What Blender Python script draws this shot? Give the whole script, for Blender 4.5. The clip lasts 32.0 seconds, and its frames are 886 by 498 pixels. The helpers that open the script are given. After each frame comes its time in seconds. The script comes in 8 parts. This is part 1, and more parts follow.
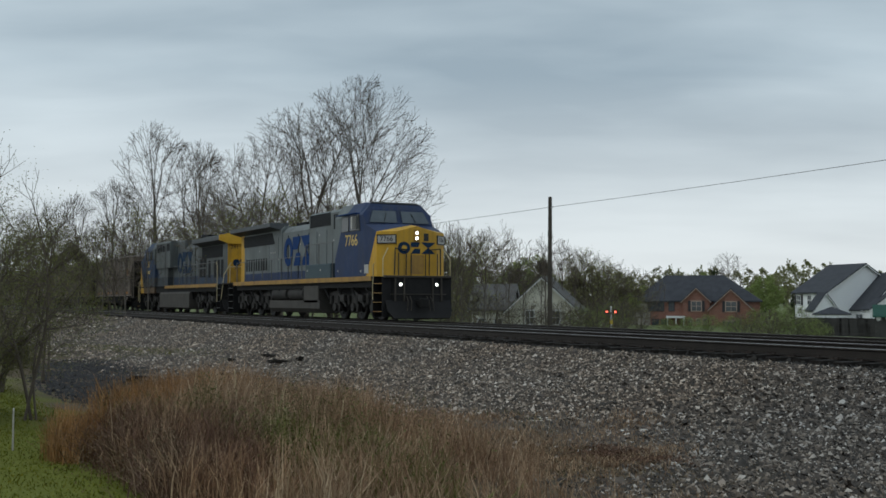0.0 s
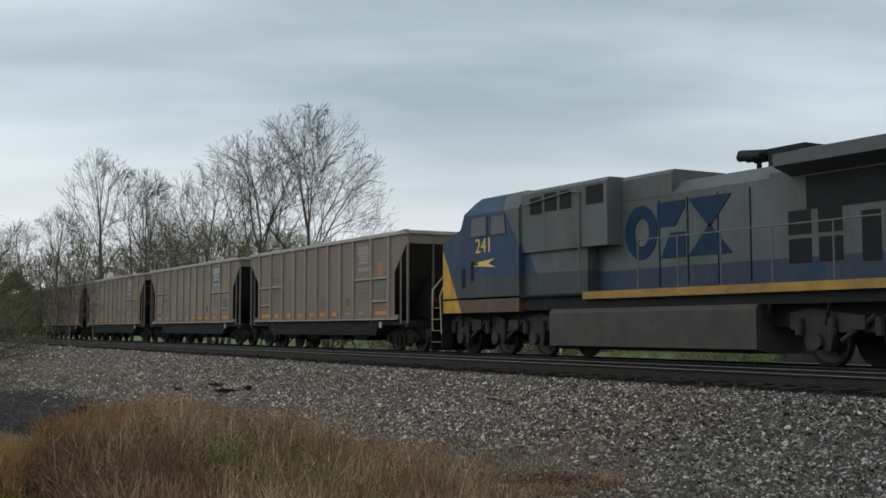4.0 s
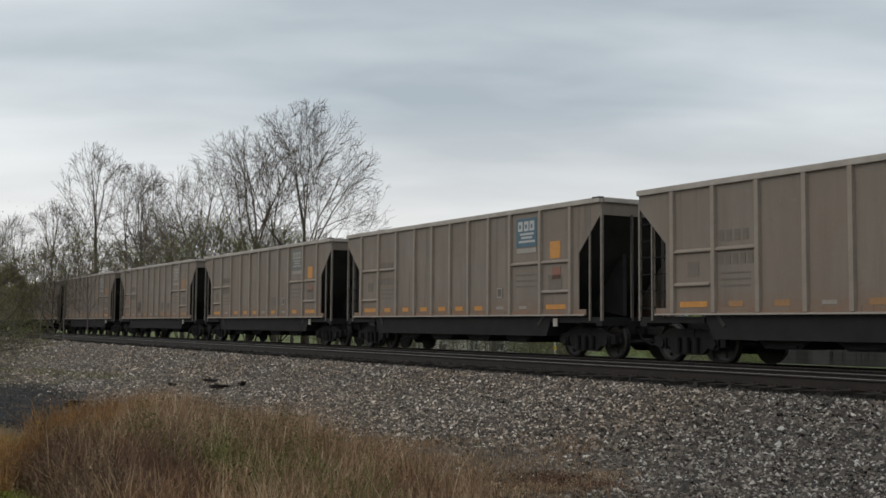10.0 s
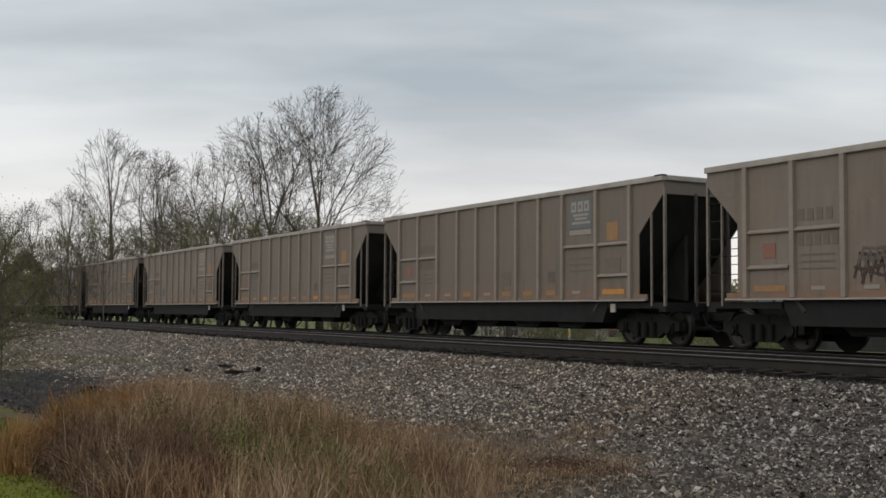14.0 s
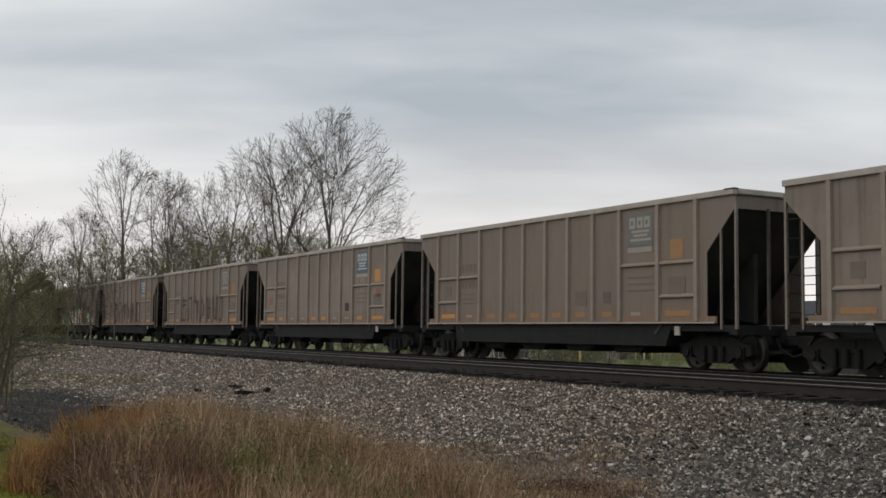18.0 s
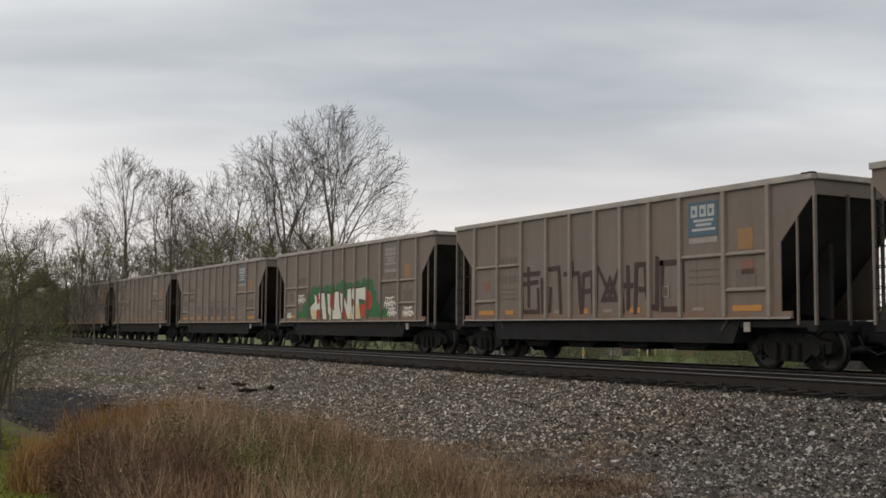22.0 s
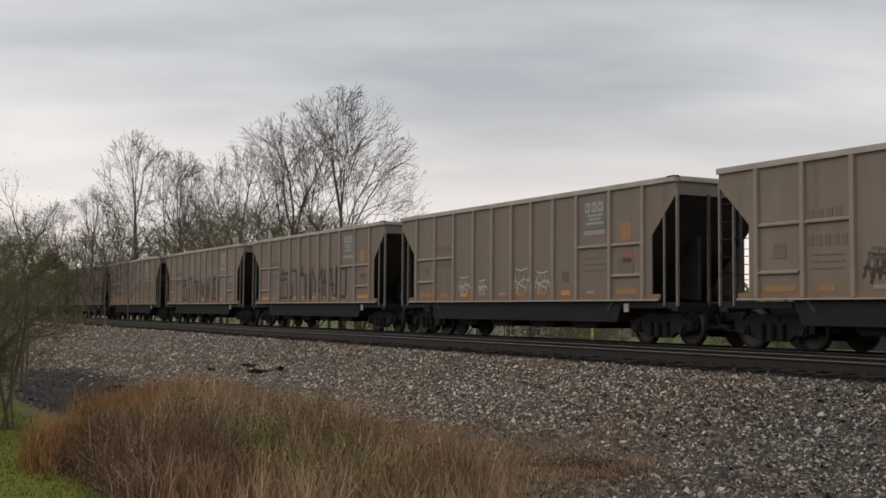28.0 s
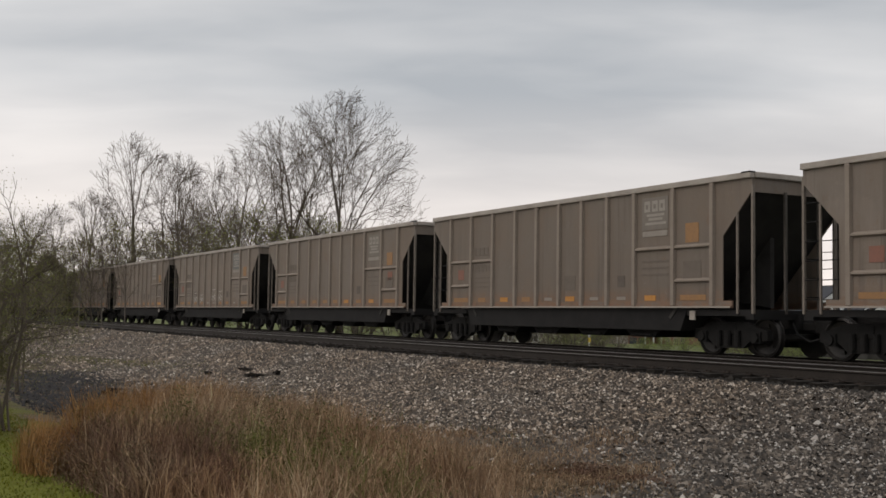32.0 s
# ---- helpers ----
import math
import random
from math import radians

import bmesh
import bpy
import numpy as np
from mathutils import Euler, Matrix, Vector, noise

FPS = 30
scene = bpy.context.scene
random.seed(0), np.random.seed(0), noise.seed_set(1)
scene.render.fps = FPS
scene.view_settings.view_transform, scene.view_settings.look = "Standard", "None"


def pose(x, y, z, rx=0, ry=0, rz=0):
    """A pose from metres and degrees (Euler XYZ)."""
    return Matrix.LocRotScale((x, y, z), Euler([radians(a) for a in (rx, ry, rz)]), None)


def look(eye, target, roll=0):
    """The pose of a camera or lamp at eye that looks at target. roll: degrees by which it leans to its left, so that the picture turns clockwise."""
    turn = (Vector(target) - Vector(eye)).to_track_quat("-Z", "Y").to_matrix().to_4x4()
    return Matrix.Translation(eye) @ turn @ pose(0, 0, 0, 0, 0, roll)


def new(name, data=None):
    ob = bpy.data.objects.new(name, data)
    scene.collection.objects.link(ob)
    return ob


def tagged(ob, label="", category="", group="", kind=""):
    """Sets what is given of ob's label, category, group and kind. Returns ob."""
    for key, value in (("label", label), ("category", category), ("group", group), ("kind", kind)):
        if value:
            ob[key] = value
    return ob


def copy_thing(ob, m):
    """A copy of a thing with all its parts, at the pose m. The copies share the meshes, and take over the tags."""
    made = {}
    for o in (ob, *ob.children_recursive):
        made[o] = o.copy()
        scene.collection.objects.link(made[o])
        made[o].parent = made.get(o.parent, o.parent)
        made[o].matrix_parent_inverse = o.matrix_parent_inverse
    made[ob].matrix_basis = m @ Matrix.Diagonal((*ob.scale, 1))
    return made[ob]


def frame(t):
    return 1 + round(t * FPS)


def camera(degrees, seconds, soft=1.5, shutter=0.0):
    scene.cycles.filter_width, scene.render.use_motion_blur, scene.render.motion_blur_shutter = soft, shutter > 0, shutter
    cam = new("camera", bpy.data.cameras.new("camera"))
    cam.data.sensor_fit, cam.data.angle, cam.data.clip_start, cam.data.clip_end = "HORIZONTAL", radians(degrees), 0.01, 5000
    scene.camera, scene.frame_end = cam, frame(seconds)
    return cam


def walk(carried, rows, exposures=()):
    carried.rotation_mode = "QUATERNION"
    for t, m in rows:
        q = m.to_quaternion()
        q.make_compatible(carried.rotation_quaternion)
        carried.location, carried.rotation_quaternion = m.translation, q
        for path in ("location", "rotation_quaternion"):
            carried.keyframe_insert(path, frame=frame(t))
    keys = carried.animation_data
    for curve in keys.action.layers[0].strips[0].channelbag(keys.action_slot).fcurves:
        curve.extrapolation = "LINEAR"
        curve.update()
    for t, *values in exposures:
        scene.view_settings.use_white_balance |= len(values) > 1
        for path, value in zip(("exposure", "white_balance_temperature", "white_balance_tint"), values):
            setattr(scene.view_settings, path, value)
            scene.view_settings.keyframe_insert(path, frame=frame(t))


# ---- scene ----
# ---------------- camera ----------------
EYE = 0.998          # height of the eye
TRACK_Y = 19.147     # centre line of the train's track, which runs along x
TRACK_Z = 0.17       # its rail top
NEAR_Y, NEAR_Z = 14.9, 0.232   # the empty track on the camera's side
cam = camera(43.6, 32.0, soft=1.6)
HEADINGS = [(0, 62.32, 2.64, -0.06), (0.5, 61.41, 2.99, -0.05), (1, 60.69, 3.25, 0.02), (1.5, 60.23, 3.34, 0.02), (2, 60.07, 3.52, 0.22), (2.5, 60.02, 3.86, 0.14), (3, 60.02, 4.08, 0.21), (3.5, 59.90, 4.18, 0.18), (4, 59.71, 4.07, 0.14), (4.5, 59.64, 4.02, 0.14), (6.5, 59.61, 3.87, 0.03), (7, 59.48, 3.92, -0.01), (7.5, 59.47, 3.82, 0.01), (8, 59.61, 3.80, -0.02), (8.5, 59.58, 3.71, -0.15), (9, 59.55, 3.85, -0.19), (9.5, 59.48, 3.99, -0.45), (10, 59.48, 3.96, -0.42), (10.5, 59.62, 3.81, -0.37), (11, 60.08, 3.69, -0.44), (11.5, 60.18, 3.60, -0.41), (12, 60.11, 3.52, -0.61), (12.5, 59.89, 3.44, -0.56), (13, 59.84, 3.33, -0.39), (13.5, 59.94, 3.36, -0.28), (14, 60.21, 3.22, -0.36), (14.5, 60.19, 3.37, -0.46), (16.5, 61.03, 4.02, -0.82), (17, 60.99, 4.15, -0.64), (17.5, 60.90, 4.24, -0.55), (18, 60.77, 4.32, -0.67), (18.5, 60.65, 4.33, -0.71), (19, 60.80, 4.29, -0.44), (19.5, 61.03, 4.19, -0.43), (20, 61.05, 4.07, -0.46), (20.5, 61.06, 4.18, -0.64), (21, 60.87, 4.29, -0.56), (21.5, 60.79, 4.24, -0.55), (22, 60.91, 4.17, -0.41), (22.5, 61.06, 3.94, -0.55), (23, 61.12, 3.71, -0.49), (23.5, 61.12, 3.53, -0.52), (24, 61.07, 3.42, -0.45), (24.5, 61.17, 3.23, -0.26), (25, 61.29, 3.13, -0.32), (25.5, 61.32, 2.94, -0.66), (27.5, 61.40, 3.22, -0.35), (28, 61.37, 3.19, -0.40), (28.5, 61.31, 3.22, -0.54), (29, 61.31, 3.28, -0.80), (29.5, 61.34, 3.27, -0.53), (30, 61.46, 3.40, -0.57), (30.5, 61.44, 3.53, -0.53), (31, 61.32, 3.51, -0.63), (31.5, 61.26, 3.49, -0.75), (32, 61.26, 3.47, -0.85)]
EXPOSURES = [(0, -0.05, 6080, 4), (1, -0.08, 6110, 5), (2, 0.04, 6150, 5), (4, 0.15, 6230, 6), (9, 0.2, 6580, 9), (19, 0.2, 6870, 13), (32, 0.2, 7170, 16)]
walk(cam, [(t, pose(0, 0, EYE, 0, 0, a) @ pose(0, 0, 0, 90 + b, 0, 0) @ pose(0, 0, 0, 0, 0, -c)) for t, a, b, c in HEADINGS], EXPOSURES)


def train_place(t):
    """How far along x the front corner of the first hopper car has come at t seconds."""
    return 0.00517 * t * t + 12.468 * t - 82.505


# ---------------- world and sun ----------------
world = bpy.data.worlds.new("overcast")
scene.world = world
world.use_nodes = True
wt = world.node_tree
wt.nodes.clear()


def wn(kind, **kw):
    n = wt.nodes.new(kind)
    for k, v in kw.items():
        n.inputs[k].default_value = v
    return n


def wmath(op, a, b=None, c=None):
    n = wt.nodes.new("ShaderNodeMath")
    n.operation = op
    for i, v in enumerate((a, b, c)):
        if v is None:
            continue
        if isinstance(v, (int, float)):
            n.inputs[i].default_value = v
        else:
            wt.links.new(v, n.inputs[i])
    return n.outputs[0]


SUN_EL, SUN_AZ = 38, 200
sky = wt.nodes.new("ShaderNodeTexSky")
sky.sky_type, sky.sun_disc = "NISHITA", False
sky.sun_elevation, sky.sun_rotation = radians(SUN_EL), radians(SUN_AZ)
tc = wt.nodes.new("ShaderNodeTexCoord")
sep = wt.nodes.new("ShaderNodeSeparateXYZ")
wt.links.new(tc.outputs["Generated"], sep.inputs[0])
den = wmath("ADD", wmath("MAXIMUM", sep.outputs[2], 0.0), 0.16)
comb = wt.nodes.new("ShaderNodeCombineXYZ")
wt.links.new(wmath("DIVIDE", sep.outputs[0], den), comb.inputs[0])
wt.links.new(wmath("DIVIDE", sep.outputs[1], den), comb.inputs[1])
# long soft banks of cloud, turned a little against the track
turn = wt.nodes.new("ShaderNodeMapping")
turn.inputs["Rotation"].default_value = (0, 0, radians(-62))
wt.links.new(comb.outputs[0], turn.inputs[0])
long = wt.nodes.new("ShaderNodeMapping")
long.inputs["Scale"].default_value = (0.42, 0.80, 1.0)
long.inputs["Location"].default_value = (4.6, 0.75, 0.0)
wt.links.new(turn.outputs[0], long.inputs[0])
big = wn("ShaderNodeTexNoise", Scale=1.15, Detail=4.0, Roughness=0.46, Distortion=0.25)
wt.links.new(long.outputs[0], big.inputs["Vector"])
small = wn("ShaderNodeTexNoise", Scale=4.2, Detail=5.0, Roughness=0.5, Distortion=0.4)
wt.links.new(long.outputs[0], small.inputs["Vector"])
both = wmath("ADD", wmath("MULTIPLY", big.outputs[0], 0.8), wmath("MULTIPLY", small.outputs[0], 0.2))
bank = wt.nodes.new("ShaderNodeValToRGB")
bank.color_ramp.elements[0].position, bank.color_ramp.elements[0].color = 0.36, (0.37, 0.43, 0.485, 1)
bank.color_ramp.elements[1].position, bank.color_ramp.elements[1].color = 0.62, (0.665, 0.72, 0.76, 1)
wt.links.new(both, bank.inputs[0])
# brighter and warmer towards the horizon
low = wt.nodes.new("ShaderNodeValToRGB")
for e, (p, v) in zip((low.color_ramp.elements[0], low.color_ramp.elements[1]), ((0.0, 1.0), (0.20, 0.0))):
    e.position, e.color = p, (v, v, v, 1)
wt.links.new(sep.outputs[2], low.inputs[0])
glow = wt.nodes.new("ShaderNodeMix")
glow.data_type = "RGBA"
wt.links.new(wmath("MULTIPLY", low.outputs[0], 0.85), glow.inputs["Factor"])
wt.links.new(bank.outputs[0], glow.inputs["A"])
glow.inputs["B"].default_value = (0.93, 0.90, 0.875, 1)
part_sky = wt.nodes.new("ShaderNodeMix")
part_sky.data_type = "RGBA"
part_sky.inputs["Factor"].default_value = 0.97
dim = wt.nodes.new("ShaderNodeMix")
dim.data_type, dim.blend_type = "RGBA", "MULTIPLY"
dim.inputs["Factor"].default_value = 1.0
dim.inputs["B"].default_value = (0.08, 0.08, 0.08, 1)
wt.links.new(sky.outputs[0], dim.inputs["A"])
wt.links.new(dim.outputs["Result"], part_sky.inputs["A"])
wt.links.new(glow.outputs["Result"], part_sky.inputs["B"])
bg = wt.nodes.new("ShaderNodeBackground")
bg.inputs["Strength"].default_value = 1.0
wt.links.new(part_sky.outputs["Result"], bg.inputs["Color"])
wout = wt.nodes.new("ShaderNodeOutputWorld")
wt.links.new(bg.outputs[0], wout.inputs[0])

sun = new("sun", bpy.data.lights.new("sun", "SUN"))
sun.data.energy, sun.data.angle, sun.data.color = 0.6, radians(40), (1.0, 0.96, 0.9)
a, e = radians(SUN_AZ), radians(SUN_EL)
sun.matrix_world = look((0, 0, 60), (-60 * math.sin(a) * math.cos(e), -60 * math.cos(a) * math.cos(e), 60 - 60 * math.sin(e)))


# ---------------- materials ----------------
class Nodes:
    """A short way to write a node material."""

    def __init__(self, name):
        self.m = bpy.data.materials.new(name)
        self.m.use_nodes = True
        self.t = self.m.node_tree
        self.b = self.t.nodes["Principled BSDF"]

    def put(self, v, sock):
        if isinstance(v, bpy.types.NodeSocket):
            self.t.links.new(v, sock)
        else:
            sock.default_value = v

    def coord(self, which="Object"):
        return self.t.nodes.new("ShaderNodeTexCoord").outputs[which]

    def mapped(self, vec, scale=(1, 1, 1), loc=(0, 0, 0)):
        n = self.t.nodes.new("ShaderNodeMapping")
        n.inputs["Scale"].default_value, n.inputs["Location"].default_value = scale, loc
        self.t.links.new(vec, n.inputs[0])
        return n.outputs[0]

    def noise(self, scale, detail=4.0, rough=0.55, vec=None, dist=0.0):
        n = self.t.nodes.new("ShaderNodeTexNoise")
        n.inputs["Scale"].default_value, n.inputs["Detail"].default_value = scale, detail
        n.inputs["Roughness"].default_value, n.inputs["Distortion"].default_value = rough, dist
        self.t.links.new(vec if vec is not None else self.coord(), n.inputs["Vector"])
        return n.outputs[0]

    def voronoi(self, scale, vec, out="Distance"):
        n = self.t.nodes.new("ShaderNodeTexVoronoi")
        n.inputs["Scale"].default_value = scale
        self.t.links.new(vec, n.inputs["Vector"])
        return n.outputs[out]

    def ramp(self, fac, *stops):
        n = self.t.nodes.new("ShaderNodeValToRGB")
        els = n.color_ramp.elements
        while len(els) < len(stops):
            els.new(0.5)
        for el, (p, c) in zip(els, stops):
            el.position, el.color = p, (*c, 1) if isinstance(c, tuple) else (c, c, c, 1)
        self.t.links.new(fac, n.inputs[0])
        return n.outputs[0]

    def math(self, op, a, b=0.0, clamp=False):
        n = self.t.nodes.new("ShaderNodeMath")
        n.operation, n.use_clamp = op, clamp
        self.put(a, n.inputs[0]), self.put(b, n.inputs[1])
        return n.outputs[0]

    def mix(self, fac, a, b, blend="MIX"):
        n = self.t.nodes.new("ShaderNodeMix")
        n.data_type, n.blend_type = "RGBA", blend
        self.put(fac, n.inputs["Factor"])
        self.put((*a, 1) if isinstance(a, tuple) else a, n.inputs["A"])
        self.put((*b, 1) if isinstance(b, tuple) else b, n.inputs["B"])
        return n.outputs["Result"]

    def xyz(self, vec):
        n = self.t.nodes.new("ShaderNodeSeparateXYZ")
        self.t.links.new(vec, n.inputs[0])
        return n.outputs

    def rand(self):
        return self.t.nodes.new("ShaderNodeObjectInfo").outputs["Random"]

    def island(self):
        return self.t.nodes.new("ShaderNodeNewGeometry").outputs["Random Per Island"]

    def bump(self, height, strength=0.3, distance=0.01):
        n = self.t.nodes.new("ShaderNodeBump")
        n.inputs["Strength"].default_value, n.inputs["Distance"].default_value = strength, distance
        self.t.links.new(height, n.inputs["Height"])
        self.t.links.new(n.outputs[0], self.b.inputs["Normal"])

    def done(self, color, rough=0.7, metal=0.0, spec=0.5):
        self.put((*color, 1) if isinstance(color, tuple) else color, self.b.inputs["Base Color"])
        self.put(rough, self.b.inputs["Roughness"])
        self.b.inputs["Metallic"].default_value = metal
        self.b.inputs["Specular IOR Level"].default_value = spec
        return self.m


def plain(name, ca, cb, scale=3.0, rough=0.7, metal=0.0, fine=40.0, bump=0.15, dist=0.004, spec=0.4):
    """A surface with a coarse stain and a fine grain between two colours."""
    k = Nodes(name)
    v = k.coord()
    n1, n2 = k.noise(scale, 5, 0.6, v, 0.3), k.noise(fine, 3, 0.6, v)
    c = k.mix(k.ramp(n1, (0.3, 0.0), (0.7, 1.0)), ca, cb)
    c = k.mix(0.35, c, k.mix(n2, tuple(x * 0.6 for x in ca), tuple(min(1, x * 1.35) for x in cb)))
    k.bump(n2, bump, dist)
    return k.done(c, rough, metal, spec)


def emitter(name, color, strength):
    k = Nodes(name)
    k.b.inputs["Emission Color"].default_value = (*color, 1)
    k.b.inputs["Emission Strength"].default_value = strength
    return k.done(color, 0.3)


# ---------------- mesh helpers ----------------
def box(bm, x0, x1, y0, y1, z0, z1):
    v = [bm.verts.new((x, y, z)) for x in (x0, x1) for y in (y0, y1) for z in (z0, z1)]
    for f in ((0, 1, 3, 2), (4, 6, 7, 5), (0, 4, 5, 1), (2, 3, 7, 6), (0, 2, 6, 4), (1, 5, 7, 3)):
        bm.faces.new([v[i] for i in f])
    return v


def prism(bm, pts, axis, a, b):
    """A polygon, given in the plane across axis, drawn out from a to b."""
    def at(p, s):
        return {"x": (s, p[0], p[1]), "y": (p[0], s, p[1]), "z": (p[0], p[1], s)}[axis]
    lo = [bm.verts.new(at(p, a)) for p in pts]
    hi = [bm.verts.new(at(p, b)) for p in pts]
    n = len(pts)
    fs = [bm.faces.new(lo), bm.faces.new(hi[::-1])]
    for i in range(n):
        fs.append(bm.faces.new((lo[i], hi[i], hi[(i + 1) % n], lo[(i + 1) % n])))
    bmesh.ops.recalc_face_normals(bm, faces=fs)
    return lo, hi


def rod(bm, p, q, r, seg=6, r2=None):
    p, q = Vector(p), Vector(q)
    d = q - p
    m = d.to_track_quat("Z", "Y").to_matrix()
    ring = []
    for o, rr in ((p, r), (q, r if r2 is None else r2)):
        ring.append([bm.verts.new(o + m @ Vector((rr * math.cos(2 * math.pi * i / seg), rr * math.sin(2 * math.pi * i / seg), 0))) for i in range(seg)])
    fs = [bm.faces.new(ring[0][::-1]), bm.faces.new(ring[1])]
    for i in range(seg):
        fs.append(bm.faces.new((ring[0][i], ring[0][(i + 1) % seg], ring[1][(i + 1) % seg], ring[1][i])))
    bmesh.ops.recalc_face_normals(bm, faces=fs)


def bent(bm, pts, r, seg=6):
    for p, q in zip(pts, pts[1:]):
        rod(bm, p, q, r, seg)


def lathe(bm, profile, axis_y0=0.0, seg=20):
    """A wheel-like body round the y axis from (y, radius) pairs."""
    rings = [[bm.verts.new((r * math.cos(2 * math.pi * i / seg), axis_y0 + y, r * math.sin(2 * math.pi * i / seg))) for i in range(seg)] for y, r in profile]
    fs = [bm.faces.new(rings[0]), bm.faces.new(rings[-1][::-1])]
    for a_, b_ in zip(rings, rings[1:]):
        for i in range(seg):
            fs.append(bm.faces.new((a_[i], b_[i], b_[(i + 1) % seg], a_[(i + 1) % seg])))
    bmesh.ops.recalc_face_normals(bm, faces=fs)


def soften(bm, width=0.01, seg=1):
    bmesh.ops.bevel(bm, geom=bm.edges[:], offset=width, segments=seg, affect="EDGES", profile=0.7, clamp_overlap=True)


def mesh_of(name, bm, material):
    me = bpy.data.meshes.new(name)
    bm.to_mesh(me)
    bm.free()
    if material is not None:
        me.materials.append(material)
    return me


def part(name, bm, material, parent, label="", m=None):
    """One mesh object under a thing or a part. bm may be a bmesh or a mesh that is shared."""
    me = mesh_of(name, bm, material) if isinstance(bm, bmesh.types.BMesh) else bm
    ob = new(name, me)
    ob.parent = parent
    if m is not None:
        ob.matrix_basis = m
    return tagged(ob, label=label)


def thing(name, label, category, group="", kind="", m=None):
    ob = new(name)
    ob.empty_display_size = 0.2
    if m is not None:
        ob.matrix_basis = m
    return tagged(ob, label, category, group, kind)


def raw(name, verts, faces, material):
    me = bpy.data.meshes.new(name)
    me.from_pydata(verts, [], faces)
    me.materials.append(material)
    return me


def B():
    return bmesh.new()
# ---------------- ground ----------------
def smooth(a_, b_, x):
    t = min(1.0, max(0.0, (x - a_) / (b_ - a_)))
    return t * t * (3 - 2 * t)


def lerp_table(x, table):
    for (x0, v0), (x1, v1) in zip(table, table[1:]):
        if x <= x1:
            return v0 + (v1 - v0) * max(0.0, (x - x0)) / (x1 - x0)
    return table[-1][1]


# height across the track: distance from its centre line, towards the camera positive
CROSS = [(-400, -4.6), (-150, -3.5), (-80, -2.7), (-40, -2.2), (-16, -1.75), (-11, -1.2), (-8.6, -0.6), (-5.0, -0.42), (-3.0, -0.2), (-2.2, -0.14), (2.0, -0.14), (3.0, -0.10), (5.55, -0.02), (5.9, -0.06), (6.3, -0.16), (7.5, -0.5), (9.5, -0.84),
         (12.5, -1.0), (15.5, -0.86), (19.2, -0.62), (24, -0.6), (60, -0.8), (400, -1.5)]


def ground_z(x, y):
    u = TRACK_Y - y
    z = lerp_table(u, CROSS)
    if 6.2 < u < 40:
        z += 0.05 * noise.noise((x * 0.35, y * 0.35, 0)) + 0.02 * noise.noise((x * 1.3, y * 1.3, 5))
        # the ditch deepens and the bank of dry grass rises between the lawn and the ballast
        z += 0.22 * math.exp(-((x + 13.0) / 4.5) ** 2 - ((y - 4.6) / 2.0) ** 2)
        z += 0.22 * math.exp(-((x + 16.3) / 3.2) ** 2 - ((y - 4.9) / 1.4) ** 2)
        z -= 0.25 * math.exp(-((x + 24.0) / 6.0) ** 2 - ((y - 5.5) / 2.2) ** 2)
    elif u < -9:
        z += 0.25 * noise.noise((x * 0.06, y * 0.06, 2))
    return z


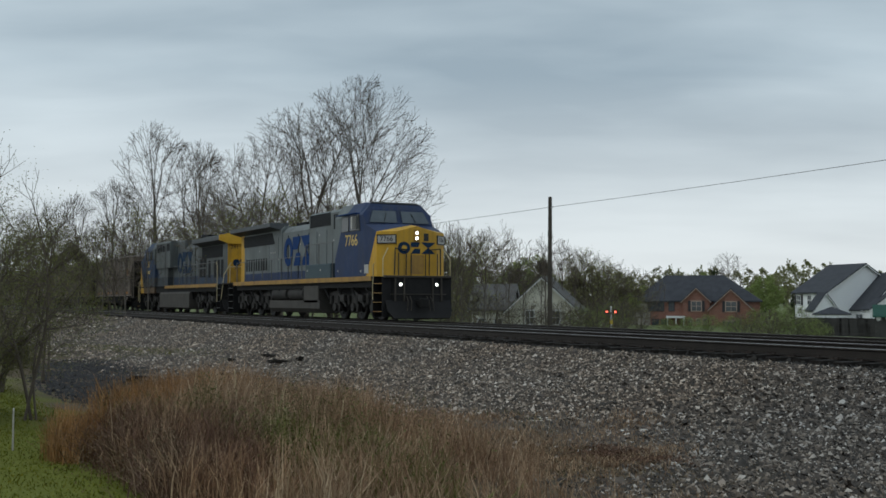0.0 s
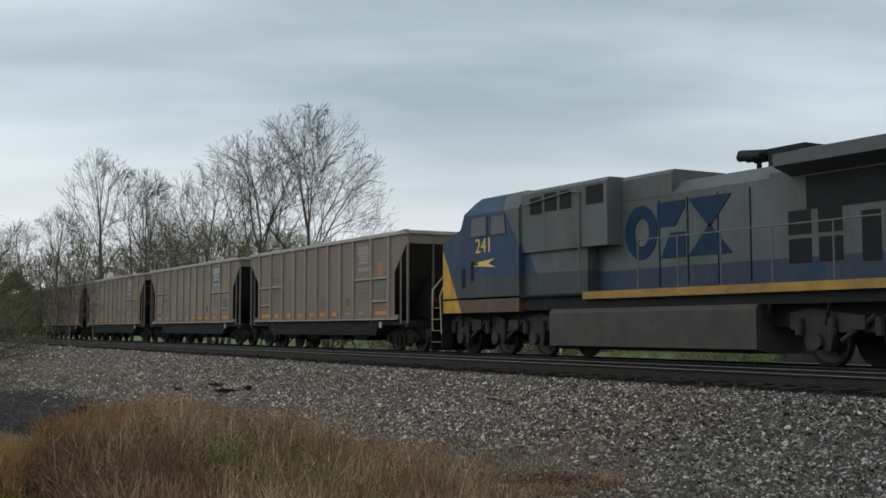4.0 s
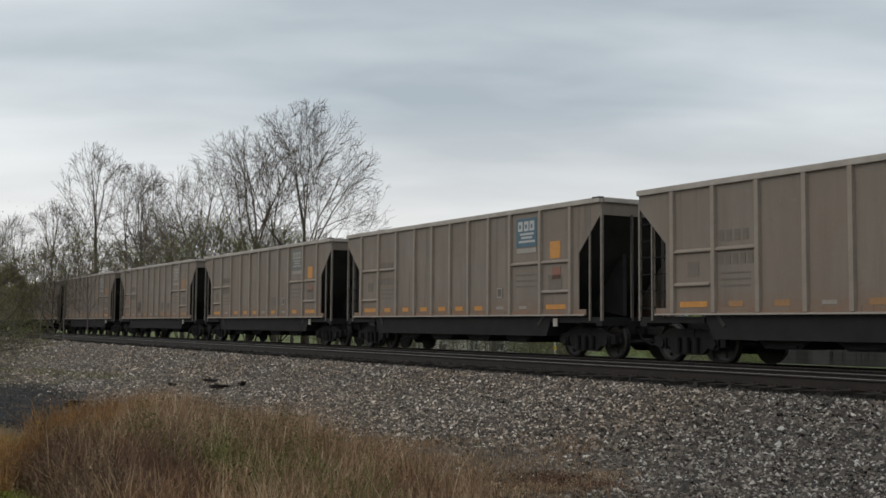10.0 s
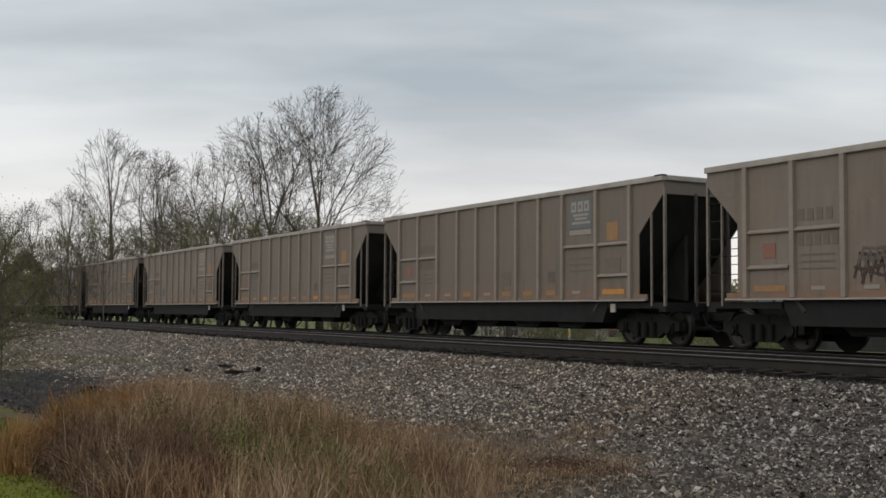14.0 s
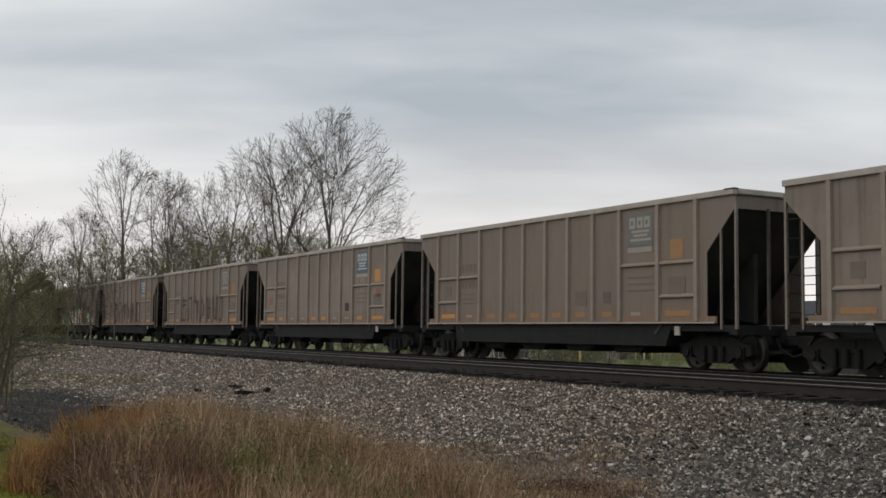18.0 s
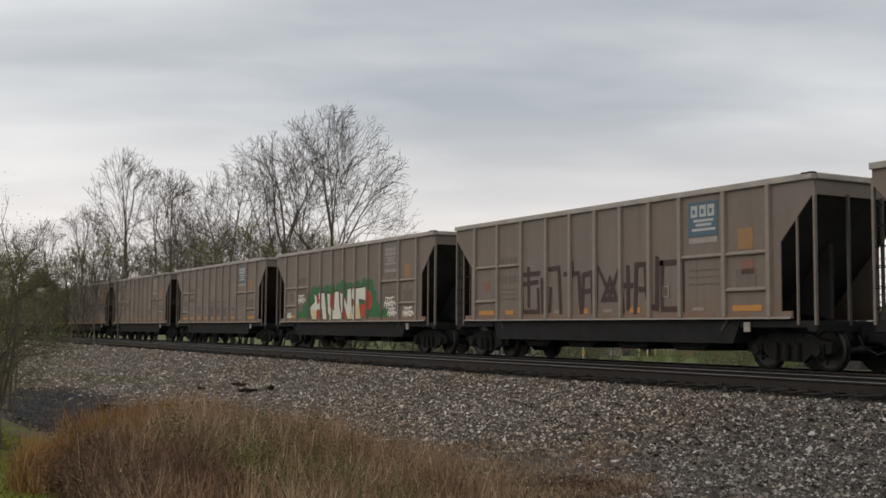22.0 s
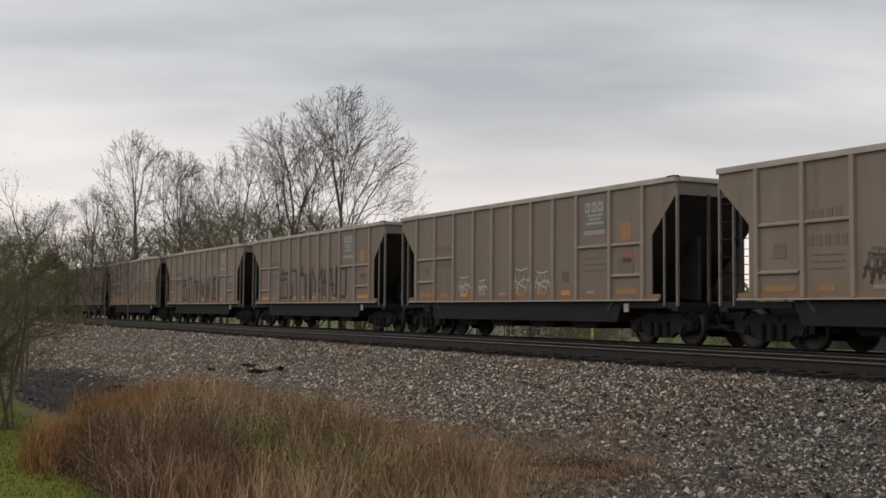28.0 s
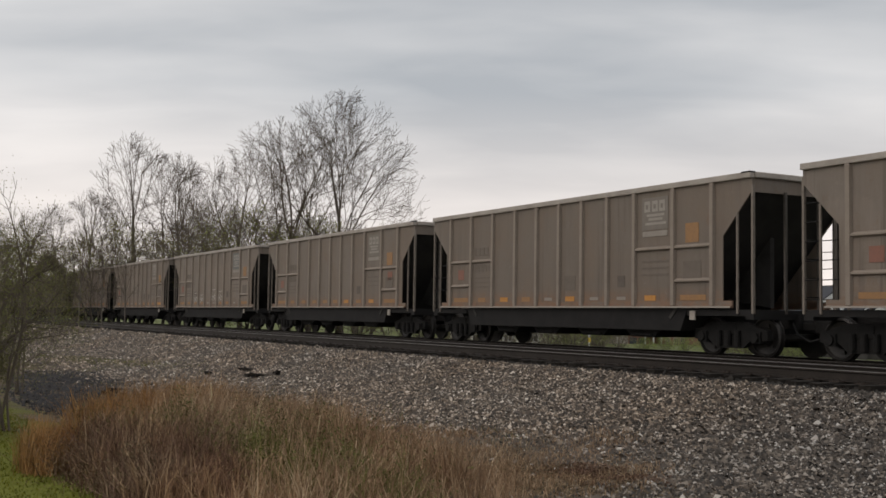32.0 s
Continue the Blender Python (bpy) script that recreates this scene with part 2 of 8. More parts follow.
def mat_ground():
    k = Nodes("ground_mixed")
    v = k.coord()
    s = k.xyz(v)
    y, x = s[1], s[0]
    wob = k.math("MULTIPLY", k.math("SUBTRACT", k.noise(0.5, 4, 0.6, v), 0.5), 4.0)
    yw = k.math("ADD", y, wob)
    stone = k.voronoi(26.0, v, "Color")
    stone_gap = k.voronoi(26.0, v, "Distance")
    sv = k.xyz(stone)
    g = k.ramp(sv[0], (0.0, (0.03, 0.024, 0.019)), (0.45, (0.08, 0.064, 0.05)), (0.8, (0.17, 0.14, 0.112)), (1.0, (0.38, 0.34, 0.29)))
    # gaps between the stones darkened, their shade painted into the gravel
    g = k.mix(k.ramp(stone_gap, (0.0, 0.0), (0.55, 1.0)), g, (0.06, 0.05, 0.045))
    g = k.mix(k.ramp(k.noise(0.35, 3, 0.5, v), (0.4, 0.0), (0.7, 0.6)), g, k.mix(0.5, g, (0.17, 0.125, 0.09)))
    soil = k.mix(k.noise(5.0, 5, 0.65, v), (0.06, 0.043, 0.028), (0.16, 0.113, 0.07))
    soil = k.mix(k.ramp(k.noise(1.6, 4, 0.6, v), (0.54, 0.0), (0.66, 0.8)), soil, (0.085, 0.095, 0.035))
    lawn = k.mix(k.noise(7.0, 5, 0.7, v), (0.09, 0.105, 0.012), (0.165, 0.175, 0.022))
    far = k.mix(k.noise(0.25, 5, 0.6, v), (0.07, 0.10, 0.03), (0.15, 0.16, 0.06))
    black = k.mix(k.noise(9.0, 4, 0.6, v), (0.018, 0.017, 0.017), (0.06, 0.056, 0.052))
    edge = k.math("ADD", 6.2, k.math("MULTIPLY", k.ramp(k.math("DIVIDE", k.math("ADD", x, 20.0), 6.0), (0.0, 0.0), (1.0, 1.0)), 1.7))
    c = k.mix(k.ramp(k.math("DIVIDE", k.math("SUBTRACT", yw, edge), 1.6), (0.0, 0.0), (1.0, 1.0)), soil, g)
    xr = k.math("DIVIDE", k.math("ADD", x, k.math("ADD", -300.0, wob)), -4.0)
    onlawn = k.math("MULTIPLY", k.ramp(xr, (0.0, 0.0), (0.6, 1.0)), k.ramp(k.math("DIVIDE", k.math("SUBTRACT", 3.6, yw), 2.0), (0.0, 0.0), (0.6, 1.0)))
    c = k.mix(onlawn, c, lawn)
    # oil-dark bed under the track, grass beyond
    c = k.mix(k.ramp(k.math("SUBTRACT", y, NEAR_Y - 1.62), (0.0, 0.0), (0.25, 1.0)), c, black)
    c = k.mix(k.ramp(k.math("SUBTRACT", yw, TRACK_Y + 8.6), (0.0, 0.0), (1.0, 1.0)), c, far)
    k.bump(stone_gap, 0.6, 0.04)
    return k.done(c, 0.9, 0, 0.25)


def axis_steps(spans):
    out = []
    for a_, b_, n in spans:
        out += [a_ + (b_ - a_) * i / n for i in range(n)]
    return out + [spans[-1][1]]


def build_ground():
    xs = axis_steps([(-3000, -600, 8), (-600, -150, 15), (-150, -50, 33), (-50, 2, 110), (2, 60, 20), (60, 600, 12), (600, 3000, 6)])
    ys = axis_steps([(-3000, -300, 6), (-300, -20, 10), (-20, 0, 10), (0, 12, 50), (12, 14, 20), (14, 30, 44), (30, 120, 26), (120, 700, 14), (700, 3500, 8)])
    verts = [(x, y, ground_z(x, y)) for y in ys for x in xs]
    n = len(xs)
    faces = [(j * n + i, j * n + i + 1, (j + 1) * n + i + 1, (j + 1) * n + i) for j in range(len(ys) - 1) for i in range(n - 1)]
    me = raw("ground", verts, faces, mat_ground())
    me.polygons.foreach_set("use_smooth", [True] * len(me.polygons))
    tagged(new("ground", me), "gravel shoulder, dry soil, lawn and rough grass", "ground", kind="structure")


build_ground()

# ---------------- track ----------------
M_RAIL = plain("rail_steel", (0.018, 0.015, 0.013), (0.038, 0.03, 0.025), 4, 0.6, 0.5)
M_RAILHEAD = plain("rail_head_polished", (0.24, 0.23, 0.23), (0.34, 0.33, 0.33), 2, 0.38, 0.9, bump=0.03)
# heads under the train: shade and dark reflection of the cars painted in
M_HEADSHADED = plain("rail_head_shaded", (0.06, 0.055, 0.05), (0.12, 0.11, 0.10), 2, 0.5, 0.6, bump=0.03)
M_TIE = plain("tie_creosoted", (0.012, 0.011, 0.010), (0.034, 0.029, 0.025), 5, 0.85, 0, 60, 0.4, 0.006, 0.12)
M_PLATE = plain("tie_plate_rust", (0.025, 0.018, 0.014), (0.05, 0.035, 0.027), 6, 0.8, 0.3)


def build_track(label, y, z, seed, first_tie, last_tie, plates_from, head):
    track = thing("railway_track", label, "railway track", kind="structure", m=pose(0, y, z))
    for side in (-1, 1):
        c = side * 0.755
        b = B()
        prism(b, [(c - 0.07, -0.18), (c + 0.07, -0.18), (c + 0.07, -0.168), (c + 0.012, -0.15), (c + 0.009, -0.045), (c + 0.036, -0.03), (c + 0.036, -0.008),
                  (c - 0.036, -0.008), (c - 0.036, -0.03), (c - 0.009, -0.045), (c - 0.012, -0.15), (c - 0.07, -0.168)], "x", -900, 500)
        rail = part("rail", b, M_RAIL, track)
        b = B()
        box(b, -900, 500, c - 0.033, c + 0.033, -0.008, 0.0)
        part("rail_head", b, head, rail, "worn running surface")
    rng = random.Random(seed)
    meshes = []
    for i in range(5):
        b = B()
        box(b, -0.115, 0.115, -1.32, 1.32, -0.36, -0.18)
        soften(b, 0.012)
        for v in b.verts:
            v.co += Vector((rng.uniform(-.008, .008), rng.uniform(-.05, .03), rng.uniform(-.008, .004)))
        meshes.append(mesh_of("tie", b, M_TIE))
    b = B()
    box(b, -0.09, 0.09, -0.17, 0.17, -0.182, -0.168)
    for sx in (-0.05, 0.05):
        for sy in (-0.1, 0.1):
            box(b, sx - .012, sx + .012, sy - .012, sy + .012, -0.168, -0.145)
    plate = mesh_of("tie_plate", b, M_PLATE)
    far = B()
    for i in range(-520, 160):
        x = i * 0.5 + rng.uniform(-.03, .03)
        m = pose(x, rng.uniform(-.09, .06), rng.uniform(-.012, .012), 0, 0, rng.uniform(-1.2, 1.2))
        if first_tie <= i < last_tie:
            ob = part("tie", meshes[i % 5], None, track, m=m)
            if i > plates_from:
                part("tie_plate", plate, None, ob, "rusty tie plate with spikes", m=pose(0, -0.755, 0))
        else:
            for v in box(far, -0.115, 0.115, -1.32, 1.32, -0.36, -0.18):
                v.co = m @ v.co
    tagged(part("far_ties", far, M_TIE, track), "dark ties further along the line", kind="stuff")


build_track("railway track under the train, polished rails on dark ties", TRACK_Y, TRACK_Z, 5, -150, 4, -90, M_HEADSHADED)
build_track("empty siding track with dark ties half buried in ballast", NEAR_Y, NEAR_Z, 15, -230, 4, -110, M_RAILHEAD)
# ---------------- train: materials ----------------
def mat_car():
    """Weathered tan-grey hopper paint: streaks running down, rust and coal dust, each car a little different."""
    k = Nodes("hopper_paint")
    v = k.coord()
    r = k.rand()
    base = k.mix(r, (0.143, 0.112, 0.088), (0.232, 0.190, 0.157))
    off = k.t.nodes.new("ShaderNodeVectorMath")
    off.operation = "ADD"
    comb_ = k.t.nodes.new("ShaderNodeCombineXYZ")
    k.put(k.math("MULTIPLY", r, 40.0), comb_.inputs[0])
    k.t.links.new(v, off.inputs[0]), k.t.links.new(comb_.outputs[0], off.inputs[1])
    vv = off.outputs[0]
    streak = k.noise(1.0, 5, 0.65, k.mapped(vv, (3.6, 3.6, 0.4)))
    blot = k.noise(0.55, 5, 0.6, vv, 0.4)
    c = k.mix(k.ramp(streak, (0.40, 0.0), (0.72, 0.7)), base, (0.135, 0.104, 0.08))
    c = k.mix(k.ramp(blot, (0.42, 0.0), (0.70, 0.6)), c, (0.19, 0.132, 0.092))
    rust = k.noise(3.2, 6, 0.7, vv, 0.5)
    c = k.mix(k.ramp(rust, (0.60, 0.0), (0.74, 0.65)), c, (0.16, 0.085, 0.045))
    z = k.xyz(v)[2]
    hem = k.math("MULTIPLY", k.ramp(k.math("SUBTRACT", 1.80, z), (0.0, 0.0), (0.40, 1.0)), k.ramp(k.noise(2.4, 5, 0.7, k.mapped(vv, (1.0, 1.0, 2.5))), (0.34, 0.0), (0.56, 0.85)))
    c = k.mix(hem, c, k.mix(r, (0.23, 0.105, 0.045), (0.15, 0.09, 0.055)))
    dark = k.noise(0.9, 4, 0.65, k.mapped(vv, (2.2, 2.2, 0.35), (5, 3, 1)))
    c = k.mix(k.ramp(dark, (0.52, 0.0), (0.72, 0.42)), c, (0.09, 0.072, 0.058))
    # an uneven grimy band under the rim, stronger on some cars
    tide = k.math("ADD", k.math("SUBTRACT", z, 3.25), k.math("MULTIPLY", k.math("SUBTRACT", k.noise(0.8, 4, 0.6, vv), 0.5), 2.2))
    c = k.mix(k.math("MULTIPLY", k.ramp(tide, (0.0, 0.0), (0.22, 1.0)), k.math("MULTIPLY", r, 0.45)), c, (0.125, 0.102, 0.084))
    runs = k.math("MULTIPLY", k.ramp(k.noise(1.0, 4, 0.6, k.mapped(vv, (5.5, 5.5, 0.22), (2, 8, 4))), (0.56, 0.0), (0.68, 0.75)), k.ramp(k.noise(0.4, 3, 0.5, vv), (0.4, 0.15), (0.6, 1.0)))
    c = k.mix(runs, c, (0.075, 0.055, 0.042))
    scuff = k.ramp(k.noise(7.0, 5, 0.7, vv, 0.8), (0.62, 0.0), (0.72, 0.5))
    c = k.mix(scuff, c, (0.25, 0.212, 0.178))
    fine = k.noise(55, 3, 0.6, v)
    c = k.mix(0.16, c, k.mix(fine, (0.08, 0.07, 0.06), (0.5, 0.45, 0.4)))
    k.bump(k.noise(2.2, 4, 0.6, vv), 0.25, 0.02)
    return k.done(c, k.ramp(blot, (0.3, 0.5), (0.7, 0.75)), 0.0, 0.4)


M_CAR = mat_car()
M_POST = plain("hopper_post_paint", (0.182, 0.146, 0.117), (0.305, 0.256, 0.213), 1.3, 0.65)
M_CHORD = plain("hopper_rim_paint", (0.25, 0.215, 0.185), (0.40, 0.36, 0.32), 2.0, 0.5)
# coal dust plus the shade of the end bay, both put into this colour
M_DUSTSHADE = plain("coal_dusted_shaded_steel", (0.022, 0.021, 0.021), (0.05, 0.047, 0.044), 1.4, 0.85, spec=0.3)
M_UNDER = plain("underframe_black", (0.011, 0.011, 0.0115), (0.024, 0.0225, 0.022), 2.0, 0.8, spec=0.22)
M_BOGIE = plain("bogie_grime", (0.008, 0.008, 0.008), (0.02, 0.0185, 0.0175), 4.0, 0.8, spec=0.22)
M_WHEEL = plain("wheel_steel", (0.022, 0.021, 0.02), (0.045, 0.041, 0.038), 5.0, 0.5, 0.4)
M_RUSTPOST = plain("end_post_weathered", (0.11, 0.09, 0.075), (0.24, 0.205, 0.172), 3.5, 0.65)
# inner end posts, about half the tone of the outer ones
M_INNERPOST = plain("end_post_dark", (0.05, 0.044, 0.04), (0.11, 0.095, 0.083), 3.5, 0.7)
M_ORANGE = plain("orange_reflective", (0.42, 0.17, 0.035), (0.56, 0.27, 0.07), 6.0, 0.55)
M_ORANGE_OLD = plain("orange_faded", (0.235, 0.135, 0.075), (0.36, 0.19, 0.075), 7.0, 0.6)
M_RED = plain("red_marking_faded", (0.20, 0.10, 0.075), (0.28, 0.12, 0.085), 7.0, 0.6)
M_BLUEP = plain("panel_blue", (0.06, 0.115, 0.155), (0.085, 0.145, 0.185), 3.0, 0.6)
M_BLUEOLD = plain("panel_blue_dusty", (0.11, 0.125, 0.125), (0.165, 0.165, 0.155), 3.0, 0.6)
M_GREYP = plain("panel_dusty_grey", (0.16, 0.14, 0.12), (0.22, 0.19, 0.162), 3.0, 0.6)
M_WHITEP = plain("marking_white", (0.34, 0.34, 0.325), (0.5, 0.49, 0.47), 4.0, 0.6)
M_WHITEOLD = plain("marking_white_dusty", (0.25, 0.225, 0.195), (0.35, 0.32, 0.285), 4.0, 0.6)
M_PALEOLD = plain("reflector_dusty", (0.24, 0.21, 0.18), (0.31, 0.28, 0.245), 5.0, 0.6)
M_DARKMARK = plain("marking_dark", (0.09, 0.072, 0.06), (0.15, 0.125, 0.105), 4.0, 0.7)
M_FAINT = plain("marking_faint", (0.128, 0.106, 0.086), (0.172, 0.142, 0.118), 4.0, 0.7)

PITCH = 16.18
HALF = 7.357
SILL, RIM = 1.282, 4.285
POSTS_X = (-6.15, -4.83, -3.53, -2.26, -1.12, 0.0, 1.07, 2.19, 3.31, 4.78, 6.13)


def wheelset_mesh(radius, name="wheelset"):
    b = B()
    rod(b, (0, -1.0, 0), (0, 1.0, 0), 0.085, 10)
    for s in (-1, 1):
        prof = [(-0.07 * s, radius * 0.62), (-0.065 * s, radius), (0.05 * s, radius * 1.0), (0.075 * s, radius * 0.9), (0.03 * s, radius * 0.82), (0.0, radius * 0.42), (0.06 * s, radius * 0.34), (0.09 * s, 0.1)]
        prof = [(-y, r) for y, r in prof]
        lathe(b, [(0.755 * s - y, r) for y, r in prof] if s > 0 else [(0.755 * s - y, r) for y, r in prof], 0, 24)
        lathe(b, [(s * 0.69, radius + 0.027), (s * 0.72, radius + 0.02), (s * 0.722, radius - 0.05), (s * 0.69, radius - 0.05)], 0, 24)
        for i in range(3):
            a_ = i * 2.094
            box_v = box(b, -0.03, 0.03, -0.02, 0.02, -0.03, 0.03)
            for v in box_v:
                v.co += Vector((radius * 0.6 * math.cos(a_), s * 0.80, radius * 0.6 * math.sin(a_)))
    return mesh_of(name, b, M_WHEEL)


W_CAR = wheelset_mesh(0.457)
W_LOCO = wheelset_mesh(0.533)


def side_frame_mesh():
    b = B()
    pts = [(-1.18, 0.40), (-1.18, 0.62), (-0.92, 0.66), (-0.45, 0.80), (0.45, 0.80), (0.92, 0.66), (1.18, 0.62), (1.18, 0.40), (0.98, 0.36), (0.74, 0.42), (0.42, 0.20), (-0.42, 0.20), (-0.74, 0.42), (-0.98, 0.36)]
    prism(b, pts, "y", -0.07, 0.07)
    for s in (-1, 1):
        box(b, s * 0.865 - 0.14, s * 0.865 + 0.14, -0.12, 0.12, 0.32, 0.58)
        rod(b, (s * 0.865, -0.17, 0.457), (s * 0.865, 0.17, 0.457), 0.11, 10)
        rod(b, (s * 0.3, -0.11, 0.25), (s * 0.3, -0.11, 0.6), 0.07, 8)
    rod(b, (0, -0.12, 0.25), (0, -0.12, 0.6), 0.08, 8)
    return mesh_of("side_frame", b, M_BOGIE)


SIDE_FRAME = side_frame_mesh()


def add_bogie(parent, x):
    """A two-axle freight bogie; returns its wheelsets."""
    b = B()
    box(b, -0.22, 0.22, -1.1, 1.1, 0.5, 0.78)
    box(b, -0.5, 0.5, -0.3, 0.3, 0.72, 0.86)
    soften(b, 0.015)
    bogie = part("bogie", b, M_BOGIE, parent, "grimy black cast bogie", pose(x, 0, TRACK_Z))
    for s in (-1, 1):
        part("side_frame", SIDE_FRAME, None, bogie, m=pose(0, s * 1.0, 0))
    return [part("wheelset", W_CAR, None, bogie, "dull steel wheels on an axle", pose(s * 0.865, 0, 0.457)) for s in (-1, 1)]


def hopper_template():
    car = thing("hopper_car", "weathered tan steel coal hopper car rolling on the track", "freight car", "hopper cars of the coal train")
    outline = [(-HALF, 4.16), (-HALF, 3.86), (-6.42, 2.95), (-6.42, SILL + .04), (6.44, SILL + .04), (6.44, 2.90), (HALF, 3.86), (HALF, 4.16)]
    for s in (-1, 1):
        b = B()
        prism(b, outline, "y", s * 1.50, s * 1.53)
        part("side_sheet", b, M_CAR, car)
        b = B()
        box(b, -HALF - .02, HALF + .02, s * 1.53 - 0.07, s * 1.53 + 0.07, 4.15, RIM)
        soften(b, 0.02, 2)
        part("top_chord", b, M_CHORD, car, "pale dented rim")
        b = B()
        prism(b, [(s * 1.50, SILL), (s * 1.60, SILL), (s * 1.60, SILL + .03), (s * 1.545, SILL + .05), (s * 1.545, SILL + .16), (s * 1.50, SILL + .16)], "x", -6.75, 6.75)
        part("side_sill", b, M_CAR, car)
        b = B()
        box(b, 7.1, HALF + .03, s * 1.53 - .075, s * 1.53 + .075, RIM - .02, RIM + .012)
        part("corner_cap", b, M_UNDER, car, "small black corner cap")
    for s in (-1, 1):
        b = B()
        box(b, -6.75, 6.75, min(s * 1.601, s * 1.606), max(s * 1.601, s * 1.606), SILL - .004, SILL + .032)
        part("sill_lip", b, M_CHORD, car, "pale worn lower edge")
    b = B()
    prism(b, [(-0.075, 0), (-0.055, -0.075), (0.055, -0.075), (0.075, 0)], "z", SILL + .05, 4.15)
    post = mesh_of("side_post", b, M_POST)
    for s in (-1, 1):
        for x in POSTS_X:
            part("side_post", post, None, car, m=pose(x, s * 1.531, 0, 0, 0, 0 if s < 0 else 180))
    ledges = {}
    for x0, x1, z in ((3.38, 4.72, 2.73), (4.85, 6.06, 2.73), (4.85, 6.06, 1.93), (-6.08, -4.9, 2.73), (-4.76, -3.6, 2.73), (-6.08, -4.95, 1.97)):
        n = round(x1 - x0, 2)
        if n not in ledges:
            b = B()
            prism(b, [(0, 0.05), (-0.07, 0.0), (-0.07, -0.03), (0, -0.06)], "x", -n / 2, n / 2)
            ledges[n] = mesh_of("stiffener", b, M_POST)
        for s in (-1, 1):
            part("stiffener", ledges[n], None, car, m=pose((x0 + x1) / 2 * (1 if s < 0 else -1), s * 1.531, z, 0, 0, 0 if s < 0 else 180))
    for s in (-1, 1):
        b = B()
        box(b, s * HALF - .06, s * HALF + .06, -1.459, 1.459, 4.15, RIM)
        soften(b, 0.02)
        part("end_chord", b, M_CHORD, car)
        b = B()
        box(b, s * (HALF - .03) - .015, s * (HALF - .03) + .015, -1.5, 1.5, 3.84, 4.15)
        part("end_wall", b, M_CAR, car)
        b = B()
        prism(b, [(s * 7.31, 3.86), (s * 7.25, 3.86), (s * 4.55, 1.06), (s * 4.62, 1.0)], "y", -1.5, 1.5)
        part("slope_sheet", b, M_DUSTSHADE, car, "coal-dusted slope sheet, darkened further for the end bay's shade")
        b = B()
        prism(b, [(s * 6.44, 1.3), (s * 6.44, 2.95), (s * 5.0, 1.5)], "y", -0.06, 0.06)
        part("end_gusset", b, M_DUSTSHADE, car)
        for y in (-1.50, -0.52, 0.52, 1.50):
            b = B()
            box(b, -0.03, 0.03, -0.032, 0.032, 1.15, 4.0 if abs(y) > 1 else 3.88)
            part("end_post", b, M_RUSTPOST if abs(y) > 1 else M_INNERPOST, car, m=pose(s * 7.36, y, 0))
        for y in (-1.52, 1.52):
            b = B()
            box(b, -0.022, 0.022, -0.022, 0.022, 1.15, 3.42)
            part("corner_post", b, M_RUSTPOST, car, m=pose(s * 6.90, y, 0))
        # ladders at two opposite corners
        y = -1.50 * s
        b = B()
        rod(b, (s * 7.40, -y - s * 0.5, 1.3), (s * 7.40, -y - s * 0.5, 3.7), 0.018, 5)
        ladder = part("ladder", b, M_RUSTPOST, car, "thin steel ladder")
        for i in range(6):
            z = 1.45 + 0.4 * i
            x_in = s * (6.46 if z < 3.0 else 6.9)
            b = B()
            rod(b, (s * 7.36, -y, z), (x_in, -y, z), 0.011, 5)
            part("rung", b, M_UNDER if s < 0 else M_RUSTPOST, ladder)
            b = B()
            rod(b, (s * 7.40, -y, z + .05), (s * 7.40, -y - s * 0.5, z + .05), 0.011, 5)
            part("rung", b, M_UNDER, ladder)
        b = B()
        box(b, s * 7.25 - 0.12, s * 7.25 + 0.12, -1.5, 1.5, 1.02, 1.24)
        box(b, min(s * 5.2, s * 7.13), max(s * 5.2, s * 7.13), -1.5, -1.44, 1.10, 1.24)
        box(b, min(s * 5.2, s * 7.13), max(s * 5.2, s * 7.13), 1.44, 1.5, 1.10, 1.24)
        part("end_sill", b, M_UNDER, car)
        b = B()
        box(b, min(s * 7.4, s * 7.82), max(s * 7.4, s * 7.82), -0.09, 0.09, 0.78, 0.98)
        box(b, min(s * 7.78, s * 8.09), max(s * 7.78, s * 8.09), -0.14 + .05 * s, 0.14 + .05 * s, 0.72, 1.02)
        soften(b, 0.03)
        part("coupler", b, M_BOGIE, car)
        b = B()
        bent(b, [(s * 7.4, -0.35 * s, 0.95), (s * 7.55, -0.35 * s, 0.7), (s * 7.85, -0.3 * s, 0.55), (s * 8.08, -0.22 * s, 0.62)], 0.025, 6)
        part("brake_hose", b, M_UNDER, car)
    b = B()
    box(b, -7.45, 7.45, -0.22, 0.22, 0.82, 1.16)
    part("centre_sill", b, M_UNDER, car)
    b = B()
    prism(b, [(-5.2, 1.28), (5.2, 1.28), (4.95, 0.74), (-4.95, 0.74)], "y", -1.48, 1.48)
    part("hopper_bottom", b, M_UNDER, car, "black hopper bottom")
    for x in (-3.2, -1.1, 1.1, 3.2):
        b = B()
        prism(b, [(-0.75, 0.76), (0.75, 0.76), (0.45, 0.55), (-0.45, 0.55)], "y", -1.2, 1.2)
        for yy in (-1.22, 1.22):
            rod(b, (-0.4, yy, 0.6), (0.4, yy, 0.6), 0.03, 6)
        part("discharge_door", b, M_UNDER, car, m=pose(x, 0, 0))
    for s in (-1, 1):
        add_bogie(car, s * 6.17)
    b = B()
    box(b, -0.09, 0.09, -0.02, 0.02, -0.12, 0.09)
    tag = mesh_of("side_bracket", b, M_CHORD)
    part("side_bracket", tag, None, car, "pale lifting bracket", pose(5.45, -1.54, 1.12))
    part("side_bracket", tag, None, car, "pale lifting bracket", pose(-5.45, 1.54, 1.12))
    return car


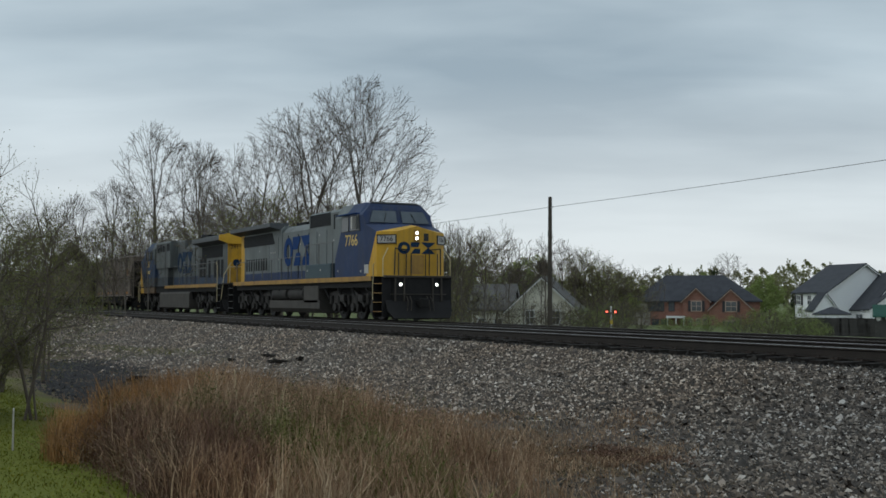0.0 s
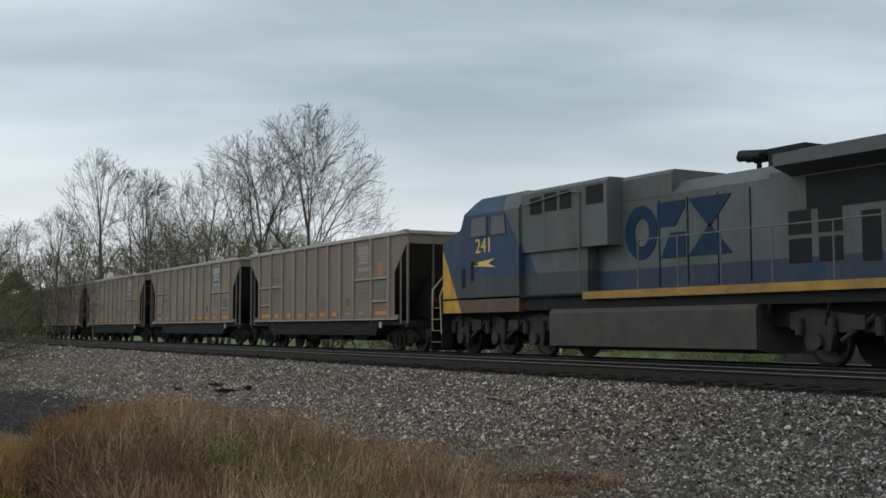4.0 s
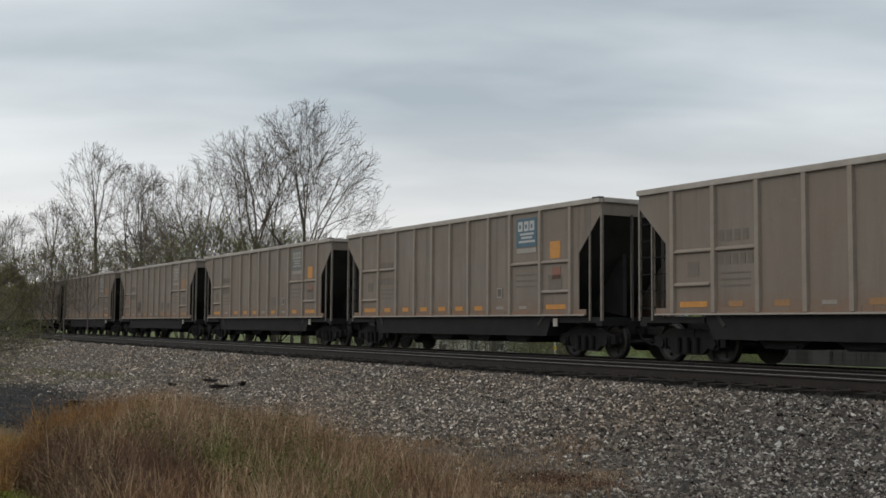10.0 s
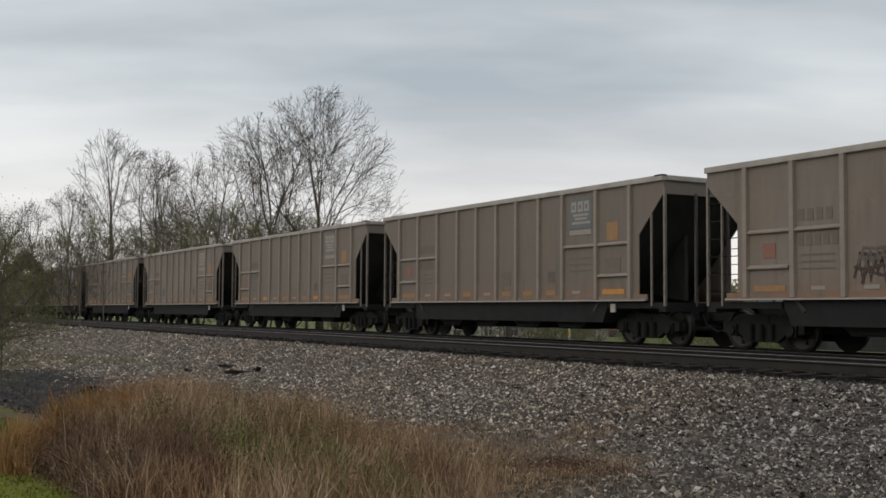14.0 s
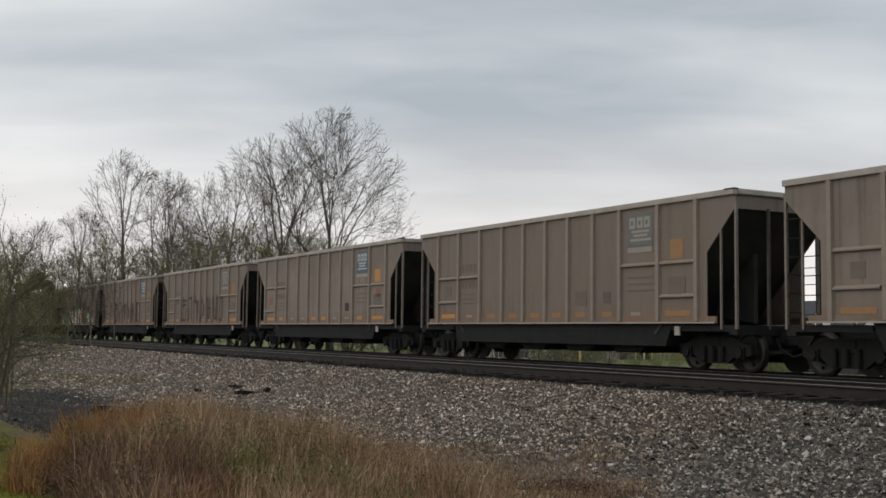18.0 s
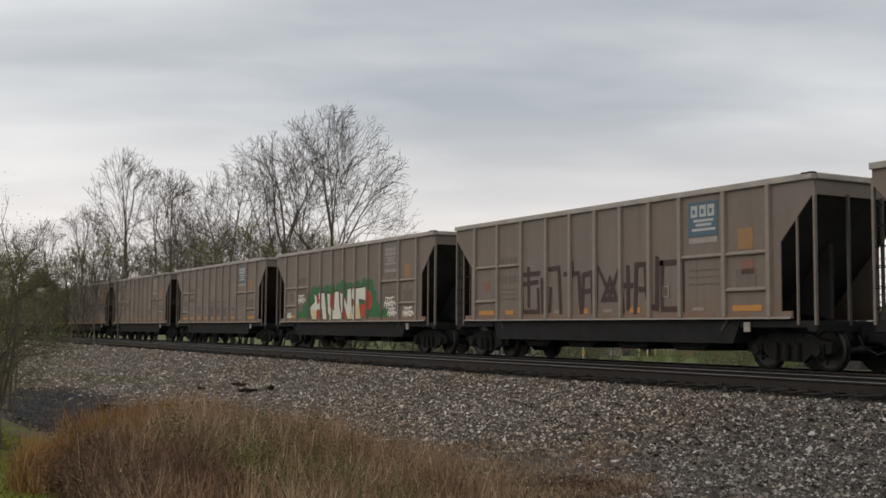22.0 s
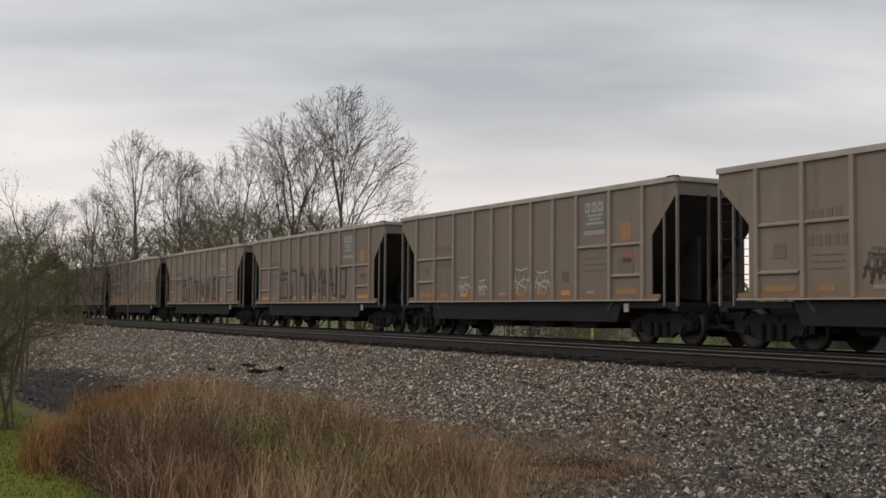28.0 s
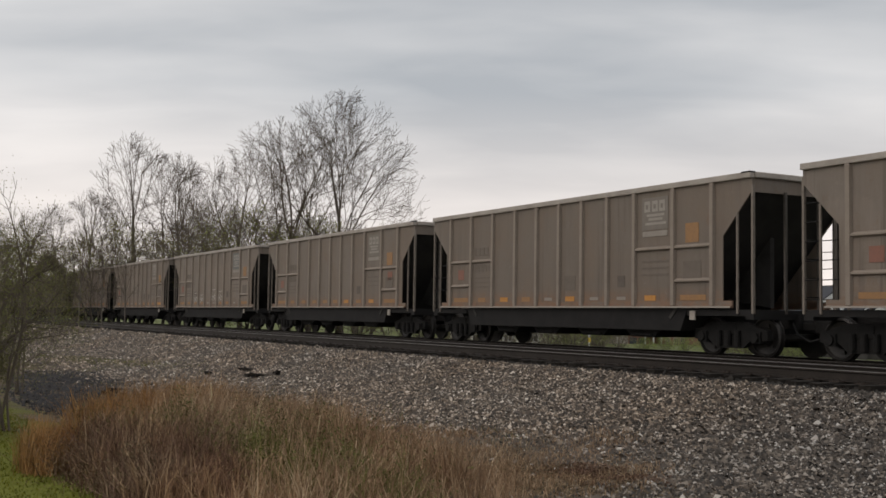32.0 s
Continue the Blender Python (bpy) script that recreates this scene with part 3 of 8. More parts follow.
DECALS = {}


def panel(w, h, material):
    key = (w, h, material.name)
    if key not in DECALS:
        b = B()
        box(b, -w / 2, w / 2, -0.004, 0.004, -h / 2, h / 2)
        DECALS[key] = mesh_of("marking", b, material)
    return DECALS[key]


def mark(car, name, w, h, material, x, z, label="", y=-1.536):
    return part(name, panel(w, h, material), None, car, label, pose(x, y, z))


def logo(car, state):
    """The lessor's panel as a plain coloured board with pale bars."""
    back = {"blue": M_BLUEP, "dusty": M_BLUEOLD, "grey": M_GREYP}[state]
    pale = M_WHITEP if state == "blue" else M_WHITEOLD
    p = part("logo_panel", panel(0.98, 0.80, back), None, car, {"blue": "blue panel with white bars", "dusty": "dust-dulled blue panel with pale bars", "grey": "grimy grey panel with pale bars"}[state], pose(4.08, -1.536, 3.60))
    for x in (-0.29, 0.0, 0.27):
        part("logo_bar", panel(0.22, 0.27, pale), None, p, m=pose(x, -0.004, 0.18))
        part("logo_bar", panel(0.08, 0.11, back), None, p, m=pose(x - .01, -0.008, 0.17))
    for z, w in ((-0.04, 0.66), (-0.14, 0.52), (-0.25, 0.78)):
        part("logo_bar", panel(w, 0.06, pale), None, p, m=pose(0.02, -0.004, z))
    part("logo_bar", panel(0.94, 0.13, M_WHITEOLD if state == "blue" else M_PALEOLD), None, p, m=pose(0, -0.002, -0.50))


def dress(car, i):
    """Markings of the car with that number in the train."""
    rng = random.Random(100 + i)
    state = "blue" if i in (2, 5, 12, 14, 16) else "dusty" if i in (3, 4, 6, 8, 11, 13, 19, 20, 21, 24) else "grey"
    logo(car, state)
    if i in (2, 5, 12, 14, 16, 18, 20):
        for ob in car.children:
            at = ob.matrix_basis.translation
            if ob.name.startswith("stiffener") and at.x < -3 and at.y < 0:
                ob.matrix_basis = pose(at.x, at.y, at.z + (0.17 if at.z > 2.5 else -0.1))
    fresh = i in (1, 2, 5, 6, 12, 14, 16, 20)
    old = M_ORANGE if fresh else M_ORANGE_OLD
    mark(car, "orange_patch", 0.46, 0.46, M_ORANGE if i in (5, 6, 12) else M_ORANGE_OLD, 5.42, 3.05, "faded orange patch")
    if i in (3, 5, 6, 10, 12, 14, 19, 20) or (i > 22 and rng.random() < 0.5):
        mark(car, "red_patch", 0.38, 0.32, M_RED, 5.48, 2.42, "small faded red square")
    mark(car, "notice", 0.62, 0.42, M_FAINT, 5.42, 2.17)
    mark(car, "red_patch", 0.36, 0.32, M_RED if rng.random() < .6 else M_FAINT, -5.5, 2.32, "small faded red square")
    for x in (5.45, 3.9, 2.75, 1.6, 0.5, -0.55, -1.7, -2.9, -4.2, -5.5):
        if abs(x) > 5 or rng.random() < 0.66:
            mark(car, "reflector", 0.88 if abs(x) > 5 else 0.42, 0.13, old if rng.random() < .8 else M_ORANGE, x, 1.52, "orange reflector strip")
        else:
            mark(car, "reflector", 0.36, 0.08, M_PALEOLD, x, 1.52, "worn pale reflector strip")
    mark(car, "tag_plate", 0.3, 0.3, M_DARKMARK, 2.75, 1.95, "small dark plate")
    if i in (5, 6, 12, 14, 16, 26):
        mark(car, "tag_frame", 0.28, 0.28, M_WHITEOLD, 2.75, 1.95, y=-1.542)
        mark(car, "tag_plate", 0.2, 0.22, M_DARKMARK, 2.75, 1.95, y=-1.546)
    if rng.random() < 0.5:
        mark(car, "notice", 0.5, 0.4, M_FAINT, rng.choice((1.63, 0.5, -2.9)), 1.95)
    # reporting marks and number as bars
    for k_, w in enumerate((0.16, 0.16, 0.16, 0.16)):
        mark(car, "letter_bar", w, 0.24, M_FAINT, -4.62 + .24 * k_, 3.02, "faded letter-sized bar")
    for k_ in range(5):
        mark(car, "number_bar", 0.15, 0.22, M_FAINT, -4.64 + .22 * k_, 2.5, "faded number-sized bar")
    for k_ in range(3):
        mark(car, "stencil_line", 1.0, 0.035, M_FAINT, 4.08, 2.42 - .16 * k_)
        mark(car, "stencil_line", 0.85, 0.035, M_FAINT, -4.2, 2.2 - .14 * k_)


M_GRAF = plain("graffiti_dark_brown", (0.035, 0.018, 0.016), (0.07, 0.04, 0.035), 4.0, 0.6)
M_GRAFFAINT = plain("graffiti_faint_brown", (0.09, 0.07, 0.06), (0.14, 0.115, 0.095), 6.0, 0.7)
M_GRAFWHITE = plain("graffiti_white", (0.58, 0.60, 0.55), (0.74, 0.70, 0.56), 2.2, 0.55)
M_GRAFCREAM = plain("graffiti_cream", (0.62, 0.45, 0.20), (0.68, 0.56, 0.33), 2.2, 0.55)
M_GRAFGREEN = plain("graffiti_green", (0.015, 0.10, 0.028), (0.03, 0.16, 0.05), 2.2, 0.55)
M_GRAFRED = plain("graffiti_red", (0.42, 0.035, 0.02), (0.55, 0.07, 0.035), 2.2, 0.55)
M_GRAFPALE = plain("graffiti_chalk", (0.40, 0.37, 0.33), (0.52, 0.48, 0.43), 5.0, 0.7)


def strokes(car, lines, x0, z0, sx, sz, width, material, label, y=-1.542):
    """A sprayed tag: each line as one flat ribbon of paint with mitred bends."""
    for k_, line in enumerate(lines):
        pts = [Vector((x0 + p[0] * sx, z0 + p[1] * sz)) for p in line]
        ring = len(pts) > 3 and (pts[0] - pts[-1]).length < 1e-6
        if ring:
            pts = pts[:-1]
        dirs = [(q - p).normalized() for p, q in zip(pts, pts[1:] + pts[:1])]
        if not ring:
            pts[0], pts[-1] = pts[0] - dirs[0] * width * 0.45, pts[-1] + dirs[-2] * width * 0.45
        n, h = len(pts), width * 0.5
        b, yy = B(), y - 0.0003 * k_
        rows = []
        for j, p in enumerate(pts):
            d0 = dirs[j - 1] if ring or j else dirs[0]
            d1 = dirs[j] if ring or j < n - 1 else dirs[n - 2]
            t_ = (d0 + d1).normalized() if (d0 + d1).length > 1e-3 else d1
            o = Vector((-t_.y, t_.x)) * min(h / max(0.45, abs(t_.dot(d1))), 2 * h)
            rows.append([b.verts.new((v.x, yy, v.y)) for v in (p - o, p + o)])
        for j in range(n if ring else n - 1):
            r0, r1 = rows[j], rows[(j + 1) % n]
            b.faces.new((r0[0], r1[0], r1[1], r0[1]))
        part("graffiti", b, material, car, label)


def outline(car, pts, material, width, y):
    """A sprayed outline round a patch."""
    strokes(car, [list(pts) + [pts[0]]], 0, 0, 1, 1, width, material, "dark sprayed outline", y)


def patch(car, pts, material, label, y):
    b = B()
    b.faces.new([b.verts.new((p[0], y, p[1])) for p in pts])
    part("graffiti", b, material, car, label)


TAG = [[(0, 1.0), (1.0, 1.02)], [(0, .75), (.9, .8)], [(.08, .75), (.15, .05), (1.0, .05), (.95, .6)], [(.45, 1.15), (.47, .2)], [(1.15, .85), (1.2, .05), (1.55, .08), (1.6, .6)], [(1.5, 1.1), (2.0, 1.12), (2.1, 0)],
       [(2.3, .95), (2.95, .95), (3.05, 0)], [(2.65, 1.2), (2.66, .9)], [(3.12, 0), (3.17, .9), (3.55, .95), (3.6, 0)], [(3.17, .5), (3.5, .52)], [(3.75, 0), (3.8, 1.1), (4.35, .4), (4.8, 1.1), (4.9, 0)],
       [(4.05, .3), (4.65, .3), (4.35, .75), (4.05, .3)], [(5.1, 1.0), (5.12, .1)], [(5.0, .6), (5.25, .6)], [(5.4, 0), (5.45, 1.05), (5.8, 1.05), (5.85, .4), (6.0, .12), (6.25, .08), (6.27, 1.15)], [(5.6, .5), (5.95, .5)],
       [(6.45, 1.05), (6.45, .05), (7.2, .05), (7.2, 1.05), (6.42, 1.05)]]
SCRAWL = [[(0, .2), (.12, .75), (.2, .15), (.34, .85), (.42, .1), (.55, .7), (.6, .3), (.72, .8), (.8, .05), (.95, .6), (1.1, .3)], [(.02, .5), (.3, .42), (.7, .55), (1.05, .45)], [(.15, .95), (.5, .88), (.9, .97)], [(.2, 0), (.3, .4), (.8, .2)]]


def scallop(pts, bulge):
    """Replaces each side of an outline by a round puff of paint."""
    out = []
    for p, q in zip(pts, pts[1:]):
        d = Vector((q[0] - p[0], q[1] - p[1]))
        n = Vector((-d.y, d.x)) if d.x < 0 else Vector((-d.y, d.x))
        for f in (0.0, 0.25, 0.5, 0.75):
            e = bulge * math.sin(math.pi * f)
            out.append((p[0] + d.x * f + n.x * e, p[1] + d.y * f + n.y * e))
    return out + [pts[-1]]


def inside(pts, x, z):
    hit = False
    for (xa, za), (xb, zb) in zip(pts, pts[1:] + pts[:1]):
        if (za > z) != (zb > z) and x < xa + (z - za) * (xb - xa) / (zb - za):
            hit = not hit
    return hit


def paint_posts(car, layers):
    """Carries a sprayed picture over the outer faces of the side posts. layers: (outline, material), the top one first."""
    for x in POSTS_X:
        start, last = 1.36, None
        for k_ in range(41):
            z = 1.36 + 0.04 * k_
            now = next((m_ for pts, m_ in layers if inside(pts, x, z + 0.02)), None) if k_ < 40 else None
            if now is not last:
                if last is not None:
                    b = B()
                    b.faces.new([b.verts.new(p) for p in ((x - .054, -1.609, start), (x + .054, -1.609, start), (x + .054, -1.609, z), (x - .054, -1.609, z))])
                    part("graffiti", b, last, car, "sprayed paint over a side post")
                start, last = z, now


def paint(car, i):
    if i in (13, 14, 20, 21):
        strokes(car, TAG, -3.62, 1.47, {13: 1.02, 14: .97, 20: 1.04, 21: .98}[i], 1.12, 0.13 if i != 20 else .12, M_GRAF, "angular dark brown sprayed scrawl")
    if i == 16:
        for x in (-1.0, .12, 1.2):
            strokes(car, SCRAWL, x, 1.5, .85, .9, .05, M_GRAFFAINT, "faint scratchy brown scrawl")
    if i in (19, 24):
        for x, s in ((-3.2, .7), (-2.0, .55), (.1, .9), (1.25, .75)):
            strokes(car, SCRAWL, x, 1.52, s * .9, s * .85, .035, M_GRAFPALE, "thin pale chalk scrawl")
    if i in (7, 18, 27):
        strokes(car, SCRAWL, -3.3, 1.6, .9, .6, .06, M_GRAF, "small dark scrawl")
        strokes(car, SCRAWL[::-1], -3.2, 1.9, .8, .4, .05, M_GRAFFAINT, "small dark scrawl")
    if i == 12:
        mark(car, "notice", 0.3, 0.3, M_GRAF, 2.75, 1.95, "small black plate", y=-1.55)
    if i == 15:
        ground_ = scallop([(-4.8, 1.42), (-4.3, 1.72), (-3.8, 2.05), (-3.4, 2.45), (-2.7, 2.66), (-2.0, 2.5), (-1.4, 2.72), (-.8, 2.5), (-.4, 2.78), (.3, 2.7), (.9, 2.6), (1.6, 2.7), (2.2, 2.85), (2.75, 2.5), (2.9, 2.05), (3.4, 1.7), (4.1, 1.42)], .28)
        patch(car, ground_, M_GRAFGREEN, "green sprayed ground", -1.541)
        layers = [(ground_, M_GRAFGREEN)]
        # four block letters in white and cream, with red behind them
        for pts in ([(-2.66, 1.36), (-1.95, 1.36), (-1.95, 1.92), (-2.2, 2.44), (-2.62, 2.40)], [(-1.55, 1.5), (-.75, 1.5), (-.62, 2.48), (-1.3, 2.40)], [(-.42, 1.36), (.45, 1.36), (.3, 2.2), (-.2, 2.52), (-.5, 2.4)], [(.85, 1.36), (2.05, 1.36), (2.0, 1.95), (.9, 2.2)],
                    [(2.05, 2.45), (2.45, 2.38), (2.6, 1.9), (2.3, 1.7), (1.95, 1.9)]):
            patch(car, scallop(pts, .12), M_GRAFRED, "red sprayed shading", -1.543)
            layers.insert(0, (scallop(pts, .12), M_GRAFRED))
        letters = ([(-3.1, 1.36), (-2.66, 1.36), (-2.62, 1.76), (-2.12, 1.78), (-2.02, 1.36), (-1.6, 1.36), (-1.76, 2.1), (-1.88, 2.48), (-2.36, 2.44), (-2.2, 2.08), (-2.58, 2.04), (-2.66, 2.34), (-2.96, 2.48), (-2.9, 2.1), (-3.38, 1.9), (-3.3, 1.6)],
                   [(-1.62, 2.44), (-1.2, 2.42), (-1.16, 1.86), (-.92, 1.76), (-.86, 2.48), (-.46, 2.5), (-.36, 1.9), (-.06, 1.36), (-1.1, 1.36), (-1.5, 1.62)],
                   [(-.34, 2.46), (-.02, 2.38), (.34, 1.96), (.36, 2.54), (.8, 2.6), (.78, 2.0), (.92, 1.36), (.44, 1.36), (.06, 1.9), (.0, 1.62), (-.28, 1.9)],
                   [(.74, 2.54), (2.1, 2.6), (2.14, 2.04), (1.46, 2.12), (1.5, 1.9), (1.66, 1.36), (1.0, 1.36), (1.1, 2.1), (.78, 2.16)])
        for pts in letters:
            patch(car, pts, M_GRAFWHITE, "white sprayed letter", -1.546)
            layers.insert(0, (pts, M_GRAFWHITE))
            outline(car, pts, M_GRAF, .05, -1.549)
        paint_posts(car, layers)
        for pts in ([(-3.08, 1.38), (-2.7, 1.38), (-2.66, 1.72), (-3.2, 1.8)], [(1.05, 1.38), (1.6, 1.38), (1.48, 1.85), (1.12, 2.0)], [(.5, 1.38), (.85, 1.38), (.76, 1.75)]):
            patch(car, pts, M_GRAFCREAM, "cream sprayed fade", -1.5475)
        for x, z, s in ((3.62, 1.75, .9), (3.9, 1.45, .7), (5.1, 1.42, .8), (-4.75, 2.06, .8), (-6.0, 1.42, .55)):
            strokes(car, SCRAWL, x, z, s * .9, s * .45, .06, M_GRAFWHITE, "small white scrawl")


CARS = 31
HOPPERS = []
tmpl = hopper_template()
for i in range(CARS):
    HOPPERS.append(tmpl if i == 0 else copy_thing(tmpl, pose(0, 0, 0)))
for i, c_ in enumerate(HOPPERS):
    c_.matrix_basis = pose(train_place(0) - HALF - PITCH * i, TRACK_Y, 0)
    dress(c_, i + 1)
    paint(c_, i + 1)
# ---------------- locomotives ----------------
GREY, BLUE, YELLOW = (0.155, 0.175, 0.178), (0.003, 0.025, 0.098), (0.66, 0.37, 0.022)


def mat_loco(name, zones, dirt=0.45, dull=1.0):
    """Locomotive paint. zones: (colour, xk, zk, c), painted where xk * x + zk * z > c, later ones over earlier; then road dirt."""
    k = Nodes(name)
    v = k.coord()
    s = k.xyz(v)
    c = (GREY[0] * dull, GREY[1] * dull, GREY[2] * dull)
    c = k.mix(0.0, c, c)
    for col, conds in zones:
        f = None
        for xk, zk, lim in conds:
            g = k.math("GREATER_THAN", k.math("ADD", k.math("MULTIPLY", s[0], xk), k.math("MULTIPLY", s[2], zk)), lim)
            f = g if f is None else k.math("MULTIPLY", f, g)
        c = k.mix(f, c, col)
    streak = k.noise(1.0, 5, 0.65, k.mapped(v, (5.0, 5.0, 0.6)))
    blot = k.noise(0.8, 5, 0.6, v, 0.4)
    c = k.mix(k.math("MULTIPLY", k.ramp(streak, (0.45, 0.0), (0.8, 1.0)), dirt), c, (0.07, 0.06, 0.05))
    c = k.mix(k.math("MULTIPLY", k.ramp(blot, (0.4, 0.0), (0.75, 1.0)), dirt), c, (0.075 * dull, 0.07 * dull, 0.062 * dull))
    dust = k.noise(1.7, 6, 0.7, k.mapped(v, (1.0, 1.0, 0.45), (7, 2, 3)), 0.6)
    c = k.mix(k.math("MULTIPLY", k.ramp(dust, (0.52, 0.0), (0.72, 1.0)), dirt * 0.28), c, (0.22, 0.21, 0.18))
    fine = k.noise(50, 3, 0.6, v)
    c = k.mix(0.1, c, k.mix(fine, (0.03, 0.03, 0.03), (0.35, 0.33, 0.3)))
    k.bump(fine, 0.08, 0.004)
    return k.done(c, k.ramp(blot, (0.3, 0.42), (0.7, 0.65)), 0.0, 0.15)


M_LEAD = mat_loco("loco_paint_lead", [
    (BLUE, [(0, -1, -2.36), (1, 0, -9.4)]),
    (BLUE, [(1, -0.56, 3.76)]),
    (YELLOW, [(1, -0.52, 7.52)]),
    (YELLOW, [(-1, 0, 9.05)])], 0.34, 1.0)
M_SECOND = mat_loco("loco_paint_second", [
    ((0.014, 0.038, 0.085), [(0, -1, -2.46), (-1, 0, -2.4)]),
    ((0.012, 0.045, 0.115), [(1, -0.733, 2.83), (0, 1, 2.35)]),
    ((0.04, 0.052, 0.066), [(1, 0, 2.38), (0, -1, -2.50)]),
    ((0.12, 0.07, 0.035), [(1, 0, 2.38), (0, -1, -1.86)]),
    (YELLOW, [(1, -0.586, 7.59)]),
    (YELLOW, [(-1, 0, 9.84)])], 0.6, 0.7)
M_YELLOW = plain("loco_yellow", (0.55, 0.31, 0.02), (0.66, 0.39, 0.03), 2.5, 0.45)
M_YELLOWD = plain("loco_yellow_dirty", (0.15, 0.085, 0.04), (0.44, 0.25, 0.04), 2.2, 0.55)
M_LOCODARK = plain("loco_grille_dark", (0.010, 0.011, 0.012), (0.024, 0.024, 0.026), 5, 0.7, spec=0.15)
M_LOCOTOP = plain("loco_roof_grey", (0.06, 0.064, 0.068), (0.10, 0.105, 0.11), 2, 0.6)
M_TANK = plain("loco_tank_grime", (0.03, 0.027, 0.024), (0.075, 0.066, 0.056), 1.6, 0.65)
M_SIDEFRAME = plain("loco_side_frame", (0.016, 0.015, 0.0145), (0.046, 0.041, 0.036), 2.6, 0.8)
M_LOCOBLUE = plain("logo_blue", (0.004, 0.03, 0.12), (0.008, 0.04, 0.15), 3, 0.65, spec=0.15)
M_LOCOBLUED = plain("logo_blue_dusty", (0.010, 0.026, 0.06), (0.018, 0.04, 0.08), 3, 0.65, spec=0.15)
M_HANDRAIL = plain("handrail_dark", (0.08, 0.08, 0.08), (0.15, 0.145, 0.14), 5, 0.55)
M_HANDPALE = plain("handrail_pale", (0.45, 0.36, 0.18), (0.55, 0.48, 0.3), 5, 0.55)
M_NUMBER = plain("number_yellow", (0.62, 0.43, 0.10), (0.72, 0.5, 0.14), 5, 0.5)
M_GRIME = plain("loco_grime_brown", (0.03, 0.026, 0.022), (0.07, 0.058, 0.046), 4, 0.75)
M_LAMP = emitter("headlight_lit", (1.0, 0.96, 0.86), 5.0)
M_LAMPOFF = plain("lamp_lens", (0.3, 0.3, 0.3), (0.4, 0.4, 0.4), 9, 0.15)
M_GASKET = plain("cab_window_frame", (0.012, 0.012, 0.013), (0.025, 0.025, 0.026), 5, 0.5)
M_BOARD = plain("number_board_white", (0.35, 0.33, 0.3), (0.45, 0.43, 0.4), 5, 0.4)


def mat_glass():
    k = Nodes("cab_glass")
    n = k.noise(3.0, 3, 0.5)
    return k.done(k.mix(n, (0.05, 0.055, 0.058), (0.08, 0.085, 0.09)), 0.06, 0.0, 0.3)


M_GLASS = mat_glass()
# paler and bluer than M_GLASS: the reflected sky is part of the base colour
M_SCREEN = plain("windscreen_glass", (0.055, 0.07, 0.085), (0.10, 0.12, 0.14), 1.2, 0.12, spec=0.6, bump=0.0)


def loft(bm, stations, cap=True):
    rings = [[bm.verts.new(p) for p in st] for st in stations]
    n = len(rings[0])
    fs = []
    for a_, b_ in zip(rings, rings[1:]):
        for i in range(n):
            fs.append(bm.faces.new((a_[i], b_[i], b_[(i + 1) % n], a_[(i + 1) % n])))
    if cap:
        fs += [bm.faces.new(rings[0][::-1]), bm.faces.new(rings[-1])]
    bmesh.ops.recalc_face_normals(bm, faces=fs)


def hood_section(x, w, z0, z1, ch=0.18):
    return [(x, -w, z0), (x, -w, z1 - ch), (x, -w + ch, z1), (x, w - ch, z1), (x, w, z1 - ch), (x, w, z0)]


def text_mesh(name, body, size, material, shear=0.0):
    cu = bpy.data.curves.new(name, "FONT")
    cu.body, cu.size, cu.extrude, cu.align_x, cu.align_y, cu.shear = body, size, 0.004, "CENTER", "CENTER", shear
    tmp = bpy.data.objects.new(name, cu)
    me = bpy.data.meshes.new_from_object(tmp)
    bpy.data.objects.remove(tmp)
    me.materials.clear()
    me.materials.append(material)
    return me


def loco_bogie(parent, x, axles):
    b = B()
    box(b, axles[0] - .6, axles[-1] + .6, -0.75, 0.75, 0.62, 0.82)
    bogie = part("bogie", b, M_BOGIE, parent, "grimy three-axle bogie", pose(x, 0, TRACK_Z))
    for s in (-1, 1):
        b = B()
        pts = [(axles[0] - .72, 1.12), (axles[0] - .2, 1.22), (axles[1] - .5, 1.0), (axles[1], 1.22), (axles[1] + .5, 1.0), (axles[-1] + .2, 1.22), (axles[-1] + .72, 1.12), (axles[-1] + .72, 0.78)]
        for ax in axles[::-1]:
            pts += [(ax + .42, 0.72), (ax + .30, 0.34), (ax - .30, 0.34), (ax - .42, 0.72)]
        pts += [(axles[0] - .72, 0.78)]
        prism(b, pts, "y", s * 0.98, s * 1.14)
        for ax in axles:
            rod(b, (ax, s * 1.1, 0.533), (ax, s * 1.26, 0.533), 0.17, 12)
            rod(b, (ax - .42, s * 1.2, 0.66), (ax - .42, s * 1.2, 1.02), 0.09, 8)
            rod(b, (ax + .42, s * 1.2, 0.66), (ax + .42, s * 1.2, 1.02), 0.09, 8)
        for ax in axles[:-1]:
            rod(b, (ax + .5, s * 1.22, 1.05), (ax + 1.3, s * 1.24, 0.55), 0.05, 6)
            box(b, ax + .7, ax + 1.15, min(s * 1.1, s * 1.3), max(s * 1.1, s * 1.3), 0.78, 1.05)
        part("side_frame", b, M_SIDEFRAME, bogie, "dusty cast side frame")
    return [part("wheelset", W_LOCO, None, bogie, "dull steel wheels on an axle", pose(ax, 0, 0.533)) for ax in axles]


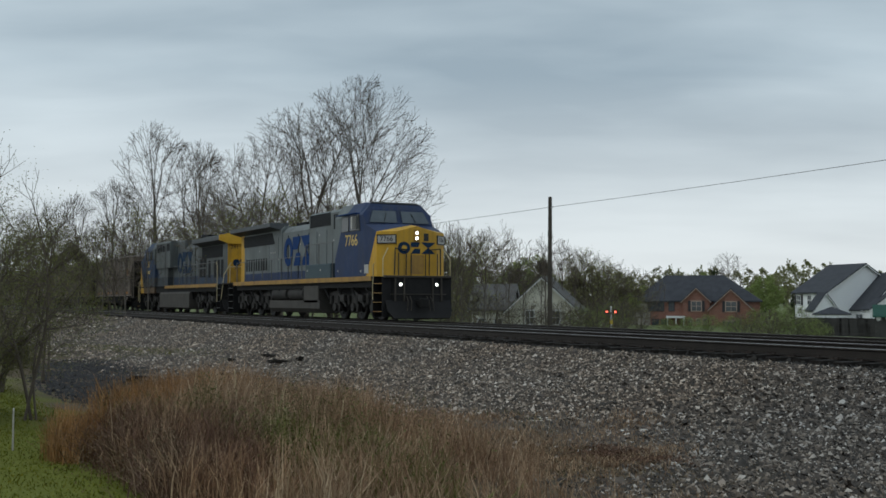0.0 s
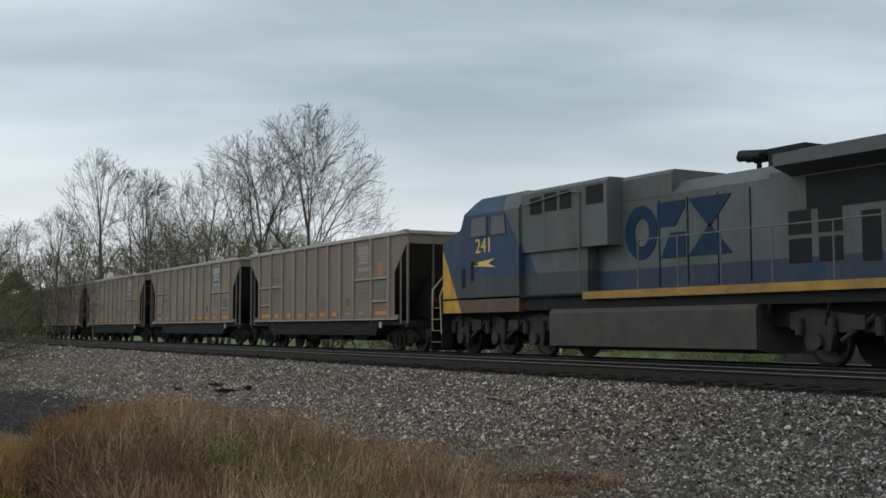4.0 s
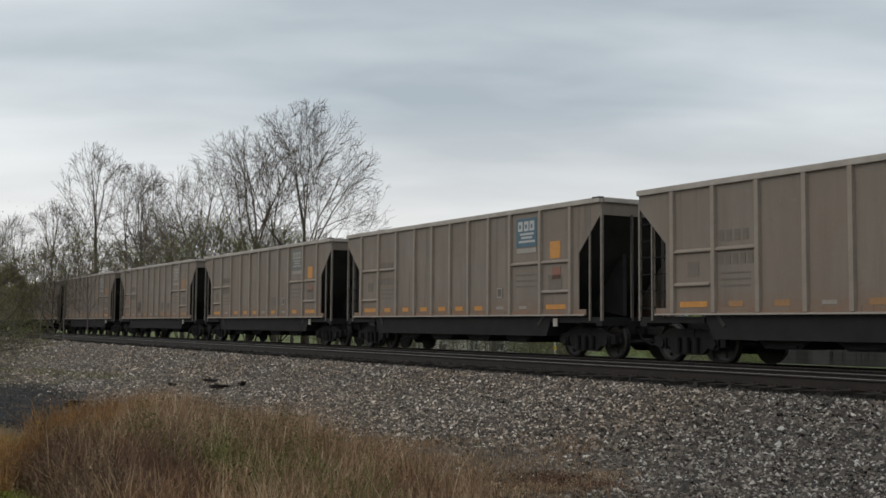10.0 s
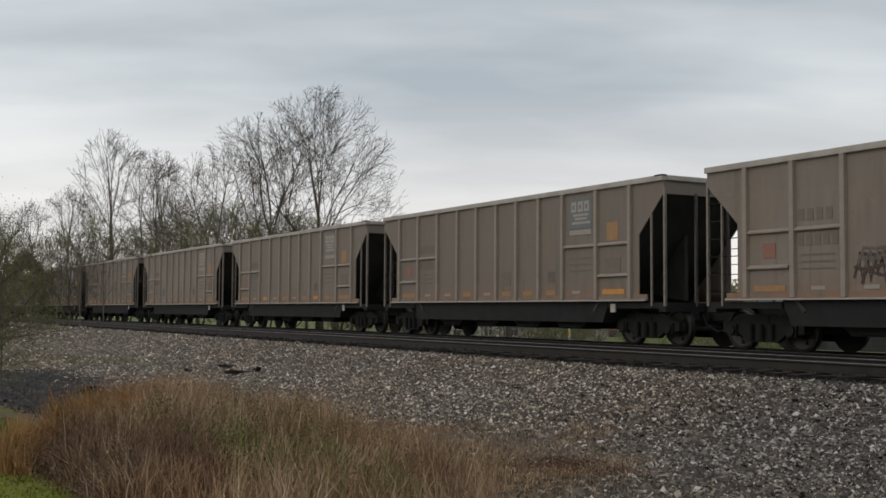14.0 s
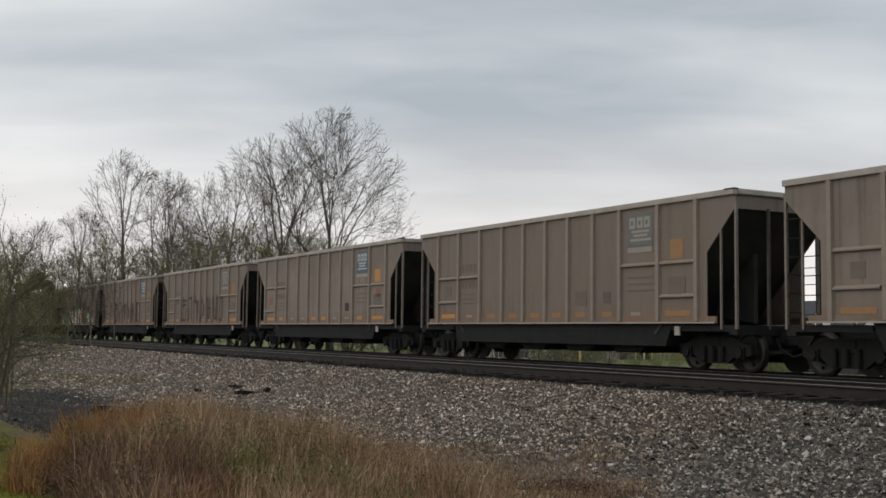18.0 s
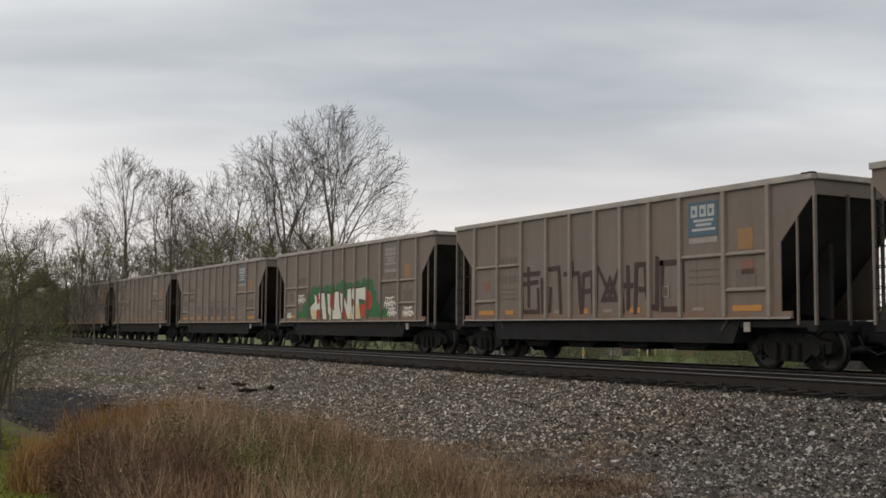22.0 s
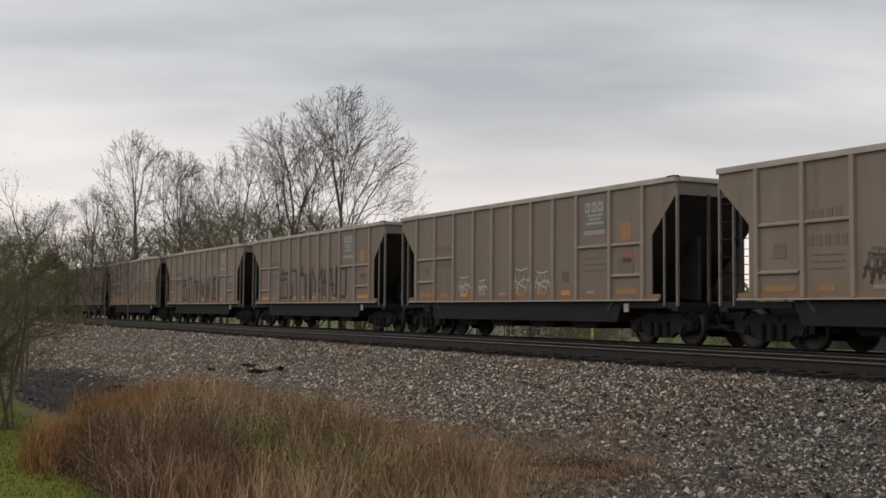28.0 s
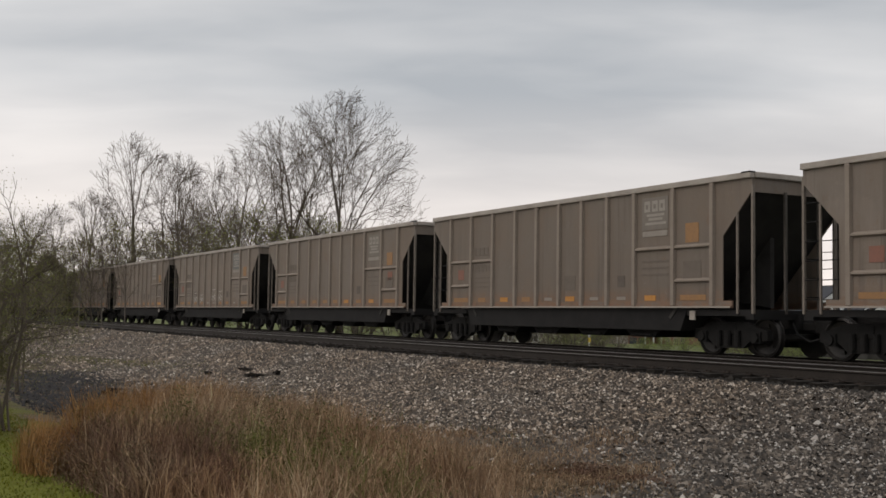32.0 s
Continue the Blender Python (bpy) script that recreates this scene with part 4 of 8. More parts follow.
def ring_logo(parent, mat, y, x0, z0, h, d):
    """Plain blue shapes in the place of the railway's emblem. d: +1 or -1, the way it runs along x."""
    s = 1 if y > 0 else -1
    def flat(name, pts):
        b = B()
        prism(b, [(x0 + d * p[0] * h, z0 + p[1] * h) for p in pts], "y", y - 0.004 * s, y + 0.006 * s)
        part(name, b, mat, parent, "blue emblem shape")
    n = 20
    outer = [(0.45 + 0.44 * math.cos(2 * math.pi * i / n), 0.5 + 0.5 * math.sin(2 * math.pi * i / n)) for i in range(n)]
    inner = [(0.47 + 0.21 * math.cos(2 * math.pi * i / n), 0.5 + 0.26 * math.sin(2 * math.pi * i / n)) for i in range(n)]
    b = B()
    rings = []
    for pts, yy in ((outer, y + 0.006 * s), (inner, y + 0.006 * s), (inner, y - 0.004 * s), (outer, y - 0.004 * s)):
        rings.append([b.verts.new((x0 + d * p[0] * h, yy, z0 + p[1] * h)) for p in pts])
    fs = []
    for a_, c_ in zip(rings, rings[1:] + rings[:1]):
        for i in range(n):
            fs.append(b.faces.new((a_[i], c_[i], c_[(i + 1) % n], a_[(i + 1) % n])))
    bmesh.ops.recalc_face_normals(b, faces=fs)
    part("emblem_ring", b, mat, parent, "blue emblem ring")
    flat("emblem_block", [(0.98, 0.0), (1.62, 0.0), (1.62, 0.44), (1.24, 0.44)])
    flat("emblem_block", [(0.90, 1.0), (1.62, 1.0), (1.62, 0.88), (1.36, 0.56), (0.90, 0.56)])
    flat("emblem_wedge", [(1.70, 1.0), (2.74, 1.0), (2.22, 0.46)])
    flat("emblem_wedge", [(1.70, 0.0), (2.74, 0.0), (2.22, 0.54)])


def handrail(loco, y, pts, posts, mat, deck):
    b = B()
    bent(b, [(x, y, z) for x, z in pts], 0.018, 6)
    part("handrail", b, mat, loco)
    for x, z in posts:
        b = B()
        rod(b, (x, y, deck), (x, y, z), 0.022, 6)
        part("stanchion", b, M_HANDRAIL, loco)


def stairs(loco, x_in, x_out, y_sign, mat):
    """Corner steps between the deck and the pilot."""
    for i in range(4):
        z = 0.55 + 0.36 * i
        b = B()
        box(b, min(x_in, x_out), max(x_in, x_out), min(y_sign * 1.12, y_sign * 1.49), max(y_sign * 1.12, y_sign * 1.49), z - .02, z + .02)
        st = part("step", b, M_UNDER, loco)
        b = B()
        box(b, min(x_in, x_out) + .03, max(x_in, x_out) - .03, min(y_sign * 1.49, y_sign * 1.51), max(y_sign * 1.49, y_sign * 1.51), z - .010, z + .012)
        part("step_edge", b, mat, st, "worn step edge")
    for x in (x_in, x_out):
        b = B()
        prism(b, [(y_sign * 1.1, 0.35), (y_sign * 1.5, 0.35), (y_sign * 1.5, 1.9), (y_sign * 1.1, 1.9)], "x", x - .02, x + .02)
        part("step_side", b, M_UNDER, loco)


def common_frame(loco, half, side_end, deck, mat, stripe, stripe_from, stripe_to):
    b = B()
    box(b, -half, half, -1.1, 1.1, deck - .25, deck)
    box(b, -side_end, side_end, -1.5, 1.5, deck - .06, deck)
    part("deck", b, M_UNDER, loco)
    b = B()
    box(b, -side_end + .1, side_end - .1, -0.95, 0.95, 1.0, deck - .25)
    for s in (-1, 1):
        prism(b, [(-side_end + .1, deck - .06), (side_end - .1, deck - .06), (side_end - .3, deck - .42), (-side_end + .3, deck - .42)], "y", s * 1.30, s * 1.38)
        for k_ in range(12):
            x = -side_end + 1.0 + k_ * (2 * side_end - 2.0) / 11
            rod(b, (x, s * 1.34, deck - .4), (x + .25, s * 1.2, 1.05), 0.045, 6)
    part("underframe", b, M_UNDER, loco)
    for s in (-1, 1):
        b = B()
        box(b, stripe_from, stripe_to, min(s * 1.48, s * 1.52), max(s * 1.48, s * 1.52), deck - .17, deck + .02)
        part("sill_stripe", b, stripe, loco, "yellow sill stripe")
    for e in (-1, 1):
        b = B()
        box(b, min(e * half, e * (half + .08)), max(e * half, e * (half + .08)), -1.08, 1.08, 0.6, deck - .06)
        part("pilot", b, M_UNDER, loco)
        b = B()
        box(b, min(e * (half - .06), e * (half + .16)), max(e * (half - .06), e * (half + .16)), -1.45, 1.45, deck - .06, deck + .02)
        soften(b, .015)
        part("anticlimber", b, M_GRIME, loco, "grimy end platform edge")
        for y in (-1.0, -.62, .62, 1.0):
            b = B()
            box(b, min(e * (half + .08), e * (half + .14)), max(e * (half + .08), e * (half + .14)), y - .03, y + .03, .95, deck - .06)
            part("pilot_rib", b, M_GRIME, loco)
        b = B()
        rod(b, (e * (half + .14), -1.2, 1.22), (e * (half + .14), 1.2, 1.22), .022, 6)
        part("uncoupling_lever", b, M_GRIME, loco)
        b = B()
        loft(b, [[(e * (half + .05), -1.4, 1.0), (e * (half + .05), 1.4, 1.0), (e * (half + .05), 1.4, 0.95), (e * (half + .05), -1.4, 0.95)],
                 [(e * (half + .30), -1.38, 0.58), (e * (half + .30), 1.38, 0.58), (e * (half + .24), 1.38, 0.55), (e * (half + .24), -1.38, 0.55)],
                 [(e * (half + .46), -1.2, 0.30), (e * (half + .46), 1.2, 0.30), (e * (half + .40), 1.2, 0.27), (e * (half + .40), -1.2, 0.27)]])
        part("plough", b, M_UNDER, loco)
        b = B()
        box(b, min(e * half, e * (half + .62)), max(e * half, e * (half + .62)), -0.12, 0.12, 0.78, 1.0)
        box(b, min(e * (half + .45), e * (half + .70)), max(e * (half + .45), e * (half + .70)), -0.17, 0.17, 0.7, 1.06)
        soften(b, 0.03)
        part("coupler", b, M_BOGIE, loco)
        for y in (-0.5, -0.36, 0.36, 0.5):
            b = B()
            bent(b, [(e * (half + .08), y, 1.15), (e * (half + .28), y * 1.05, 0.95), (e * (half + .3), y * 1.15, 0.6), (e * (half + .12), y * 1.2, 0.5)], 0.025, 6)
            part("brake_hose", b, M_GRIME, loco)
        for s in (-1, 1):
            stairs(loco, e * side_end + e * .05, e * half - e * .02, s, M_YELLOWD if e > 0 else M_HANDRAIL)


def lamp(loco, x, y, z, e, r=0.11, lit=True):
    b = B()
    rod(b, (x, y, z), (x + e * .06, y, z), r * 1.25, 14)
    h = part("headlight", b, M_GASKET, loco)
    b = B()
    rod(b, (x + e * .055, y, z), (x + e * .075, y, z), r, 14)
    part("lens", b, M_LAMP if lit else M_LAMPOFF, h, "lit white lamp" if lit else "unlit lamp")


def window(loco, pts, axis, a0, a1, name="cab_window", inset=0.05):
    """A framed pane: the polygon pts drawn through the cab's skin."""
    cx = sum(p[0] for p in pts) / len(pts)
    cz = sum(p[1] for p in pts) / len(pts)
    b = B()
    prism(b, pts, axis, a0, a1)
    fr = part(name, b, M_GASKET, loco)
    b = B()
    prism(b, [(cx + (p[0] - cx) * (1 - inset * 2), cz + (p[1] - cz) * (1 - inset * 2)) for p in pts], axis, a0, a1 + (a1 - a0) * .3)
    part("pane", b, M_GLASS, fr, "dark reflecting glass")


def wide_cab(loco, mat, x_rear, x_front, nose_x, top, deck, cheek=9.45, face=0.86):
    """Cab with a steep windscreen, and a broad nose whose cheeks fold back beside the front face."""
    b = B()
    w = 1.50
    def sec(x, zt, ch=0.42, side=4.4):
        return [(x, -w, deck), (x, -w, min(side, zt - ch)), (x, -w + .36, zt), (x, w - .36, zt), (x, w, min(side, zt - ch)), (x, w, deck)]
    xb = x_front + .22
    loft(b, [sec(x_rear, top), sec(x_front - .5, top), sec(x_front - .12, top - .10, .3, 4.4), sec(x_front, top - .30, .12, 4.45),
             [(xb, -w, deck), (xb, -w, 4.0), (xb, -w + .1, 4.05), (xb, w - .1, 4.05), (xb, w, 4.0), (xb, w, deck)]])
    cab = part("cab", b, mat, loco)
    b = B()
    x0 = xb + .003
    loft(b, [[(x0, -w, deck), (x0, -w, 4.0), (x0, 0, 4.05), (x0, w, 4.0), (x0, w, deck)],
             [(cheek, -w + .03, deck), (cheek, -w + .03, 3.66), (cheek, 0, 3.97), (cheek, w - .03, 3.66), (cheek, w - .03, deck)],
             [(nose_x, -face, deck), (nose_x, -face, 3.66), (nose_x, 0, 3.88), (nose_x, face, 3.66), (nose_x, face, deck)]])
    nose = part("nose", b, mat, loco, "yellow safety nose")
    return cab, nose


def build_lead():
    loco = thing("diesel_locomotive", "grey, blue and yellow diesel locomotive with lit headlights", "locomotive", "locomotives of the train")
    deck = 1.92
    common_frame(loco, 10.05, 9.12, deck, M_UNDER, M_YELLOWD, -9.1, 9.0)
    # hood, radiator and equipment box
    b = B()
    loft(b, [hood_section(-9.62, .92, deck, 4.62), hood_section(-3.05, .92, deck, 4.62)])
    part("radiator_hood", b, M_LEAD, loco)
    b = B()
    loft(b, [hood_section(-3.05, .90, deck, 4.56, .3), hood_section(0.85, .90, deck, 4.56, .3)])
    part("engine_hood", b, M_LEAD, loco)
    b = B()
    loft(b, [hood_section(0.85, .98, deck, 4.93, .12), hood_section(5.25, .98, deck, 4.93, .12)])
    part("equipment_box", b, M_LEAD, loco)
    for s in (-1, 1):
        b = B()
        prism(b, [(s * .9, 4.42), (s * 1.46, 4.58), (s * 1.46, 4.78), (s * .5, 4.80), (s * .5, 4.6)], "x", -9.95, -3.3)
        part("radiator_wing", b, M_LOCOTOP, loco, "overhanging grey radiator wing")
        b = B()
        prism(b, [(-9.1, 3.78), (-4.1, 3.78), (-4.5, 4.36), (-9.2, 4.36)], "y", s * .90, s * .935)
        part("radiator_grille", b, M_LOCODARK, loco, "black radiator grille")
        b = B()
        box(b, 1.0, 3.45, min(s * .96, s * 1.0), max(s * .96, s * 1.0), 4.28, 4.84)
        part("brake_grille", b, M_LOCODARK, loco, "black blower grille")
        for i in range(4):
            b = B()
            x = 3.85 + .2 * i
            box(b, x, x + .1, min(s * .97, s * 1.0), max(s * .97, s * 1.0), 4.08, 4.72)
            part("louvre", b, M_LOCODARK, loco)
        for i in range(9):
            b = B()
            x = -8.7 + .40 * i
            box(b, x, x + .2, min(s * .905, s * .935), max(s * .905, s * .935), 2.5, 3.12)
            part("louvre", b, M_LOCODARK, loco)
        for x in (-5.0, -3.6, -2.2, -0.8, 0.6, 1.8, 3.0, 4.2):
            b = B()
            box(b, x, x + .03, min(s * .90, s * .99 if x > .8 else s * .925), max(s * .90, s * .99 if x > .8 else s * .925), 2.0, 4.1)
            part("door_seam", b, M_LOCODARK, loco)
        ring_logo(loco, M_LOCOBLUE, s * (.925), -2.75 if s < 0 else 1.15, 2.62, 1.38, 1 if s < 0 else -1)
        b = B()
        box(b, 1.75, 4.75, min(s * 1.12, s * 1.5), max(s * 1.12, s * 1.5), deck, 2.56)
        soften(b, .03)
        part("battery_box", b, plain_box, loco, "blue-grey equipment cabinet")
        handrail(loco, s * 1.47, [(-9.0, 2.6), (-8.6, 2.95), (1.6, 2.98), (1.7, 3.45), (5.0, 3.45)], [(x, 2.96) for x in (-8.6, -7.2, -5.8, -4.4, -3.0, -1.6, -0.2, 1.2)] + [(1.72, 3.45), (3.3, 3.45), (4.9, 3.45)], M_HANDRAIL, deck)
        # air reservoirs and tank
        for x0, x1 in ((-3.2, -1.2), (-0.9, 1.1)):
            b = B()
            rod(b, (x0, s * 1.12, 1.28), (x1, s * 1.12, 1.28), 0.29, 14)
            soften(b, .03)
            part("air_reservoir", b, M_SIDEFRAME, loco, "dusty steel air reservoir")
        b = B()
        box(b, 1.3, 3.1, min(s * .9, s * 1.42), max(s * .9, s * 1.42), 0.85, 1.62)
        soften(b, .03)
        part("equipment_case", b, M_TANK, loco, "dirty brown-grey case")
    b = B()
    prism(b, [(-1.25, 0.42), (1.25, 0.42), (1.42, 0.62), (1.42, 0.98), (-1.42, 0.98), (-1.42, 0.62)], "x", -3.4, 3.3)
    part("fuel_tank", b, M_TANK, loco, "grimy fuel tank")
    b = B()
    box(b, -2.6, -1.2, -.35, .35, 4.56, 4.74)
    part("exhaust_stack", b, M_LOCODARK, loco)
    b = B()
    for i in range(5):
        rod(b, (-0.25 + .12 * (i % 3), -.3 + .12 * i, 4.86 + .08 * (i % 2)), (0.45 + .1 * (i % 2), -.3 + .12 * i, 4.92 + .08 * (i % 2)), 0.065, 8, 0.10)
    rod(b, (0.1, 0, 4.5), (0.1, 0, 4.88), .06, 8)
    part("horn", b, M_LOCODARK, loco, "cluster of black air horns")
    cab, nose = wide_cab(loco, M_LEAD, 5.25, 8.2, 10.0, 4.95, deck)
    b = B()
    prism(b, [(-1.12, 4.9), (-0.9, 4.96), (.9, 4.96), (1.12, 4.9)], "x", 5.3, 8.0)
    part("cab_roof", b, M_LOCOTOP, loco, "pale dusty cab roof")
    b = B()
    bent(b, [(7.6, -.3, 4.93), (7.6, -.3, 5.06), (7.6, .25, 5.06), (7.6, .25, 4.93)], .02)
    part("antenna", b, M_BOARD, loco)
    for s in (-1, 1):
        window(loco, [(5.95, 3.78), (6.75, 3.78), (6.75, 4.42), (6.05, 4.42)], "y", s * 1.49, s * 1.515)
        window(loco, [(6.85, 3.78), (7.92, 3.78), (7.80, 4.42), (6.85, 4.42)], "y", s * 1.49, s * 1.515)
        b = B()
        prism(b, [(5.9, 4.46), (7.85, 4.46), (7.85, 4.50), (5.9, 4.50)], "y", s * 1.5, s * 1.72)
        part("window_awning", b, M_LOCOBLUE, loco)
        b = B()
        box(b, 7.42, 7.54, min(s * 1.52, s * 1.7), max(s * 1.52, s * 1.7), 3.86, 4.36)
        part("mirror", b, M_BOARD, loco, "pale wind deflector")
        me = text_mesh("road_number", "7766", 0.66, M_NUMBER)
        part("road_number", me, None, loco, "yellow road number 7766", pose(7.0, s * 1.505, 3.40, 90, 0, 0 if s < 0 else 180))
        b = B()
        box(b, 8.35, 8.75, min(s * 1.50, s * 1.512), max(s * 1.50, s * 1.512), 2.05, 2.4)
        part("notice", b, M_BOARD, loco)
        # windscreen panes on the sloping front
        b = B()
        zz = ((4.10, 8.415), (4.58, 8.235))
        loft(b, [[(zz[0][1], s * .12, zz[0][0]), (zz[0][1], s * 1.32, zz[0][0]), (zz[0][1] + .04, s * 1.32, zz[0][0]), (zz[0][1] + .04, s * .12, zz[0][0])],
                 [(zz[1][1], s * .12, zz[1][0]), (zz[1][1], s * 1.12, zz[1][0]), (zz[1][1] + .04, s * 1.12, zz[1][0]), (zz[1][1] + .04, s * .12, zz[1][0])]])
        part("windscreen", b, M_SCREEN, loco, "windscreen pane with sky reflection in its colour")
        b = B()
        rod(b, (8.47, s * .7, 4.12), (8.34, s * .55, 4.5), .012, 5)
        part("wiper", b, M_GASKET, loco)
        # number boards on the nose facets
        m = pose(9.735, s * 1.17, 3.36, 0, 0, s * 42)
        b = B()
        box(b, -.02, .03, -.36, .36, -.14, .14)
        nb = part("number_board", b, M_BOARD, loco, "pale number board in a dark frame", m)
        b = B()
        for y0_, y1_, z0_, z1_ in ((-.40, .40, .14, .18), (-.40, .40, -.18, -.14), (-.40, -.36, -.14, .14), (.36, .40, -.14, .14)):
            box(b, -.02, .045, y0_, y1_, z0_, z1_)
        part("board_frame", b, M_GASKET, nb)
        part("number_text", text_mesh("number_text", "7766", 0.27, M_GASKET), None, nb, "dark number 7766", pose(.034, 0, 0, 90, 0, 90))
        lamp(loco, 10.12, s * .78, 1.60, 1, .058)
        b = B()
        bent(b, [(10.08, s * .5, 1.97), (10.1, s * .5, 2.95), (10.1, s * .98, 3.0), (10.08, s * 1.0, 1.97)], .025)
        part("end_handrail", b, M_GASKET, loco)
        b = B()
        bent(b, [(9.15, s * 1.5, 1.0), (9.2, s * 1.5, 2.35), (9.4, s * 1.35, 2.75)], .02)
        bent(b, [(10.0, s * 1.46, 0.9), (10.02, s * 1.46, 2.6), (9.9, s * 1.2, 3.0)], .02)
        part("grab_rail", b, M_HANDPALE, loco, "pale yellow grab rail")
    for z in (3.40, 3.61):
        lamp(loco, 9.98, -.02, z, 1, .058)
    b = B()
    box(b, 9.9, 10.035, -.14, .10, 3.28, 3.74)
    part("headlight_box", b, M_YELLOWD, loco)
    ring_ = [(-.56 + .27 * math.cos(math.pi * i / 8), 3.02 + .24 * math.sin(math.pi * i / 8)) for i in range(16)]
    for shape in (ring_, [(-.26, 2.80), (.14, 2.80), (.14, 3.0), (-.10, 3.0)], [(-.26, 3.25), (.14, 3.25), (.06, 3.06), (-.26, 3.06)], [(.18, 3.25), (.82, 3.25), (.5, 3.01)], [(.18, 2.80), (.82, 2.80), (.5, 3.04)]):
        b = B()
        prism(b, shape, "x", 9.99, 10.012)
        part("emblem_block", b, M_LOCOBLUED, loco, "dark blue emblem shape")
    b = B()
    prism(b, [(-.55 + .12 * math.cos(math.pi * i / 6), 3.02 + .10 * math.sin(math.pi * i / 6)) for i in range(12)], "x", 10.012, 10.016)
    part("emblem_eye", b, M_YELLOW, loco)
    for y_ in (-.84, -.30, .32, .84):
        b = B()
        bent(b, [(10.12, y_, 1.95), (10.12, y_, 2.82)], .02)
        part("end_stanchion", b, M_GASKET, loco)
    # small reflective plates along the hood and the deck edge
    for x_, z_, y_ in ((-4.6, 3.35, .95), (-4.3, 3.35, .95), (-4.0, 3.35, .95), (-3.4, 3.0, .95), (-.4, 3.62, .95), (.3, 3.2, .95), (2.2, 3.9, 1.01), (3.9, 3.6, 1.01), (4.6, 3.75, 1.01), (2.0, 2.3, 1.51), (3.6, 2.3, 1.51), (-1.6, 2.35, .95), (-6.4, 3.5, .95), (5.6, 2.2, 1.51), (8.0, 2.15, 1.51)):
        for s in (-1, 1):
            b = B()
            box(b, x_ - .035, x_ + .035, s * y_ - .006, s * y_ + .006, z_ - .045, z_ + .045)
            part("reflector", b, M_BOARD, loco, "small white plate")
    b = B()
    box(b, 9.98, 10.02, .3, .5, 3.3, 3.6)
    part("nose_panel", b, M_GASKET, loco)
    b = B()
    box(b, 9.97, 10.015, -.28, .30, 2.0, 2.75)
    part("nose_door", b, M_YELLOWD, loco, "scuffed yellow nose door")
    axles = [-1.95, 0, 1.95]
    for s in (-1, 1):
        loco_bogie(loco, s * 6.55, axles)
    return loco


